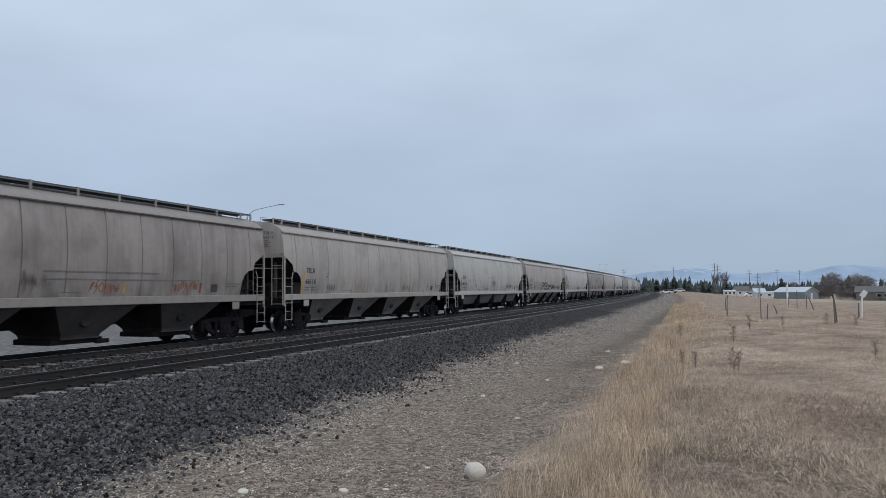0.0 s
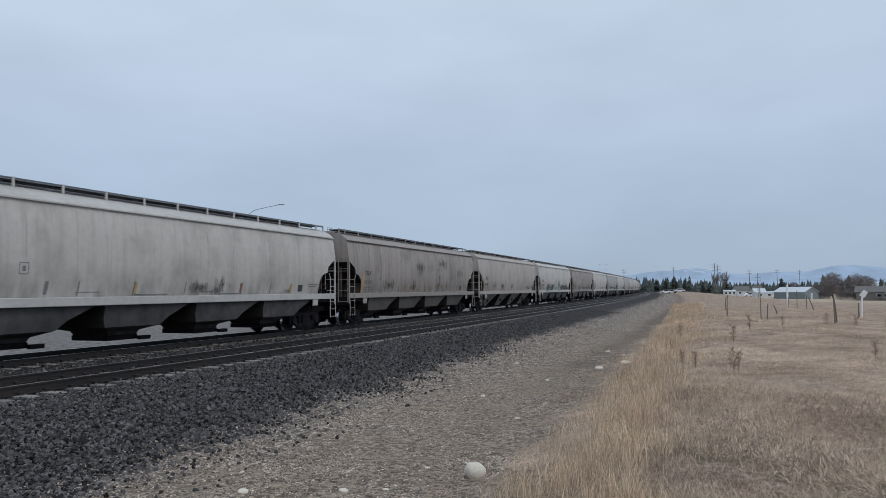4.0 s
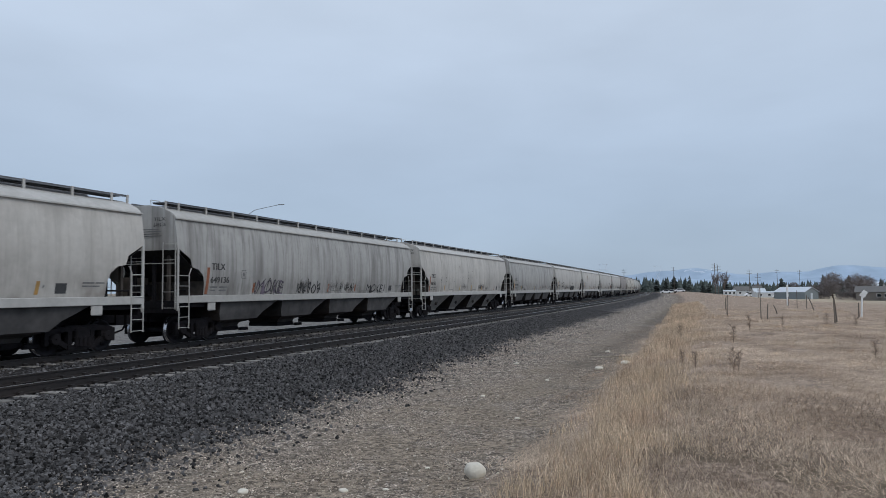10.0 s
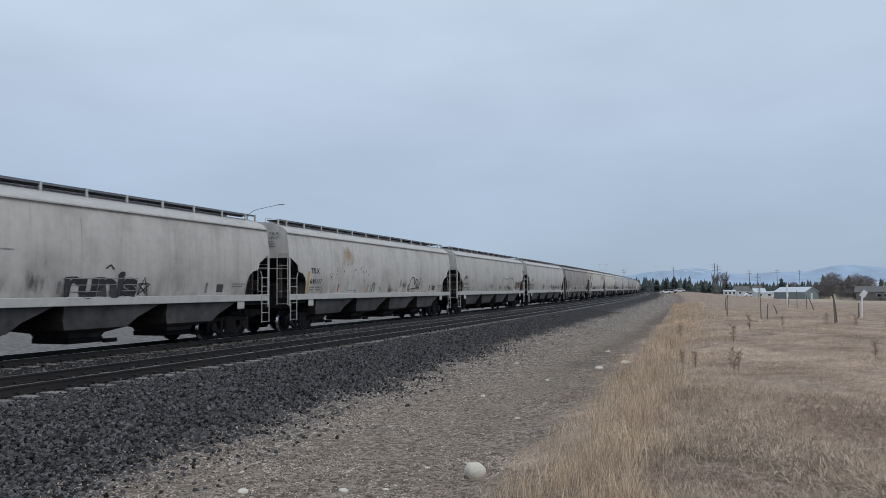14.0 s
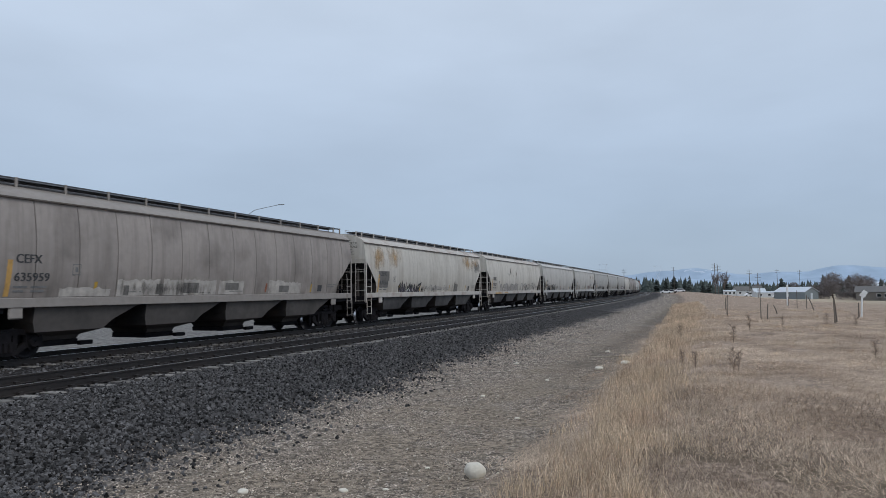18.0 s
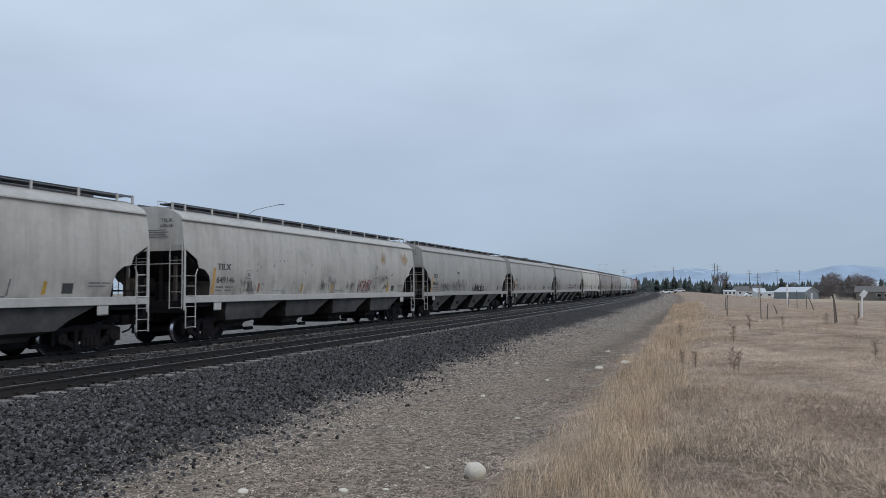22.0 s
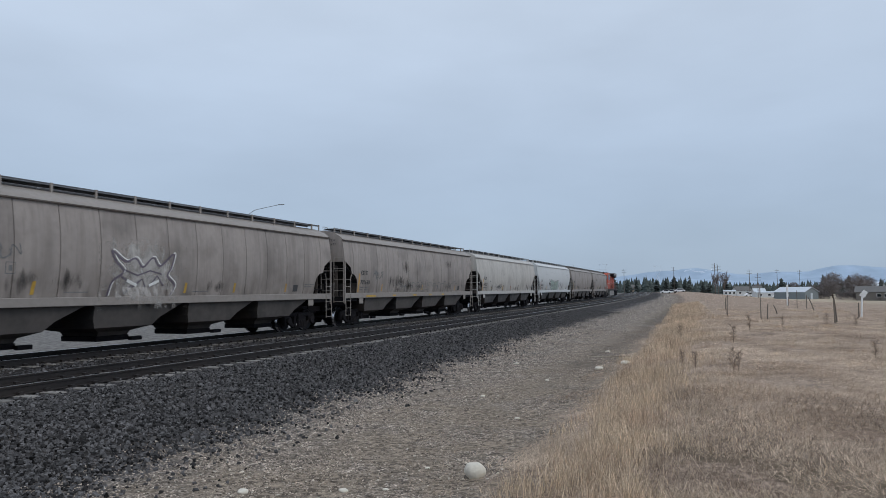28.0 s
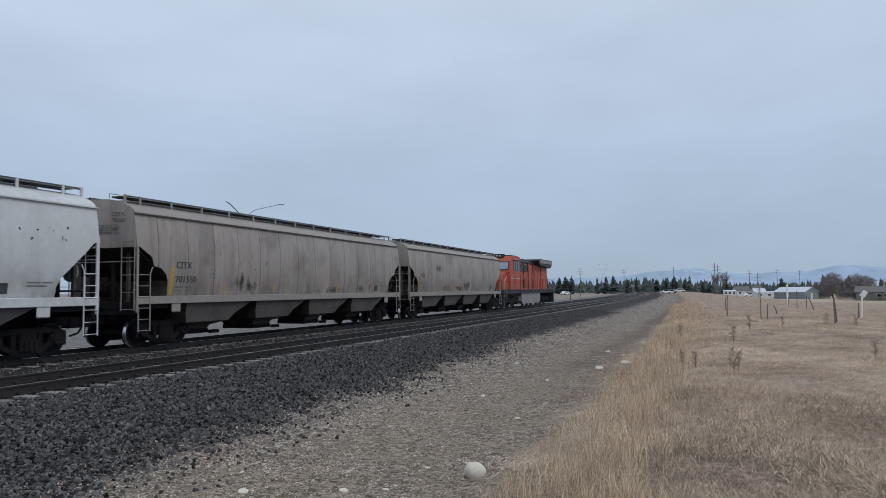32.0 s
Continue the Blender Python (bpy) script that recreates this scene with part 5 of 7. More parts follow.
tag(5, dabs(49, 3.4, 7.5, 2.4, 3.0, 14, 0.07) + dabs(149, 3.0, 10.0, 1.7, 2.2, 12, 0.05), SPRAY_BLACK, "loose black drips")
tag(5, stroke(dense(curve_pts([(12.1, 1.4), (12.15, 2.0), (12.4, 2.35), (12.8, 2.4), (12.9, 2.0), (13.1, 2.3), (13.4, 2.2), (13.5, 1.8), (13.8, 2.45)], 5)), 0.05)
    + stroke(dense([(12.2, 1.75), (13.6, 1.85)]), 0.045) + stroke([(12.6, 1.4), (12.7, 1.75)], 0.05) + stroke([(13.5, 1.35), (13.6, 1.8)], 0.05), SPRAY_BLACK, "black outline of a seated creature")
tag(5, stroke(curve_pts([(7.3, 1.6), (7.5, 2.05), (7.7, 1.95), (7.6, 1.65)]), 0.09), SPRAY_GREY, "small dark figure")
bloom(5, 4.0, 5.6, 2.6, 4.0, RUST_WASH, "faint yellowish stain")
# a hollow arch, a faded red scrawl and a pasted white label
tag(6, stroke(dense(curve_pts([(14.0, 2.58), (14.4, 2.66), (14.85, 2.5), (15.1, 2.1), (15.0, 1.7), (14.6, 1.58), (14.1, 1.5)], 6)), 0.07), SPRAY_BLACK, "black arch of a large outline")
tag(6, stroke(dense(curve_pts([(11.0, 1.55), (11.1, 2.3), (11.8, 2.6), (12.6, 2.5), (13.2, 2.6), (14.0, 2.58)], 6)), 0.06), SPRAY_GREY, "grey arch of a large outline")
tag(6, bar(15.08, 15.5, 1.6, 2.12), SPRAY_WHITE, "white pasted label", 0.012)
tag(6, bar(15.3, 15.46, 1.66, 2.06), YELLOW, "yellow edge of the label", 0.015)
tag(6, scribble(50, 15.6, 17.5, 1.75, 2.4, 6, 0.05), RUST_STRIP, "faded reddish scrawl", 0.010)
tag(6, scribble(150, 15.4, 17.6, 1.7, 2.35, 6, 0.03), SPRAY_BLACK, "thin black lines over the scrawl", 0.012)
bloom(6, 15.0, 18.0, 1.5, 2.6, RED_WASH, "faded pink overspray", 0.008)
tag(6, scribble(250, 18.3, 18.95, 3.0, 3.4, 4, 0.05), SPRAY_RED, "small red tag high by the corner")
# upright black ticks
for k in range(26):
    a = 10.3 + 0.255 * k + walkers.uniform(-0.1, 0.1)
    if 12.9 < a < 13.7:
        continue
    z = walkers.uniform(1.62, 1.9)
    tag(7, stroke([(a, z), (a + walkers.uniform(-0.12, 0.2), z + walkers.uniform(0.2, 0.55)), (a + walkers.uniform(0, 0.25), z + walkers.uniform(0.1, 0.4))], walkers.uniform(0.03, 0.07)), SPRAY_BLACK if k % 3 else SPRAY_GREY, "black upright tick")
bloom(7, 10.2, 17.0, 1.5, 2.3, GREY_WASH, "grey overspray behind the ticks", 0.005)
for a in (3.3, 9.6, 12.6):
    tag(7, bar(a, a + 0.4, 1.36, 1.46), YELLOW, "yellow patch on the sill", 0.006)
blocks = random.Random(88)
for a0, a1, z1 in ((2.7, 4.4, 1.84), (4.65, 6.35, 2.08), (6.5, 7.4, 2.1), (7.4, 8.2, 2.12), (8.2, 9.05, 2.08), (9.2, 10.6, 2.1), (12.2, 13.2, 2.12), (13.2, 14.5, 2.06)):
    edge = [(a0 + (a1 - a0) * k / 12, z1 + blocks.uniform(-0.05, 0.03)) for k in range(13)]
    tag(8, [((p[0], 1.6), (q[0], 1.6), (q[0], (1.6 + q[1]) / 2), (p[0], (1.6 + p[1]) / 2)) for p, q in zip(edge, edge[1:])] + [((p[0], (1.6 + p[1]) / 2), (q[0], (1.6 + q[1]) / 2), q, p) for p, q in zip(edge, edge[1:])],
        PATCH_WASHED, "pale washed block above the sill", 0.007)
for a0, a1, z0, z1 in ((7.4, 8.15, 1.66, 2.0), (6.2, 6.5, 1.64, 1.95), (9.55, 10.3, 1.75, 2.0), (12.9, 13.6, 1.66, 1.92), (4.9, 5.1, 1.62, 1.9)):
    tag(8, bar(a0, a1, z0, z1, 0.0, 2), PATCH_GREY, "grey paint-out patch", 0.010)
bloom(8, 2.4, 10.8, 1.3, 2.3, SOOT_WASH, "sooty smudge over the blocks", 0.013)

tag(9, bar(1.27, 2.6, 2.2, 2.7, 0, 3) + bar(1.27, 2.5, 1.86, 2.2, 0, 2), PATCH_GREY, "grey paint-out panel under the lettering", 0.0045)
# jagged crown of spikes
jag = random.Random(9)
for k in range(9):
    a = 4.0 + 0.33 * k
    tip = (a + jag.uniform(-0.05, 0.25), 2.0 + jag.uniform(-0.1, 0.22))
    tag(9, stroke(dense([(a, 1.45), tip, (a + 0.26, 1.5)]), 0.13), SPRAY_BLACK, "bold black spike of the graffiti", 0.010 + 0.0004 * k)
    tag(9, stroke(dense([(a + 0.04, 1.5), (tip[0] + 0.02, tip[1] - 0.14), (a + 0.24, 1.55)]), 0.05), SPRAY_PLUM, "dull purple core of a spike", 0.015)
tag(9, stroke(dense([(4.1, 1.5), (5.2, 1.36), (6.3, 1.42), (6.7, 1.7), (7.15, 2.12), (6.6, 1.95)]), 0.1) + stroke(dense([(4.0, 1.62), (3.85, 1.9), (4.1, 2.1)]), 0.08), SPRAY_BLACK, "black strokes round the graffiti", 0.0145)
tag(9, stroke(dense([(5.0, 1.62), (5.3, 1.8), (5.6, 1.62)]), 0.04) + stroke(dense([(5.3, 1.4), (5.7, 1.5)]), 0.04), SPRAY_WHITE, "white flicks in the graffiti", 0.018)
bloom(9, 3.7, 7.4, 1.5, 2.3, SOOT_WASH, "grey overspray round the graffiti")
tag(9, scribble(53, 7.4, 12.0, 1.62, 1.95, 12, 0.04), SPRAY_OLD, "grey scrawls above the sill")
tag(9, bar(13.0, 13.75, 1.56, 2.06) + bar(15.8, 16.2, 1.6, 1.85), PATCH_GREY, "grey paint-out patches")
tag(9, scribble(54, 17.3, 18.6, 2.9, 3.6, 6, 0.04), SPRAY_GREY, "thin grey tag by the corner")
for a0, a1, z0, z1 in ((0.2, 2.6, 2.5, 4.3), (0.8, 1.9, 2.8, 4.0), (2.0, 4.6, 2.7, 4.3), (14.2, 17.8, 2.7, 4.3), (16.8, 19.0, 2.8, 4.2)):
    bloom(9, a0, a1, z0, z1, RUST_WASH, "yellowish rust stain")
tag(10, bar(1.75, 2.62, 2.42, 2.68, 0, 2), PATCH_GREY, "grey paint-out over the reporting mark")
swollen(10, ("03 14 32 11 30", "10 02 24 42 30", "00 23 04 44 21", "04 11 33 40", "01 13 34 22 41", "30 12 04 43 21", "00 14 31 44 23", "40 22 03 34 12"), 3.9, 10.0, 1.42, 2.16, 0.17, PATCH_PALE, SPRAY_GREY, "a row of grey block shapes", 0.05, 9)
swollen(10, ("00 13 24 42 30", "01 24 12 44 31", "04 20 33 12 41", "10 03 34 41 22", "00 32 13 44", "30 11 04 43"), 10.8, 16.7, 1.48, 2.24, 0.12, COATS["rusty"], SPRAY_GREY, "a row of hollow grey shapes", 0.045, 11)
tag(10, bar(12.6, 13.1, 1.55, 2.1, 0.3) + bar(11.6, 11.8, 1.6, 2.1, 0.2), PATCH_GREY, "dark slab between the shapes", 0.03)
for a0, a1, z0, z1 in ((6.9, 7.5, 2.55, 3.85), (6.4, 6.8, 2.6, 3.2), (8.8, 9.5, 2.4, 3.75), (8.1, 8.4, 2.6, 3.1)):
    bloom(10, a0, a1, z0, z1, SOOT_WASH, "dark sooty blotch")
    bloom(10, a0 + 0.1, a1 - 0.08, z0 + 0.1, z1 - 0.1, SOOT_WASH, "core of a sooty blotch", 0.006)
tag(10, bar(2.2, 4.0, 1.36, 1.46) + bar(5.0, 6.0, 1.38, 1.46), AMBER, "amber patches along the sill", 0.006)
sprayed(11, "MASK", 2.5, 3.85, 1.56, 2.04, SPRAY_BLACK, "black spray-can tag", 0.011, 0.12, 0.04)
sprayed(11, ":MIDAS:", 4.25, 6.9, 1.58, 2.2, SPRAY_BLACK, "black spray-can tag", 0.011, 0.12, 0.04)
tag(11, scribble(60, 2.45, 3.9, 1.54, 2.06, 5, 0.03) + scribble(160, 4.3, 6.9, 1.54, 2.2, 7, 0.03) + stroke(dense([(3.95, 1.58), (4.2, 2.1)]), 0.09), SPRAY_BLACK, "thin black flourishes")
tag(11, scribble(61, 10.0, 10.65, 1.8, 2.0, 3, 0.04) + scribble(161, 10.0, 10.5, 1.58, 1.75, 2, 0.04), SPRAY_RED, "small red tag")
for a in (7.9, 12.4, 14.8):
    tag(11, stroke([(a, 2.05), (a - 0.06, 1.64)], 0.05) + stroke([(a - 0.1, 1.62), (a - 1.2, 1.62)], 0.025), SPRAY_GREY, "dark tick and line above the sill")
tag(12, dabs(162, 3.4, 8.2, 1.7, 2.9, 16, 0.06), SPRAY_GREY, "small grey scuffs")
sprayed(12, "HOMEY", 12.6, 14.0, 1.66, 2.22, SPRAY_RED, "dark red spray-can tag", 0.01, 0.06, 0.03)
tag(12, scribble(62, 12.5, 13.9, 1.64, 2.3, 5, 0.03), SPRAY_BLACK, "thin dark flourishes")
for a0, a1, z0, z1 in ((11.4, 12.6, 1.7, 2.3), (14.0, 16.6, 1.7, 2.8), (2.9, 4.4, 1.6, 2.4)):
    bloom(12, a0, a1, z0, z1, GREY_WASH, "grey scuffed paint-out")
tag(12, dabs(163, 14.0, 16.4, 1.75, 2.75, 26, 0.11), PATCH_GREY, "ragged dark scuffs")
tag(12, bar(15.9, 16.1, 1.64, 2.1), YELLOW, "yellow strip")
bloom(12, 14.6, 16.2, 2.8, 3.8, RUST_WASH, "orange rust bloom under the eave")
bloom(12, 17.3, 19.0, 2.9, 3.9, RUST_WASH, "orange rust bloom under the eave")
# three black hand-written tags in a row
sprayed(13, "MIDAS", 3.35, 5.0, 1.63, 2.1, SPRAY_GREY, "blurred dark spray-can tag", 0.011, 0.1, 0.03)
tag(13, scribble(64, 3.3, 5.1, 1.62, 2.12, 6, 0.03), SPRAY_GREY, "grey lines over the tag", 0.013)
tag(13, scribble(65, 5.8, 8.6, 1.6, 2.42, 7, 0.05), SPRAY_GREY, "tall grey scrawl")
tag(13, scribble(165, 6.2, 7.6, 1.62, 2.2, 3, 0.05), SPRAY_OLD, "faded strokes in the scrawl", 0.011)
tag(13, stroke([(6.5, 2.86), (7.0, 2.82)], 0.06) + stroke([(6.75, 2.86), (6.9, 2.5)], 0.07), SPRAY_BLACK, "small black mark on the panel")
sprayed(13, "Midas", 10.35, 12.75, 1.58, 2.14, SPRAY_BLACK, "black handwritten spray-can tag", 0.011, 0.3, 0.03, 0.006)
tag(13, stroke(dense(curve_pts([(10.0, 1.6), (10.1, 2.1), (10.2, 1.62)], 4)), 0.05) + stroke(dense(curve_pts([(10.4, 1.58), (11.4, 1.5), (12.7, 1.62), (12.9, 1.8)], 5)), 0.045), SPRAY_BLACK, "black flourishes round the tag")
tag(13, dabs(166, 8.6, 15.5, 1.8, 2.8, 22, 0.05), SPRAY_GREY, "small scratches on the panels")
bloom(13, 3.0, 9.0, 1.4, 2.5, GREY_WASH, "grey overspray behind the tags", 0.005)
tag(14, dabs(167, 7.0, 11.0, 1.9, 3.0, 12, 0.06), SPRAY_GREY, "small scratches on the panels")
# a ragged violet piece with white edges
fill, line = wild(8.5, 15.6, 1.34, 2.3, 11, 15)
tag(15, line, SPRAY_BLACK, "black edges of a ragged violet piece", 0.012)
tag(15, fill, SPRAY_PURPLE, "dull violet fill of a ragged piece", 0.009)
fill, line = wild(8.4, 15.5, 1.32, 2.32, 14, 19)
tag(15, [tuple((a * 0.5 + b * 0.5 if k in (0, 3) else a, z) for k, ((a, z), (b, _)) in enumerate(zip(q, (q[1], q[0], q[3], q[2])))) for q in line], SPRAY_WHITE, "broken white edges of the piece", 0.015)
bloom(15, 8.0, 16.0, 1.3, 2.5, GREY_WASH, "grey overspray round the piece", 0.006)
for a in (3.0, 7.0, 11.5):
    bloom(16, a, a + 3.2, 1.6, 2.5, GREY_WASH, "grey scuffs above the sill")
bloom(16, 13.6, 15.6, 2.6, 3.8, RUST_WASH, "orange rust bloom")
bloom(16, 16.4, 17.6, 2.0, 3.9, RUST_WASH, "orange rust run below the eave")
# a pale horned mask
FACE = ((6.6, 1.5), (6.75, 2.0), (7.15, 2.3), (6.85, 2.6), (6.7, 2.9), (7.2, 2.6), (7.6, 2.7), (7.9, 2.45), (8.3, 2.75), (8.6, 2.5), (9.2, 2.9), (9.1, 2.45), (8.95, 2.2), (9.3, 1.9), (9.1, 1.5))
bloom(17, 6.2, 9.8, 1.2, 3.15, PALE_WASH, "pale grey fill of the mask", 0.007)
bloom(17, 6.7, 9.2, 1.9, 3.3, PALE_WASH, "white overspray above the mask", 0.0085)
tag(17, stroke(dense(curve_pts(list(FACE)), 0.08), 0.06), SPRAY_PLUM, "dark outline of a horned mask", 0.011)
tag(17, stroke(dense(curve_pts([(a + 0.07, z + 0.05) for a, z in FACE]), 0.08), 0.035), SPRAY_WHITE, "white highlights of the mask", 0.010)
tag(17, stroke(dense([(7.0, 2.2), (7.5, 1.95), (7.3, 1.7), (7.9, 2.1), (8.1, 1.75), (8.5, 2.2), (8.8, 1.9)]), 0.045) + stroke(dense([(7.2, 2.35), (7.7, 2.2), (8.2, 2.35), (8.7, 2.25)]), 0.04), SPRAY_PLUM, "thin slashes inside the mask", 0.012)
tag(17, stroke(dense([(7.3, 2.05), (7.7, 1.9)]), 0.09) + stroke(dense([(8.2, 1.9), (8.6, 2.05)]), 0.09), SPRAY_WHITE, "white eyes of the mask", 0.013)
tag(17, scribble(171, 3.0, 3.8, 2.5, 2.9, 3, 0.04), SPRAY_GREY, "small grey tag")
for a in (1.6, 3.6, 5.0):
    bloom(17, a - 0.8, a + 1.4, 1.5, 2.5, SOOT_WASH, "sooty patch above the sill", 0.007)
# a long thin line like a row of roofs
roofs, z = [(5.7, 2.0)], 2.0
while roofs[-1][0] < 15.8:
    a = roofs[-1][0]
    w, z2 = walkers.uniform(0.12, 0.4), 2.05 + walkers.uniform(-0.15, 0.2)
    roofs += [(a + 0.01, z2), (a + w, z2)]
tag(18, stroke(dense(roofs), 0.035), SPRAY_GREY, "thin dark roofline scrawl", 0.010)
tag(18, dabs(172, 5.7, 15.8, 1.6, 2.0, 60, 0.05), SPRAY_OLD, "grey flecks under the line")
tag(18, scribble(72, 3.0, 4.2, 2.3, 2.8, 4, 0.05), SPRAY_GREY, "small grey scrawl")
for a, w in ((2.1, 1.1), (5.3, 0.4), (8.1, 0.5), (10.6, 0.4), (12.8, 0.4)):
    tag(18, bar(a, a + w, 1.38, 1.47), YELLOW, "yellow strip along the sill", 0.006)
tag(19, dabs(73, 1.6, 15.0, 1.7, 3.1, 46, 0.035), SPRAY_BLACK, "scattered black flecks")
for a in (3.67, 7.05, 12.2, 16.0):
    tag(19, bar(a, a + 0.13, 1.56, 2.06, 0.1), SPRAY_BLACK, "black upright plate", 0.011)
    tag(19, bar(a + 0.04, a + 0.09, 1.7, 1.9, 0.1), YELLOW, "yellow core of the plate", 0.014)
# rounded pale green letters with teardrops
swollen(20, ("03 14 34 12 01 30 41", "20 01 03 14 33 31 20", "20 01 03 14 33 31 20", "10 13 24 33 30", "20 01 03 14 33 22 11 40", "00 13 04 44 21 40"), 6.55, 10.55, 1.58, 2.68, 0.24, SPRAY_PALE, SPRAY_GREY, "a row of rounded pale green shapes", 0.05, 21)
bloom(20, 6.3, 10.8, 1.2, 2.8, GREEN_WASH, "pale green overspray", 0.006)
tag(20, scribble(74, 5.6, 6.6, 2.5, 2.74, 2, 0.05) + scribble(174, 5.5, 6.7, 2.02, 2.4, 4, 0.08), SPRAY_BLACK, "small black tag in two lines")
tag(20, stroke([(5.5, 2.3), (5.26, 1.68)], 0.03) + stroke([(5.3, 1.66), (6.4, 1.7)], 0.03) + stroke([(5.9, 1.95), (6.5, 1.85)], 0.03), SPRAY_GREY, "thin grey lines")
for a, z in ((10.65, 2.3), (11.2, 2.0), (12.2, 2.1), (13.2, 1.95)):
    tag(20, stroke(curve_pts([(a - 0.15, z), (a + 0.1, z - 0.08), (a + 0.3, z + 0.15), (a + 0.28, z + 0.38), (a + 0.05, z + 0.25), (a - 0.15, z)]), 0.06), SPRAY_BLACK, "black teardrop outline")
tag(20, dabs(176, 3.1, 5.4, 3.15, 3.35, 9, 0.04) + dabs(177, 7.0, 8.6, 3.15, 3.6, 8, 0.04) + dabs(178, 16.5, 18.0, 3.0, 3.4, 8, 0.05), SPRAY_BLACK, "scattered black flecks")
tag(20, bar(3.5, 3.95, 1.62, 1.78) + stroke([(4.4, 1.64), (5.0, 1.64)], 0.03), SPRAY_GREY, "small dark placard and line")
tag(20, stroke([(4.35, 2.05), (4.2, 1.64)], 0.1), YELLOW, "yellow slanted strip")
tag(21, dabs(75, 3.0, 8.0, 2.4, 3.0, 9, 0.08), PATCH_GREY, "dark smudges on the panels")
# clouds of soot and dirt, heaviest on the tan cars
smudge = random.Random(515)
for index, tone, build, mark, number in TRAIN:
    for _ in range(1 if index in (-2, 8, 10, 13, 15, 17) else {"tan": 6, "beige": 5, "dove": 5, "grey": 5, "pale": 4, "rusty": 4, "white": 0}[tone] if index > -8 else 2):
        a, w = smudge.uniform(2.5, 15.0), smudge.uniform(1.2, 3.4)
        low = smudge.random() < (0.85 if tone == "tan" else 1.0)
        z, h = (1.45, smudge.uniform(0.5, 1.2)) if low else (smudge.uniform(2.2, 2.9), smudge.uniform(0.8, 1.4))
        bloom(index, a, a + w, z, min(4.04, z + h), SOOT_WASH if tone == "tan" or smudge.random() < 0.3 else GREY_WASH, "sooty smudge", 0.0035)
bloom(-7, 8.0, 11.0, 1.5, 2.8, GREY_WASH, "grey overspray among the flecks", 0.004)
bloom(15, 8.6, 12.2, 1.5, 2.4, RED_WASH, "dark red overspray", 0.008)
bloom(18, 3.0, 9.2, 1.5, 2.8, SOOT_WASH, "sooty overspray", 0.004)
bm = bmesh.new()
tube(bm, ((5.0 - HALF, -0.95, 5.0), (5.25 - HALF, -0.95, 4.93), (5.75 - HALF, -0.95, 4.66)), 0.018, 6)
part("bent_rod", bm, GRATE, CARS[21], "bent rod sticking up from the running board")
part("loose_hatch", bbox(9.6 - HALF, 11.2 - HALF, -0.5, 0.2, 4.72, 4.83, 0.02), GRATE, CARS[14], "loose dark hatch cover on the roof")

# ------------------------------------------------------------ beyond the line: field, houses, woods, hills


def ground_z(x, y):
    return land(x - along(y)[0], y)


BARK = paint("grey_brown_bark", (0.12, 0.09, 0.07), 0.9, 0, 6, 0.25)
# needle green raised and greyed, so the colour holds the haze
NEEDLES = paint("haze_greyed_conifer_needles", (0.07, 0.086, 0.08), 0.9, 0, 0.8, 0.3, by_object=0.25, by_island=0.35)
TWIGS = paint("bare_brown_twigs", (0.19, 0.165, 0.158), 0.95, 0, 1.0, 0.3, by_object=0.15, by_island=0.3)
POLE_WOOD = paint("weathered_pole_wood", (0.13, 0.11, 0.095), 0.9, 0, 4, 0.25)
# tower steel lightened towards the sky: haze put into its colour
HAZY_STEEL = paint("haze_pale_lattice_steel", (0.62, 0.70, 0.80), 0.7, 0, 1, 0.05, spec=0.1)
GALV = paint("galvanised_steel", (0.34, 0.36, 0.38), 0.5, 0.5, 6, 0.1)
SHED_WALL = paint("blue_grey_metal_siding", (0.21, 0.24, 0.255), 0.5, 0.1, 2, 0.08, streak=0.1)
SHED_ROOF = paint("pale_metal_roofing", (0.58, 0.62, 0.66), 0.4, 0.3, 2, 0.06)
HOUSE_WHITE = paint("white_house_siding", (0.55, 0.56, 0.57), 0.6, 0, 3, 0.06)
HOUSE_BROWN = paint("brown_house_siding", (0.19, 0.17, 0.15), 0.7, 0, 3, 0.12)
HOUSE_TAN = paint("tan_house_siding", (0.42, 0.34, 0.26), 0.7, 0, 3, 0.08)
ROOFING = paint("grey_shingle_roofing", (0.14, 0.135, 0.13), 0.85, 0, 2, 0.12)
FENCE_WOOD = paint("grey_split_fence_wood", (0.15, 0.125, 0.105), 0.9, 0, 12, 0.3, by_object=0.2)
CAR_WHITE = paint("white_vehicle_paint", (0.75, 0.76, 0.78), 0.3, 0, 3, 0.03)
TYRE = paint("black_tyre", (0.02, 0.02, 0.02), 0.8, 0, 10, 0.1)
SIGN_WHITE = paint("faded_white_sign", (0.78, 0.78, 0.77), 0.6, 0, 6, 0.08)
# the blue is haze of distance, painted into the hillside
HAZY_HILL = paint("haze_blue_hillside", (0.34, 0.43, 0.54), 1.0, 0, 0.012, 0.12, spec=0.0)
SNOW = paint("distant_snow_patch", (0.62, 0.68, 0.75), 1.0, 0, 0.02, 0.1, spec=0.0)


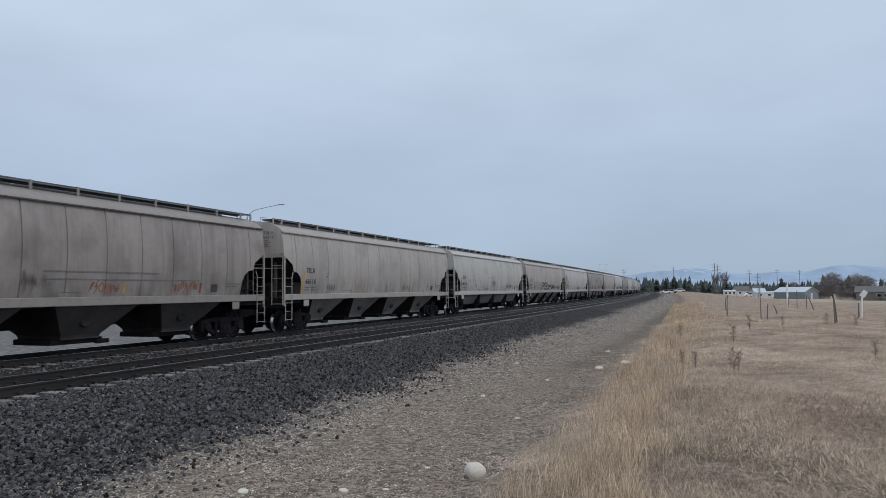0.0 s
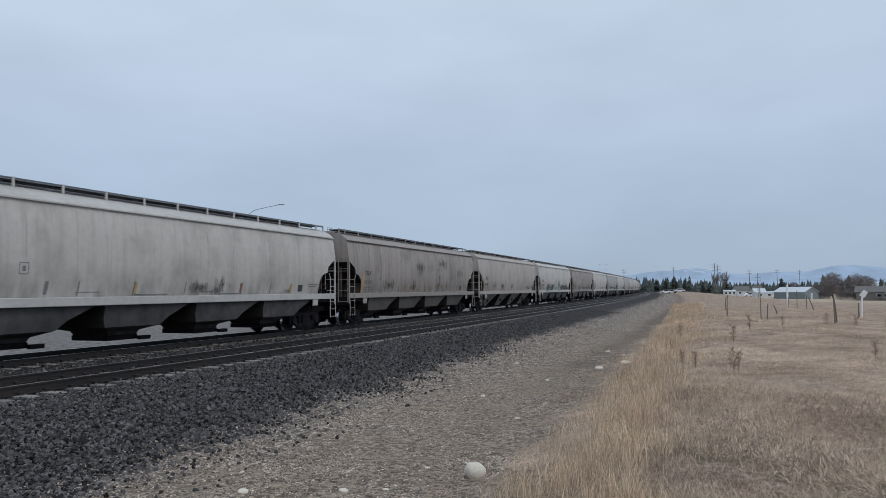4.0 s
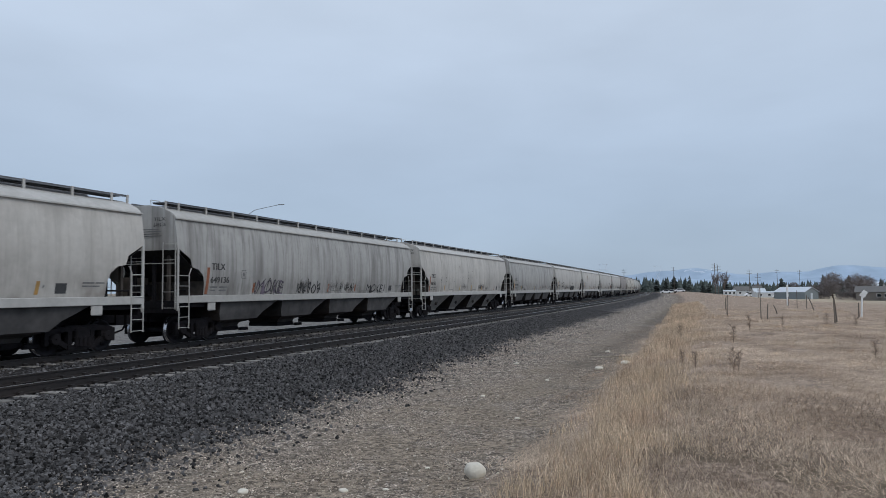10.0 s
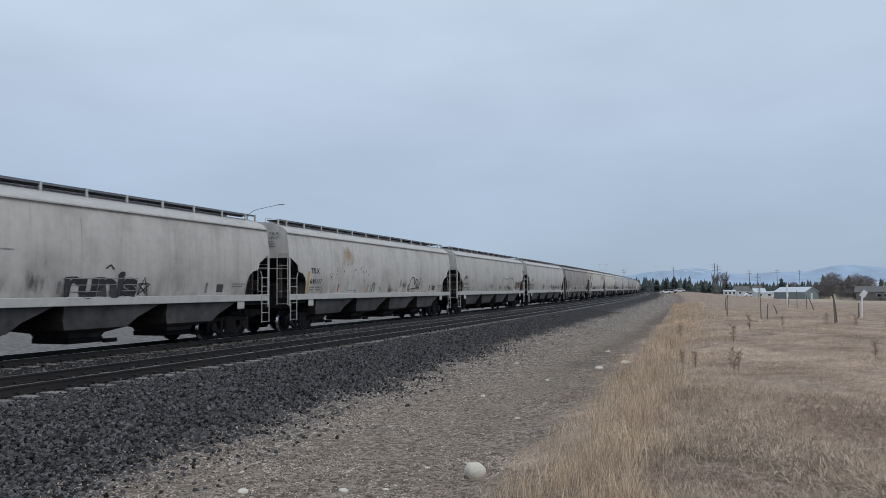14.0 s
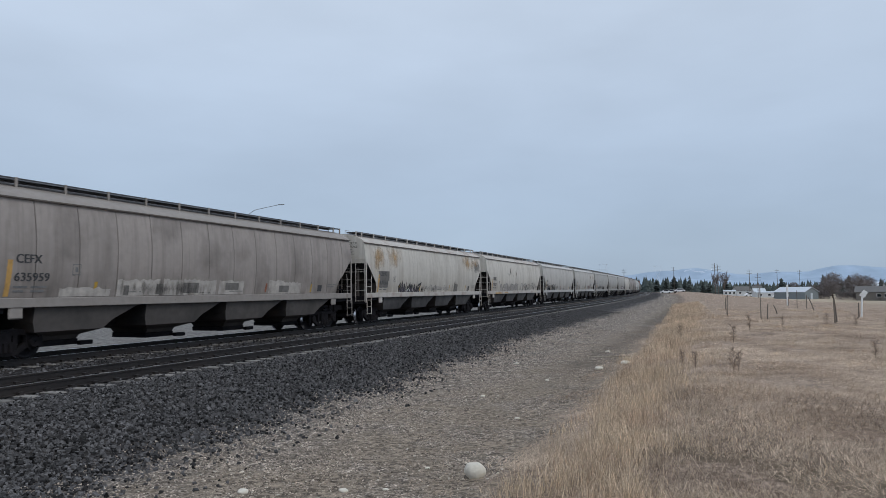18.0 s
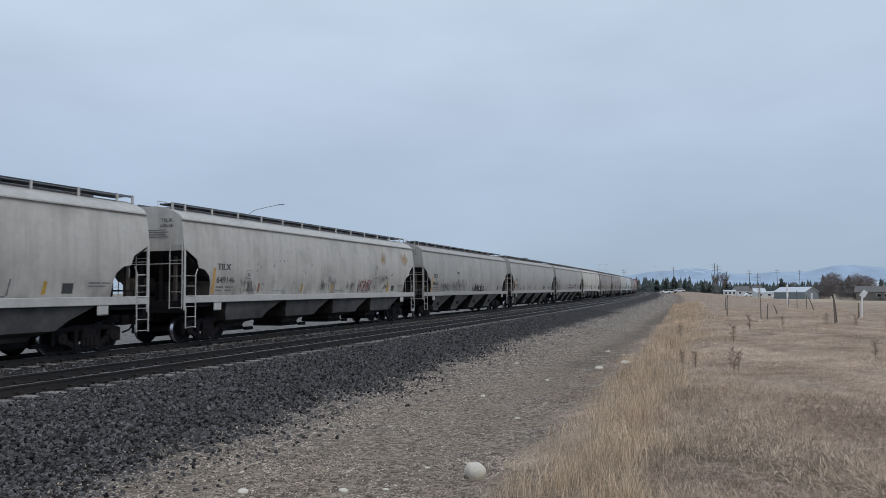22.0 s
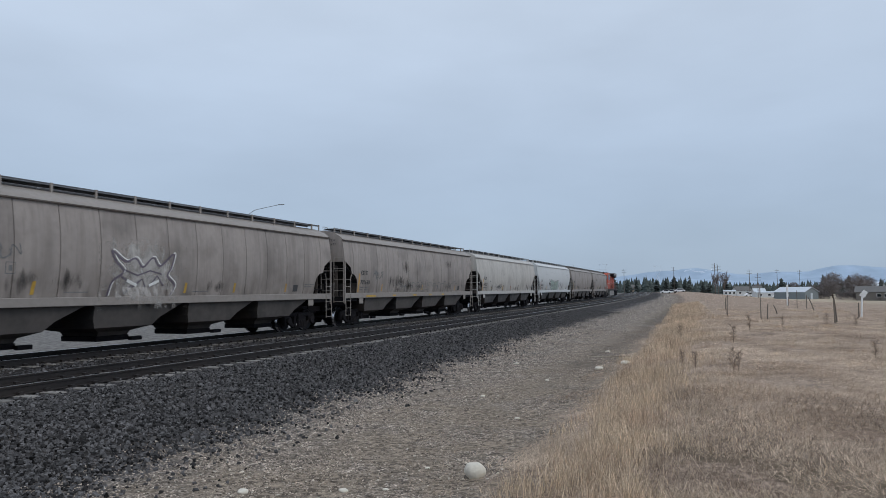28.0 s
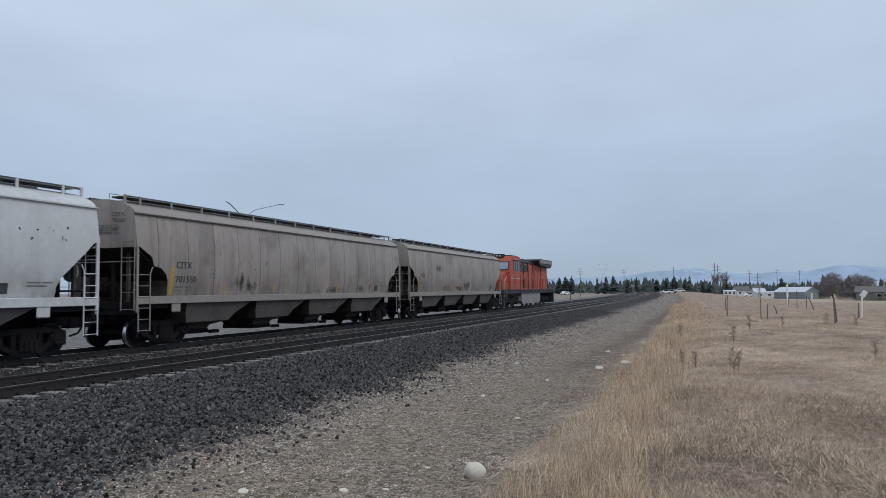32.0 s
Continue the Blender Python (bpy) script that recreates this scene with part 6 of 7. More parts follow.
def conifer(x, y, h, seed, broad=1.0):
    rnd = random.Random(seed)
    tree = tagged(new("conifer_tree"), "dark green conifer on the far side of the field", "tree", "conifers along the skyline")
    tree.matrix_basis = pose(x, y, ground_z(x, y) - 0.1)
    bm = bmesh.new()
    tube(bm, ((0, 0, 0), (0, 0, h * 0.5), (0.05, 0, h * 0.97)), [h * 0.022, h * 0.014, 0.02], 6)
    part("trunk", bm, BARK, tree)
    verts, faces = [], []
    tiers = 15
    lean, full = rnd.uniform(-0.25, 0.25), rnd.uniform(0.5, 0.95)
    for i in range(tiers):
        f = i / (tiers - 1)
        z, r = h * (0.1 + 0.87 * f), broad * h * (0.19 * (1 - f) ** full * rnd.uniform(0.75, 1.2) + 0.02)
        for k in range(11):
            if rnd.random() < 0.15:
                continue
            a = k * math.tau / 11 + rnd.uniform(-0.3, 0.3) + i
            rr = r * rnd.uniform(0.5, 1.25) * (1 + lean * math.cos(a))
            c, s, dz = math.cos(a), math.sin(a), h * 0.045 * rnd.uniform(0.3, 1.6)
            w = rr * rnd.uniform(0.25, 0.5)
            n = len(verts)
            verts += [(0, 0, z + dz), (c * rr, s * rr, z - dz * rnd.uniform(-0.4, 1.0)), (c * rr * 0.6 - s * w, s * rr * 0.6 + c * w, z - dz * 0.3), (c * rr * 0.6 + s * w, s * rr * 0.6 - c * w, z - dz * 0.3), (c * rr * 0.5, s * rr * 0.5, z - dz * 1.4)]
            faces += [(n, n + 2, n + 1), (n, n + 1, n + 3), (n + 4, n + 1, n + 2), (n + 4, n + 3, n + 1)]
    me = bpy.data.meshes.new("crown")
    me.from_pydata(verts, [], faces)
    me.materials.append(NEEDLES)
    crown = new("crown", me)
    crown.parent = tree
    return tree


CONIFERS = ((-76.4, 345.8, 9.3), (-70.7, 347.9, 8.9), (-64.0, 329.1, 8.7), (-61.3, 329.7, 9.0), (-50.4, 334.2, 8.1), (-46.5, 335.7, 8.8), (-42.2, 326.6, 8.8), (-39.8, 359.6, 7.8), (-36.3, 370.3, 8.2),
            (-21.6, 355.8, 7.7), (-17.3, 346.7, 8.0), (-13.0, 364.4, 7.2), (-10.2, 338.7, 7.7), (-1.8, 363.2, 6.7), (4.9, 344.4, 7.6), (8.9, 367.3, 6.6), (21.1, 361.2, 6.8), (31.0, 354.2, 6.1),
            (39.7, 314.7, 8.9), (44.0, 300.3, 6.9))
for i, (x, y, h) in enumerate(CONIFERS):
    conifer(x, y, h * 0.95, 500 + i, (1.1, 1.5, 1.8, 1.3)[i % 4])
for i, (x, y, h) in enumerate(((26.2, 331.0, 7.6), (45.6, 295.3, 8.0), (54.3, 288.0, 6.6), (49.8, 307.8, 6.0), (-29.1, 400, 7.2), (-5.4, 383.3, 6.2), (14.1, 374.6, 6.6), (36.7, 356.4, 6.5))):
    conifer(x, y, h, 560 + i, 1.7)


def bare_tree(x, y, h, seed, spread):
    """Trunk, limbs and a haze of fine twigs."""
    rnd = random.Random(seed)
    tree = tagged(new("bare_tree"), "leafless brown tree near the houses", "tree", "bare trees round the houses")
    tree.matrix_basis = pose(x, y, ground_z(x, y) - 0.1)
    bm, twigs = bmesh.new(), ([], [])
    tube(bm, ((0, 0, 0), (0.03 * h, 0, h * 0.35)), [h * 0.022, h * 0.014], 6)
    for k in range(9):
        a, b = k * 2.4 + rnd.uniform(-0.3, 0.3), rnd.uniform(0.25, 1.0)
        p0 = Vector((0.03 * h, 0, h * rnd.uniform(0.2, 0.36)))
        p1 = p0 + Vector((math.cos(a) * spread * h * 0.5 * b, math.sin(a) * spread * h * 0.5 * b, h * 0.3))
        p2 = p1 + Vector((math.cos(a) * spread * h * 0.3 * b, math.sin(a) * spread * h * 0.3 * b, h * rnd.uniform(0.12, 0.3)))
        tube(bm, (p0, p1, p2), [h * 0.010, h * 0.005, 0.01], 4)
        for j in range(260 if h < 10 else 60):
            q = p0.lerp(p1, 0.7).lerp(p2, rnd.random())
            if h < 10:
                v = Vector((rnd.gauss(0, 1), rnd.gauss(0, 1), rnd.gauss(0, 1))).normalized() * rnd.random() ** 0.4
                q = Vector((v.x * spread * h * 0.36, v.y * spread * h * 0.36, h * (0.5 + 0.36 * v.z)))
            d = Vector((rnd.gauss(0, 1), rnd.gauss(0, 1), rnd.gauss(0.5, 0.8))).normalized() * h * rnd.uniform(0.05, 0.16)
            s = d.cross(Vector((rnd.gauss(0, 1), rnd.gauss(0, 1), rnd.gauss(0, 1)))).normalized() * h * 0.0065
            n = len(twigs[0])
            twigs[0].extend([tuple(q - s), tuple(q + s), tuple(q + d)])
            twigs[1].append((n, n + 1, n + 2))
    part("trunk", bm, BARK, tree)
    me = bpy.data.meshes.new("crown")
    me.from_pydata(twigs[0], [], twigs[1])
    me.materials.append(TWIGS)
    c = new("crown", me)
    c.parent = tree
    return tree


for i, (x, y, h, s) in enumerate(((3.5, 322.4, 10.8, 0.35), (0.2, 331.9, 10.2, 0.3), (35.6, 262.0, 9.6, 1.0), (39.6, 244.7, 8.6, 1.1), (31.0, 268.6, 5.2, 1.1), (31.8, 258.2, 4.4, 1.3), (34.2, 366.1, 7.0, 0.9),
                                  (33.5, 256.0, 7.0, 1.2), (43.0, 250.0, 8.0, 1.1), (19.5, 382.0, 6.5, 0.9))):
    bare_tree(x, y, h, 700 + i, s)


def hedge(x, y, w, h, seed):
    rnd = random.Random(seed)
    vs, fs = [], []
    for _ in range(1500):
        p = Vector((rnd.uniform(-w, w), rnd.uniform(-1, 1), abs(rnd.gauss(0.5, 0.28)) * h))
        d = Vector((rnd.gauss(0, 1), rnd.gauss(0, 1), rnd.gauss(0.6, 0.6))).normalized() * 0.7
        s = Vector((rnd.gauss(0, 1), rnd.gauss(0, 1), rnd.gauss(0, 0.4))).normalized() * 0.05
        n = len(vs)
        vs += [tuple(p - s), tuple(p + s), tuple(p + d)]
        fs.append((n, n + 1, n + 2))
    me = bpy.data.meshes.new("shrub")
    me.from_pydata(vs, [], fs)
    me.materials.append(TWIGS)
    ob = tagged(new("shrub", me), "dense leafless brown shrub by the houses", "shrub", "shrubs by the houses")
    ob.matrix_basis = pose(x, y, ground_z(x, y))


hedge(34.6, 226, 3.0, 2.4, 1)
hedge(30.5, 246, 2.2, 2.2, 2)
hedge(37.6, 224, 2.2, 2.0, 3)


def far_woods():
    """The unbroken belt of small far conifers behind everything."""
    rnd = random.Random(77)
    vs, fs = [], []
    for _ in range(900):
        b = rnd.uniform(-0.24, 0.30)
        d = rnd.uniform(390, 620)
        x, y = math.sin(b) * d, math.cos(b) * d
        z0, h = ground_z(x, y), rnd.uniform(4.0, 9.0) * (1.0 if b < 0.0 else 0.85)
        r = h * rnd.uniform(0.26, 0.5)
        for i in range(5):
            f = i / 5
            za, zb, ra = z0 + h * f * 0.9, z0 + h * (f * 0.9 + 0.34), r * (1 - f) * rnd.uniform(0.8, 1.2)
            n = len(vs)
            for k in range(6):
                a = k * math.tau / 6 + rnd.uniform(0, 0.6)
                vs.append((x + math.cos(a) * ra * rnd.uniform(0.7, 1.2), y + math.sin(a) * ra, za + rnd.uniform(-0.1, 0.3)))
            vs.append((x, y, min(zb, z0 + h)))
            fs += [(n + k, n + (k + 1) % 6, n + 6) for k in range(6)]
    me = bpy.data.meshes.new("far_woods")
    me.from_pydata(vs, [], fs)
    me.materials.append(NEEDLES)
    tagged(new("far_woods", me), "belt of dark conifers along the skyline", "woods", kind="stuff")


far_woods()


def hills():
    """Two ridges far behind the town, blue haze put into their colour."""
    for name, dist, scale, seed, mat in (("backdrop_hills", 4300.0, 1.0, 2.0, HAZY_HILL), ("backdrop_near_hills", 3500.0, 0.42, 9.0, HAZY_HILL)):
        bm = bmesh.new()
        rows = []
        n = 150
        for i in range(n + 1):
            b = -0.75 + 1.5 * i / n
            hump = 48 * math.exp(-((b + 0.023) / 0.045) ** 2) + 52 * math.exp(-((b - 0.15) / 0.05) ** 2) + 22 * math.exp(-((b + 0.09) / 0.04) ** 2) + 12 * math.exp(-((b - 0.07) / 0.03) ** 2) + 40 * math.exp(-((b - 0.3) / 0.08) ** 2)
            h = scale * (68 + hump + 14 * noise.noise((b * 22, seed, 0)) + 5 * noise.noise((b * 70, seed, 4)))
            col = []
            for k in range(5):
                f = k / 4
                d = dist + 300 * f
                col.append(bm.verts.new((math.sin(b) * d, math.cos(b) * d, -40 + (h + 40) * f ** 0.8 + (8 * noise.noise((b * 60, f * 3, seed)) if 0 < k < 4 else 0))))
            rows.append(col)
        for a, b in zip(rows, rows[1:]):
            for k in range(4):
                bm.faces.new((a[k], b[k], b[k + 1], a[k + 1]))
        tagged(finish(bm, name, mat, smooth=True), "distant mountain ridge, blue haze in its colour", "mountain", kind="structure")
    bm = bmesh.new()
    for i in range(16):
        b = -0.036 + 0.0022 * i + 0.001 * math.sin(i * 5)
        d = 4520.0
        x, y, z = math.sin(b) * d, math.cos(b) * d, 100 + 7 * math.sin(i * 0.5) + 4 * math.sin(i * 2.7)
        q = [bm.verts.new(v) for v in ((x - 5, y - 12, z - 1.5), (x + 4, y - 12, z - 1), (x + 7, y - 6, z + 2), (x - 1, y - 6, z + 2.5))]
        bm.faces.new(q)
    tagged(finish(bm, "backdrop_snow", SNOW), "patches of snow on the ridge", "snow", kind="structure")


hills()


def utility_pole(x, y, h, seed, arms=2):
    rnd = random.Random(seed)
    p = tagged(new("utility_pole"), "wooden utility pole with crossarms", "utility pole", "utility poles along the skyline")
    p.matrix_basis = pose(x, y, ground_z(x, y) - 0.2, 0, rnd.uniform(-0.6, 0.6), rnd.uniform(-25, 25))
    bm = bmesh.new()
    tube(bm, ((0, 0, 0), (0, 0, h)), [0.13, 0.08], 8)
    part("shaft", bm, POLE_WOOD, p)
    for k in range(arms):
        z = h - 0.5 - 0.9 * k
        arm = part("crossarm", bbox(-0.9, 0.9, -0.05, 0.05, z - 0.035, z + 0.035), POLE_WOOD, p)
        for dx in (-0.9, -0.5, 0.5, 0.9):
            bm = bmesh.new()
            lathe(bm, ((0.01, 0), (0.035, 0.02), (0.035, 0.13), (0.01, 0.15)), 6, Matrix.Translation((dx, 0, z + 0.06)) @ Matrix.Rotation(math.pi / 2, 4, "X"))
            part("insulator", bm, GALV, arm)
    return p


for i, (x, y, h) in enumerate(((-45.4, 261.1, 10.2), (-35.2, 307.8, 10.5), (-14.7, 294.2, 10.7), (0.3, 246.3, 10.0), (1.2, 252.0, 9.6), (12.0, 282.8, 10.2), (13.6, 262.0, 8.4), (24.7, 330.4, 11.4), (35.7, 356.0, 11.4))):
    utility_pole(x, y, h, 40 + i, 2 if i % 3 else 3)


def pylon(x, y, h):
    p = tagged(new("transmission_tower"), "steel lattice transmission tower far off", "pylon", "lattice towers")
    p.matrix_basis = pose(x, y, ground_z(x, y))
    legs = [[Vector((sx * 3.2, sy * 3.2, 0)), Vector((sx * 1.0, sy * 1.0, h * 0.62)), Vector((sx * 3.6, sy * 0.6, h * 0.78)), Vector((sx * 4.2, sy * 0.6, h))] for sx in (-1, 1) for sy in (-1, 1)]
    for leg in legs:
        bm = bmesh.new()
        tube(bm, leg, 0.11, 4)
        part("leg", bm, HAZY_STEEL, p)
    for f in (0.15, 0.3, 0.45, 0.6):
        bm = bmesh.new()
        r0, r1 = 3.2 - 2.2 * f / 0.62, 3.2 - 2.2 * (f - 0.15) / 0.62
        for sy in (-1, 1):
            tube(bm, ((-r1, sy * r1, h * (f - 0.15)), (r0, sy * r0, h * f)), 0.06, 4)
            tube(bm, ((r1, sy * r1, h * (f - 0.15)), (-r0, sy * r0, h * f)), 0.06, 4)
        part("bracing", bm, HAZY_STEEL, p)
    for z, w in ((0.8, 6.5), (0.99, 6.0)):
        part("crossarm", bbox(-w, w, -0.5, 0.5, h * z - 0.12, h * z + 0.12), HAZY_STEEL, p)


pylon(-130.1, 914.2, 33)
pylon(-73.1, 1042.8, 35)


def gable_house(name, x, y, rz, w, d, h, rise, wall, roof, label, category, windows=2, eave=0.3):
    """Walls, a pitched roof, windows with frames, a door."""
    b = tagged(new(name), label, category)
    b.matrix_basis = pose(x, y, ground_z(x, y) - 0.15, 0, 0, rz)
    bm = bmesh.new()
    box(bm, -w / 2, w / 2, -d / 2, d / 2, 0, h)
    for sx in (-1, 1):
        f = bm.faces.new([bm.verts.new(v) for v in ((sx * w / 2, -d / 2, h), (sx * w / 2, d / 2, h), (sx * w / 2, 0, h + rise))])
    part("wall", bm, wall, b)
    for sy in (-1, 1):
        bm = bmesh.new()
        e = [(-w / 2 - eave, sy * (d / 2 + eave), h - rise * eave / (d / 2)), (w / 2 + eave, sy * (d / 2 + eave), h - rise * eave / (d / 2)), (w / 2 + eave, 0, h + rise), (-w / 2 - eave, 0, h + rise)]
        lo, hi = [bm.verts.new(v) for v in e], [bm.verts.new((v[0], v[1], v[2] + 0.12)) for v in e]
        bm.faces.new(hi)
        bm.faces.new(lo[::-1])
        for k in range(4):
            bm.faces.new((lo[k], lo[(k + 1) % 4], hi[(k + 1) % 4], hi[k]))
        bmesh.ops.recalc_face_normals(bm, faces=bm.faces)
        part("roof", bm, roof, b)
    for i in range(windows):
        cx = -w / 2 + w * (i + 0.5) / windows
        win = part("window", bbox(cx - 0.55, cx + 0.55, -d / 2 - 0.05, -d / 2 + 0.02, h * 0.42, h * 0.82), SIGN_WHITE, b)
        part("pane", bbox(cx - 0.45, cx + 0.45, -d / 2 - 0.06, -d / 2 - 0.04, h * 0.46, h * 0.78), PANE, win)
    part("door", bbox(w / 2 - 0.005, w / 2 + 0.03, -0.5, 0.5, 0, 2.05), roof, b)
    return b


shed = gable_house("metal_shed", 23.4, 245.0, -38, 10.0, 7.0, 2.4, 1.4, SHED_WALL, SHED_ROOF, "blue-grey metal shed with a pale low-pitched roof", "shed", 0, 0.25)
for k in range(7):
    part("siding_rib", bbox(-4.8 + k * 1.6 - 0.04, -4.8 + k * 1.6 + 0.04, -3.55, -3.49, 0.05, 2.3), SHED_WALL, shed)
gable_house("white_house", 10.5, 325.1, 20, 6.0, 5.0, 2.6, 1.6, HOUSE_WHITE, ROOFING, "small white house among the trees", "house")
gable_house("white_house", 19.8, 375.1, -10, 5.0, 5.0, 3.0, 1.6, HOUSE_WHITE, ROOFING, "white house behind the trees", "house")
gable_house("garden_shed", 15.6, 296.1, 15, 4.0, 3.0, 2.2, 1.2, HOUSE_WHITE, SHED_ROOF, "small white garden shed", "shed", 1)
gable_house("white_house", 52.0, 297.8, -30, 9.0, 7.0, 3.4, 2.0, HOUSE_WHITE, SHED_ROOF, "white house with a pale roof", "house", 3)
gable_house("brown_house", 39.2, 220.0, -12, 7.0, 7.0, 2.4, 1.4, HOUSE_BROWN, ROOFING, "low brown house with a dark shingle roof", "house", 2)
gable_house("brown_house", 46.0, 212.0, -75, 9.0, 9.0, 2.5, 1.9, HOUSE_BROWN, ROOFING, "brown bungalow with a dark gable", "house", 2)
gable_house("tan_house", -41.0, 412.7, 10, 5.0, 4.5, 2.6, 1.4, HOUSE_TAN, ROOFING, "tan house beyond the line", "house", 3)
for x, y, w in ((5.7, 318.2, 4.6), (18.0, 281.0, 8.5), (24.5, 283.0, 5.0)):
    gable_house("trailer_home", x, y, 8, w, 2.6, 2.0, 0.35, HOUSE_WHITE, SHED_ROOF, "long low white trailer home", "trailer", 3, 0.1)


def parked_car(x, y, rz, paint_mat, label):
    v = tagged(new("parked_car"), label, "car", "cars parked beyond the field")
    v.matrix_basis = pose(x, y, ground_z(x, y), 0, 0, rz)
    part("body", prism(((-2.2, 0.35), (-2.25, 0.8), (-1.4, 0.95), (-0.8, 1.5), (1.0, 1.5), (1.6, 1.0), (2.2, 0.9), (2.2, 0.35)), -0.88, 0.88), paint_mat, v)
    part("side_glass", prism(((-1.15, 1.0), (-0.7, 1.42), (0.92, 1.42), (1.35, 1.02)), -0.89, 0.89), PANE, v)
    for wx in (-1.4, 1.4):
        for wy in (-0.85, 0.85):
            bm = bmesh.new()
            lathe(bm, ((0.02, -0.1), (0.32, -0.1), (0.34, 0.0), (0.32, 0.1), (0.02, 0.1)), 14, Matrix.Translation((wx, wy, 0.34)))
            part("wheel", bm, TYRE, v)


for x, y, rz in ((-19.1, 313.9, 10), (-16.6, 316.8, -15), (-13.6, 315.3, 5), (12.6, 303.0, 20), (21.0, 276.0, 0), (-58.4, 299.1, 60)):
    parked_car(x, y, rz, CAR_WHITE, "white car parked beyond the field")


# a dark marker post past the far track, and the street lamp behind the train
bm = bmesh.new()
tube(bm, ((0, 0, 0), (0, 0, 1.9)), 0.07, 8)
post = tagged(finish(bm, "marker_post", POLE_WOOD), "dark wooden marker post beside the far track", "post")
post.matrix_basis = pose(-26.5, 141.0, ground_z(-26.5, 141.0) - 0.1)


def street_lamp():
    lamp = tagged(new("street_lamp"), "tall grey street lamp with a long curved arm", "street lamp")
    z0 = ground_z(-36.1, 50.2) - 0.05
    lamp.matrix_basis = pose(-36.1, 50.2, z0, 0, 0, math.degrees(math.atan2(0.96, 2.67)))
    bm = bmesh.new()
    tube(bm, ((-0.25, 0, 0), (-0.25, 0, 7.9 - z0)), [0.11, 0.06], 8)
    part("pole", bm, GALV, lamp)
    bm = bmesh.new()
    tube(bm, [(-0.25, 0, 7.9 - z0), (-0.05, 0, 8.22 - z0), (0.35, 0, 8.5 - z0), (0.9, 0, 8.63 - z0), (2.4, 0, 8.94 - z0)], 0.027, 6)
    part("arm", bm, GALV, lamp)
    part("head", bbox(2.35, 2.85, -0.1, 0.1, 8.91 - z0, 8.98 - z0, 0.02), GALV, lamp)


street_lamp()


def fence_post(x, y, top, lean=0.0, r=0.06, mat=FENCE_WOOD, label="weathered wooden fence post in the dry grass"):
    rnd = random.Random(int(x * 100 + y))
    z0 = ground_z(x, y)
    bm = bmesh.new()
    tube(bm, ((0, 0, -0.2), (lean * 0.5, 0.01, (top - z0) * 0.55), (lean, 0, top - z0)), [r, r * 0.95, r * 0.8], 7)
    p = tagged(finish(bm, "fence_post", mat), label, "fence post", "posts of the field fence")
    p.matrix_basis = pose(x, y, z0)
    return p


for x, y, top, lean in ((2.26, 41.5, 1.64, -0.02), (2.51, 40.8, 0.8, 0.05), (3.67, 49.5, 0.55, -0.25), (6.2, 64.4, 1.4, 0.0), (6.85, 64.4, 1.0, 0.05), (6.57, 56.7, 0.95, -0.4),
                        (5.15, 37.4, 1.0, -0.03), (5.42, 38.7, 1.2, -0.12), (7.14, 43.6, 0.8, 0.0), (0.75, 59.4, 0.9, 0.02), (6.22, 72.2, 0.8, 0.03), (0.65, 45.4, 1.25, 0.04)):
    fence_post(x, y, top, lean, 0.025 if top > 1.3 else 0.035)
fence_post(6.38, 74.5, 1.9, 0.0, 0.09, SIGN_WHITE, "pale thick post at the field's edge")


def diamond_sign():
    s = tagged(new("diamond_sign"), "faded white diamond sign on a leaning white post", "sign")
    s.matrix_basis = pose(7.38, 44.4, ground_z(7.38, 44.4), 0, 0, -8)
    bm = bmesh.new()
    tube(bm, ((0, 0.03, -0.2), (0.07, 0.03, 1.1)), 0.045, 8)
    part("post", bm, SIGN_WHITE, s)
    m = Matrix.Translation((0.15, 0, 1.27)) @ Matrix.Rotation(radians(38), 4, "Y")
    bm = bmesh.new()
    box(bm, -0.13, 0.13, -0.012, 0.012, -0.19, 0.19, m)
    part("plate", bm, SIGN_WHITE, s)


diamond_sign()

# ------------------------------------------------------------ stones, grass and weeds in the foreground
STONE_PALE = paint("pale_boulder", (0.68, 0.635, 0.545), 0.85, 0, 14, 0.16, stain=0.3, stain_col=(0.33, 0.29, 0.22), stain_scale=9, bump=0.4, bump_scale=30)
STONE_BALLAST = paint("dark_crushed_ballast", (0.078, 0.0755, 0.0765), 0.95, 0, 30, 0.3, by_island=0.9, spec=0.12)
STONE_GRAVEL = paint("mixed_brown_gravel", (0.33, 0.278, 0.233), 0.95, 0, 40, 0.25, by_island=0.75, spec=0.12)
STONE_PEBBLE = paint("pale_pebble", (0.5, 0.45, 0.385), 0.9, 0, 20, 0.2, by_island=0.4, spec=0.15)
STRAW = paint("dry_straw_blades", (0.59, 0.462, 0.335), 0.85, 0, 1.6, 0.28, stain=0.75, stain_col=(0.38, 0.25, 0.18), stain_scale=0.7, by_island=0.55, spec=0.2)
STRAW_DULL = paint("flattened_dull_straw", (0.56, 0.44, 0.335), 0.9, 0, 0.8, 0.25, stain=0.7, stain_col=(0.25, 0.18, 0.135), stain_scale=0.55, by_island=0.42, spec=0.2)
WEED = paint("dead_brown_weed", (0.24, 0.18, 0.14), 0.9, 0, 3, 0.25, by_island=0.5)


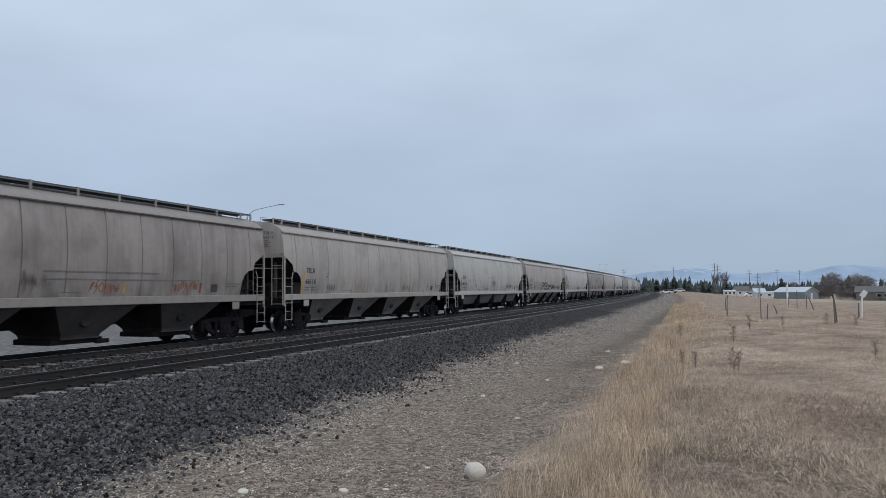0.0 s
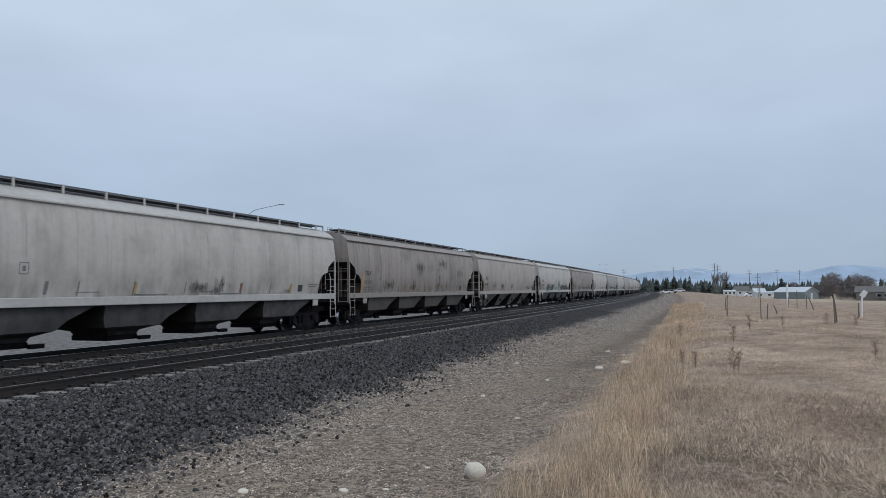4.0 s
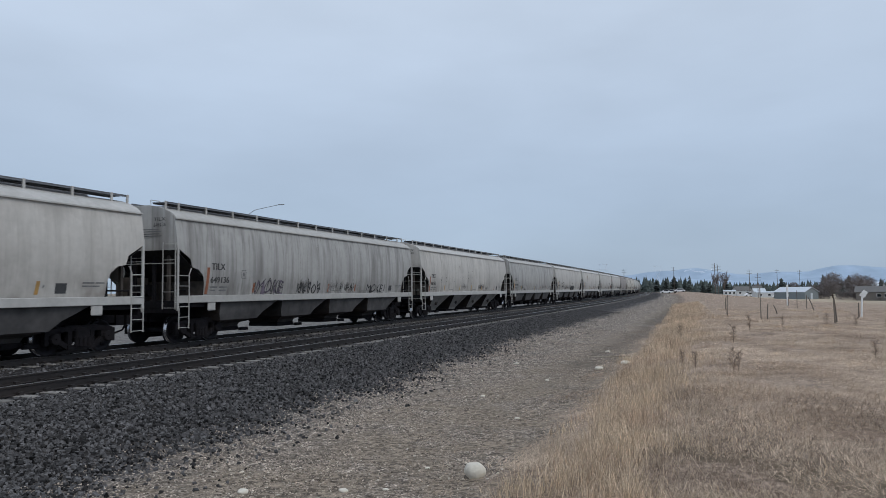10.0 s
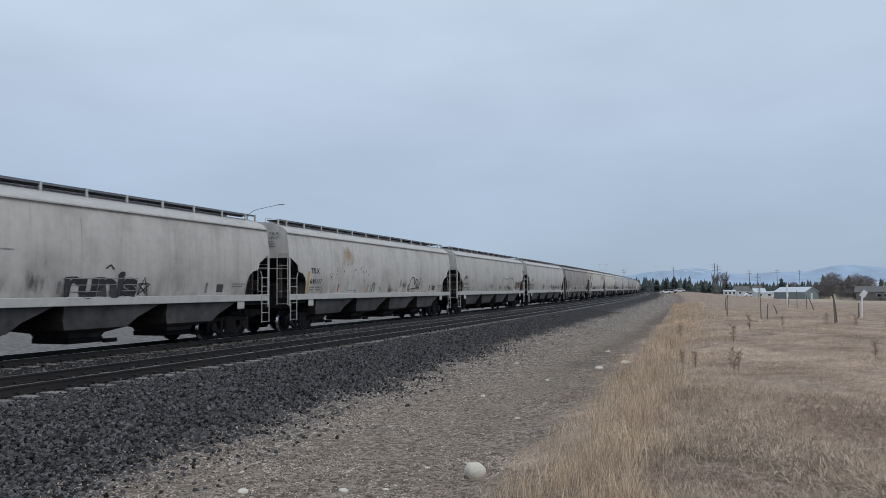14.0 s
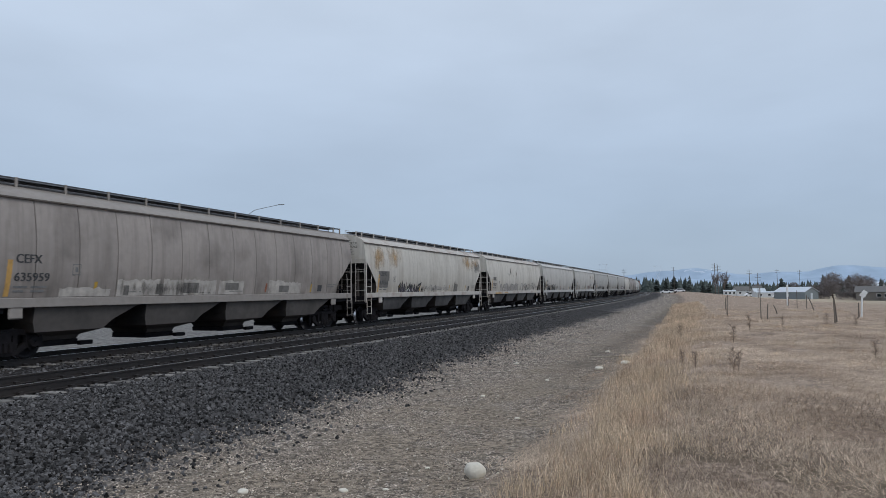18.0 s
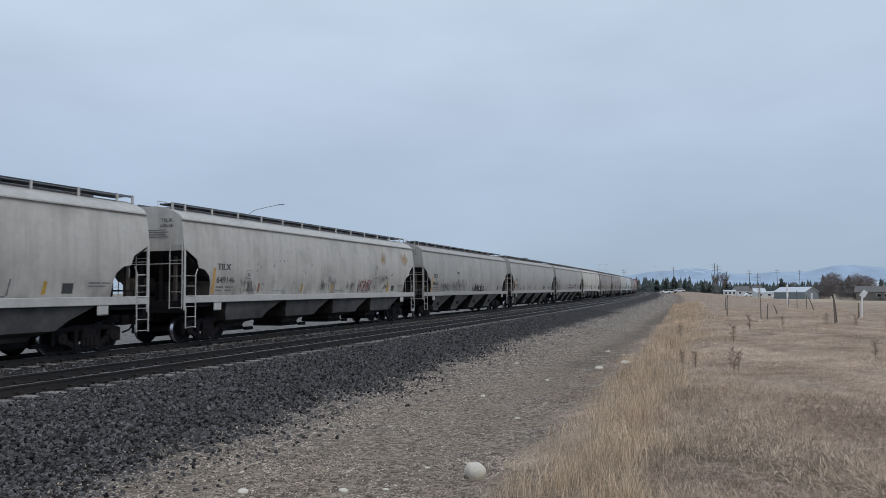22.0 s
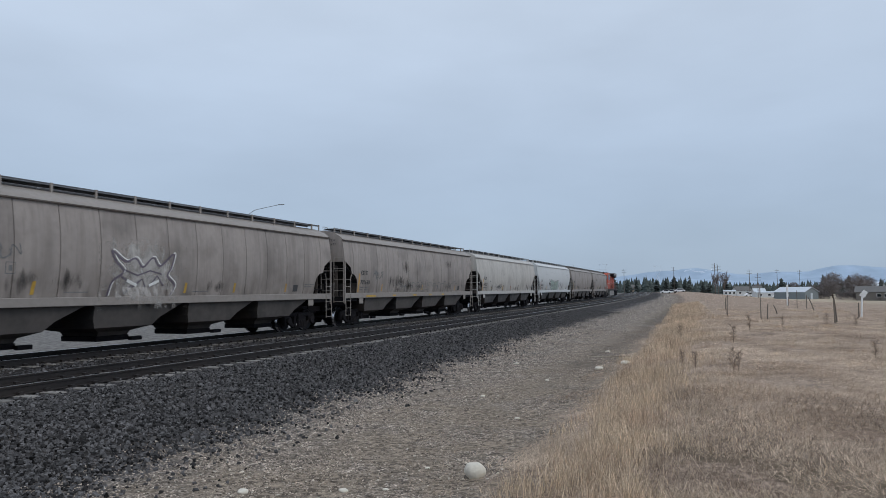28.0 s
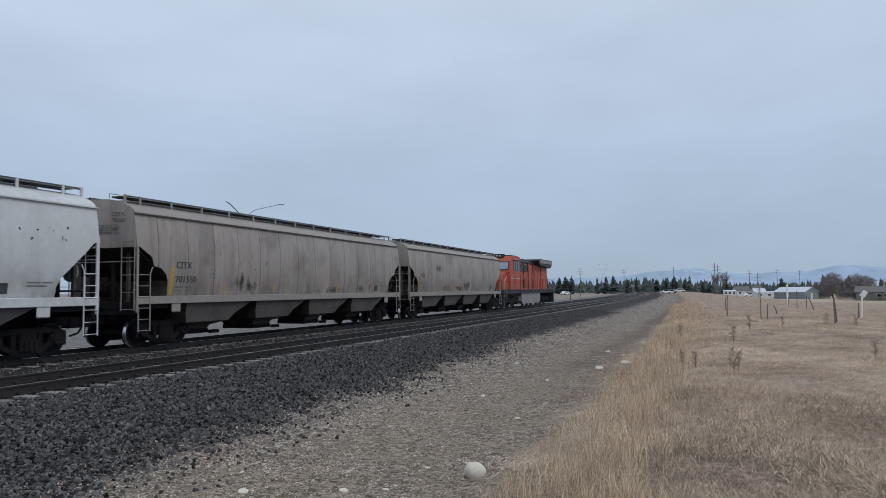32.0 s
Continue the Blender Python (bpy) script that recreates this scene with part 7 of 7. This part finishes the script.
def boulder(x, y, sx, sy, sz, seed, mat=STONE_PALE, name="boulder", label="rounded pale boulder on the dirt", sink=0.25):
    bm = bmesh.new()
    bmesh.ops.create_icosphere(bm, subdivisions=3, radius=1.0)
    for v in bm.verts:
        v.co *= 1 + 0.16 * noise.noise(v.co * 1.3 + Vector((seed, 0, 0))) + 0.05 * noise.noise(v.co * 4 + Vector((seed, 3, 0)))
        v.co = Vector((v.co.x * sx, v.co.y * sy, min(v.co.z, 0.62 + 0.18 * v.co.z) * sz))
    ob = tagged(finish(bm, name, mat, smooth=True), label, "stone", "loose pale stones")
    ob.matrix_basis = pose(x, y, ground_z(x, y) + sz * (1 - 2 * sink), 0, 0, seed * 40)
    return ob


boulder(-2.66, 8.05, 0.12, 0.11, 0.115, 4.4, sink=0.16)
for i, (x, y, s) in enumerate(((-5.0, 6.85, 0.075), (-3.95, 7.25, 0.06), (-3.5, 7.4, 0.035), (-4.05, 6.85, 0.05), (-2.4, 20.8, 0.17), (-3.0, 19.9, 0.13), (-3.4, 8.4, 0.035), (-3.2, 12.0, 0.05), (-4.6, 14.5, 0.06),
                               (-3.9, 17.5, 0.06), (-5.6, 21.0, 0.08), (-3.6, 26.0, 0.09))):
    boulder(x, y, s, s * 0.8, s * 0.45, 3 + i, label="small flat pale stone on the dirt")
bm = bmesh.new()
tube(bm, ((-0.75, 0, 0.03), (0.1, 0.06, 0.06), (0.55, 0.0, 0.05), (0.9, -0.06, 0.02)), [0.012, 0.018, 0.015, 0.008], 6)
stick = tagged(finish(bm, "stick", paint("bleached_wood", (0.4, 0.345, 0.28), 0.9, 0, 14, 0.2)), "bleached bent stick lying on the dirt", "stick")
stick.matrix_basis = pose(-3.0, 23.4, ground_z(-3.0, 23.4), 0, 0, 8)

CHIP = np.array([(-1, -1, -0.7), (1, -0.8, -0.8), (0.9, 1, -0.7), (-0.8, 0.9, -0.8), (-0.8, -0.7, 0.7), (0.7, -0.9, 0.8), (1.0, 0.7, 0.6), (-0.7, 1.0, 0.8)])
CHIP_FACES = ((3, 2, 1, 0), (4, 5, 6, 7), (0, 1, 5, 4), (1, 2, 6, 5), (2, 3, 7, 6), (3, 0, 4, 7))


PEBBLE = np.array([(1, 0, 0), (-1, 0.1, 0), (0, 1, 0.1), (0.1, -1, 0), (0, 0.1, 0.8), (0, 0, -0.8)])
PEBBLE_FACES = ((0, 2, 4), (2, 1, 4), (1, 3, 4), (3, 0, 4), (2, 0, 5), (1, 2, 5), (3, 1, 5), (0, 3, 5))


def scatter_stones(name, label, n, u_range, s_range, size, mat, seed, keep=None, s_power=1.6, shape=CHIP, shape_faces=CHIP_FACES, proud=0.4):
    """Loose stones strewn over a stretch of the ground, nearest thickest."""
    rnd = np.random.RandomState(seed)
    c = len(shape)
    verts, faces = np.empty((n * c, 3)), []
    k = 0
    while k < n:
        s = s_range[0] + (s_range[1] - s_range[0]) * rnd.rand() ** s_power
        u = u_range[0] + (u_range[1] - u_range[0]) * rnd.rand()
        if keep and not keep(u, s, rnd):
            continue
        x, y, _ = along(s, u)
        r = size * (0.5 + 0.6 * rnd.rand() + 0.7 * rnd.rand() ** 4)
        tip = 3.1 if c == 8 else 0.45
        q = np.array(Euler((rnd.uniform(-tip, tip), rnd.uniform(-tip, tip), rnd.uniform(-3.1, 3.1))).to_matrix())
        pts = (shape + rnd.uniform(-0.3, 0.3, (c, 3))) * r * np.array((1, 0.85, 0.65))
        verts[k * c:k * c + c] = pts @ q.T + (x, y, land(u, s) + r * proud)
        faces += [tuple(k * c + i for i in f) for f in shape_faces]
        k += 1
    me = bpy.data.meshes.new(name)
    me.from_pydata(verts.tolist(), [], faces)
    me.materials.append(mat)
    tagged(new(name, me), label, "gravel", kind="stuff")


def toe_of_ballast(s):
    return 10.75 - min(1.2, max(-0.2, 0.04 * (s - 6))) + 0.55 * noise.noise((s * 0.3, 2.2, 0)) + 0.4 * noise.noise((s * 1.1, 5.2, 0))


def ballast_edge(u, s, rnd):
    e = toe_of_ballast(s) + 0.5 * noise.noise((u * 2.2, s * 2.2, 1.0))
    return rnd.rand() < (1.0 if u < e - 0.5 else 0.78 if u < e else 0.35 * math.exp(-(u - e) / 0.35) + 0.004)


def gravel_spot(u, s, rnd):
    e = toe_of_ballast(s) - 0.3
    thick = 0.55 + 1.0 * noise.noise((u * 0.9, s * 0.7, 6.0)) + 0.5 * noise.noise((u * 3.1, s * 2.6, 2.0))
    return u > e - 0.5 * rnd.rand() and rnd.rand() < thick * (1.0 if u < 13.2 else 0.6)


scatter_stones("ballast_stones", "dark crushed ballast stones of the track shoulder", 62000, (6.15, 12.2), (2.5, 66.0), 0.0235, STONE_BALLAST, 11, ballast_edge, 1.85)
scatter_stones("track_ballast", "dark ballast stones between the rails and ties", 9000, (-1.6, 6.1), (4.0, 60.0), 0.030, STONE_BALLAST, 14, None, 1.3)
scatter_stones("gravel_stones", "mixed brown and grey gravel beside the ballast", 66000, (9.4, 15.2), (3.5, 40.0), 0.0125, STONE_GRAVEL, 12, gravel_spot, 1.7, PEBBLE, PEBBLE_FACES, 0.3)
scatter_stones("pale_pebbles", "pale pebbles strewn over the gravel", 2600, (9.0, 15.2), (4.0, 45.0), 0.019, STONE_PEBBLE, 15, gravel_spot, 1.5, PEBBLE, PEBBLE_FACES, 0.3)


def grass(name, label, n, place, height, mat, seed, lean=0.5, width=0.006):
    """Dry blades, each a bent tapered strip."""
    rnd = np.random.RandomState(seed)
    verts, faces = [], []
    k = 0
    while k < n:
        spot = place(rnd)
        if spot is None:
            continue
        u, s, hh = spot
        x, y, _ = along(s, u)
        z = land(u, s) - 0.02
        h = height * hh * (0.5 + 0.8 * rnd.rand())
        a, b, l = rnd.rand() * 6.283, rnd.rand() * 6.283, lean * (0.2 + rnd.rand() ** 1.5)
        w = width * (0.6 + 0.8 * rnd.rand()) * (1 + s * 0.03)
        dx, dy, wx, wy = math.cos(a) * l * h, math.sin(a) * l * h, math.cos(b) * w, math.sin(b) * w
        m = len(verts)
        verts += [(x - wx, y - wy, z), (x + wx, y + wy, z), (x + dx * 0.35 + wx * 0.7, y + dy * 0.35 + wy * 0.7, z + h * 0.6), (x + dx * 0.35 - wx * 0.7, y + dy * 0.35 - wy * 0.7, z + h * 0.6), (x + dx, y + dy, z + h * max(0.25, 1 - 0.4 * l))]
        faces += [(m, m + 1, m + 2, m + 3), (m + 3, m + 2, m + 4)]
        k += 1
    me = bpy.data.meshes.new(name)
    me.from_pydata(verts, [], faces)
    me.materials.append(mat)
    tagged(new(name, me), label, "grass", kind="stuff")


def tall_spot(rnd):
    s = 4.2 + 95 * rnd.rand() ** 1.9
    u = 15.2 + 3.4 * rnd.rand() - min(1.8, max(0.0, (s - 10) * 0.022))
    e = 15.55 + 0.9 * noise.noise((s * 0.45, 1.0, 0)) + 0.5 * noise.noise((s * 1.3, 6.0, 0)) - min(1.8, max(0.0, (s - 10) * 0.022))
    if u < e:
        return None
    ridge = math.exp(-((u - e - 0.75 - 0.005 * s) / (0.75 + 0.01 * s)) ** 2)
    clump = 0.5 + 0.9 * noise.noise((u * 1.3, s * 0.9, 4.0)) + 0.5 * noise.noise((u * 4, s * 3, 1.0))
    if rnd.rand() > 0.05 + 0.95 * ridge * max(0.04, clump):
        return None
    return u, s, (0.35 + 0.6 * ridge) * (0.65 + 0.5 * max(0.0, clump))


def field_spot(rnd):
    s = 3.0 + 60 * rnd.rand() ** 1.7
    u = 15.9 + (3.0 + s * 0.28) * rnd.rand()
    clump = 0.55 + 0.9 * noise.noise((u * 0.7, s * 0.5, 9.0)) + 0.5 * noise.noise((u * 2.6, s * 2.2, 2.0))
    if rnd.rand() > max(0.02, (clump - 0.45) * 1.6):
        return None
    return u, s, 0.3 + 0.7 * max(0, clump)


def dirt_spot(rnd):
    s = 4.0 + 40 * rnd.rand() ** 2.3
    u = 12.9 + 3.0 * rnd.rand()
    if rnd.rand() > 0.06 + 0.94 * ((u - 12.9) / 3.0) ** 1.6:
        return None
    return u, s, 0.6


def far_spot(rnd):
    s = 30 + 170 * rnd.rand() ** 1.4
    u = 16.2 + (8 + s * 0.16) * rnd.rand()
    if rnd.rand() > max(0.1, 0.5 + 0.9 * noise.noise((u * 0.4, s * 0.14, 5.0))):
        return None
    return u, s, 0.8 + 0.4 * rnd.rand()


CLUMPS = np.random.RandomState(77)
CLUMP_AT = [(16.8 + 14 * CLUMPS.rand(), 8 + 50 * CLUMPS.rand() ** 1.2, 0.15 + 0.4 * CLUMPS.rand(), 0.5 + 0.7 * CLUMPS.rand()) for _ in range(170)]


def clump_spot(rnd):
    u, s, r, hh = CLUMP_AT[rnd.randint(len(CLUMP_AT))]
    return u + rnd.normal(0, r), s + rnd.normal(0, r * 1.6), hh


def thatch():
    """Last year's straw, beaten flat into a mat over the near field."""
    rnd = np.random.RandomState(31)
    n = 340000
    s = 3.2 + 42 * rnd.rand(n) ** 1.6
    u = 14.5 + (3.8 + s * 0.34) * rnd.rand(n)
    bare = np.array([noise.noise((a * 0.5, b * 0.5, 8.0)) + 0.5 * noise.noise((a * 1.7, b * 1.7, 3.0)) for a, b in zip(s, u)])
    stay = bare - 0.5 * np.clip((15.6 - u) / 1.1, 0, 1) - 0.3 * np.clip((10.5 - s) / 3, 0, 1) > rnd.uniform(-0.45, 0.3, n)
    s, u = s[stay], u[stay]
    n = len(s)
    place = np.array([(*along(a, b)[:2], land(b, a)) for a, b in zip(s, u)])
    swirl = np.array([noise.noise((a * 0.35, b * 0.35, 2.0)) for a, b in zip(s, u)]) * 4.0 + rnd.normal(0, 0.75, n)
    length, width = 0.05 + 0.24 * rnd.rand(n) ** 2, (0.0013 + 0.0016 * rnd.rand(n)) * (1 + s * 0.035)
    rise = np.abs(rnd.normal(0.0, 0.018, n)) + 0.003
    d = np.stack([np.cos(swirl), np.sin(swirl)], 1)
    side = np.stack([-d[:, 1], d[:, 0]], 1)
    a, b = place.copy(), place.copy()
    a[:, :2] -= d * length[:, None] / 2
    b[:, :2] += d * length[:, None] / 2
    a[:, 2] += 0.004
    b[:, 2] += rise
    mid = (a + b) / 2
    mid[:, 2] += rise * 0.6 + 0.004
    off = np.concatenate([side * width[:, None], np.zeros((n, 1))], 1)
    verts = np.stack([a - off, a + off, mid + off, mid - off, b], 1).reshape(-1, 3)
    faces = [f for k in range(0, n * 5, 5) for f in ((k, k + 1, k + 2, k + 3), (k + 3, k + 2, k + 4))]
    me = bpy.data.meshes.new("thatch")
    me.from_pydata(verts.tolist(), [], faces)
    me.materials.append(STRAW_DULL)
    tagged(new("flattened_straw", me), "mat of flattened dry straw on the field", "grass", kind="stuff")


thatch()
def tangle_spot(rnd):
    s = 4.6 + 7.5 * rnd.rand() ** 1.3
    u = 16.3 + (1.6 + 0.3 * s) * rnd.rand()
    if noise.noise((u * 0.8, s * 0.8, 12.0)) + 0.4 * noise.noise((u * 2.7, s * 2.7, 2.0)) < rnd.uniform(-0.5, 0.25):
        return None
    return u, s, 0.5 + 0.8 * rnd.rand()


grass("dark_tangle", "tangle of dead brown stalks over the near field", 17000, tangle_spot, 0.13, WEED, 27, 2.2, 0.0017)
grass("straw_tangle", "loose pale straw over the dead stalks", 14000, tangle_spot, 0.12, STRAW_DULL, 28, 2.6, 0.0017)
grass("tall_grass", "tall dry straw-coloured grass along the ditch", 54000, tall_spot, 0.38, STRAW, 21, 0.9, 0.0018)
grass("field_grass", "matted dull dry grass of the field", 40000, field_spot, 0.12, STRAW_DULL, 22, 2.4, 0.0018)
grass("field_tufts", "loose tufts of pale dry grass standing in the field", 15000, clump_spot, 0.19, STRAW, 25, 1.7, 0.002)
grass("sparse_grass", "sparse dry blades over the dirt", 26000, dirt_spot, 0.1, STRAW_DULL, 23, 2.4, 0.0018)
grass("far_grass", "dry grass tufts across the far field", 9000, far_spot, 0.11, STRAW_DULL, 24, 2.0, 0.004)


def weed(x, y, h, seed, spread=0.5):
    """A dead branching weed stalk."""
    rnd = random.Random(seed)
    bm = bmesh.new()
    tube(bm, ((0, 0, -0.05), (0.02, 0, h * 0.5), (0, 0.01, h)), [0.008, 0.006, 0.003], 4)
    for k in range(40):
        z = h * rnd.uniform(0.12, 0.92)
        a, l = rnd.uniform(0, 6.28), h * spread * rnd.uniform(0.2, 0.6)
        p = Vector((math.cos(a) * l, math.sin(a) * l, z + l * 0.8))
        tube(bm, ((0, 0, z), p), [0.0035, 0.0015], 3)
        for j in range(3):
            b = rnd.uniform(0, 6.28)
            tube(bm, (Vector((0, 0, z)).lerp(p, 0.5 + 0.2 * j), p + Vector((math.cos(b), math.sin(b), 0.6)) * l * 0.4), [0.0028, 0.0014], 3)
    ob = tagged(finish(bm, "dead_weed", WEED), "dead brown branching weed in the dry grass", "weed", "weeds in the grass")
    ob.matrix_basis = pose(x, y, ground_z(x, y))


for i, (x, y, h) in enumerate(((0.32, 16.0, 0.62), (0.42, 16.2, 0.5), (-0.75, 17.5, 0.5), (-0.45, 17.0, 0.45), (0.5, 24.0, 0.7), (3.4, 19.0, 0.5), (1.2, 30.0, 0.8), (3.7, 14.0, 0.35), (-1.2, 27.0, 0.7), (4.9, 25.0, 0.5),
                               (2.6, 33.0, 0.7), (6.0, 31.0, 0.6), (4.3, 33.5, 0.8), (5.6, 35.0, 0.7))):
    weed(x, y, h * 0.75, 900 + i, 0.42)


def motions():
    """The train rolls by; its wheels turn as far as it goes."""
    times = [0.5 * i for i in range(65)]
    for index, car in CARS.items():
        walk(car, [(t, on_line(lead(t) + at_start(index))) for t in times])
    walk(LOCO, [(t, on_line(lead(t) + LOCO_AT)) for t in times])
    roll([w for w in LOCO.children_recursive if w.name.startswith("engine_wheelset")], LOCO_WHEEL_R)
    roll([w for car in CARS.values() for w in car.children_recursive if w.name.startswith("wheelset")], AXLE_Z)


def roll(sets, radius):
    """Turn wheelsets of one size; they all share one set of keys."""
    rows = []
    for k in range(32 * FPS + 1):
        t = k / FPS
        rows.append((t, Matrix.Rotation((lead(t) - lead(0)) / radius, 4, "Y")))
    walk(sets[0], rows)
    first = sets[0].animation_data
    for w in sets[1:]:
        w.rotation_mode = "QUATERNION"
        keys = w.animation_data_create()
        keys.action = first.action
        keys.action_slot = first.action_slot


motions()
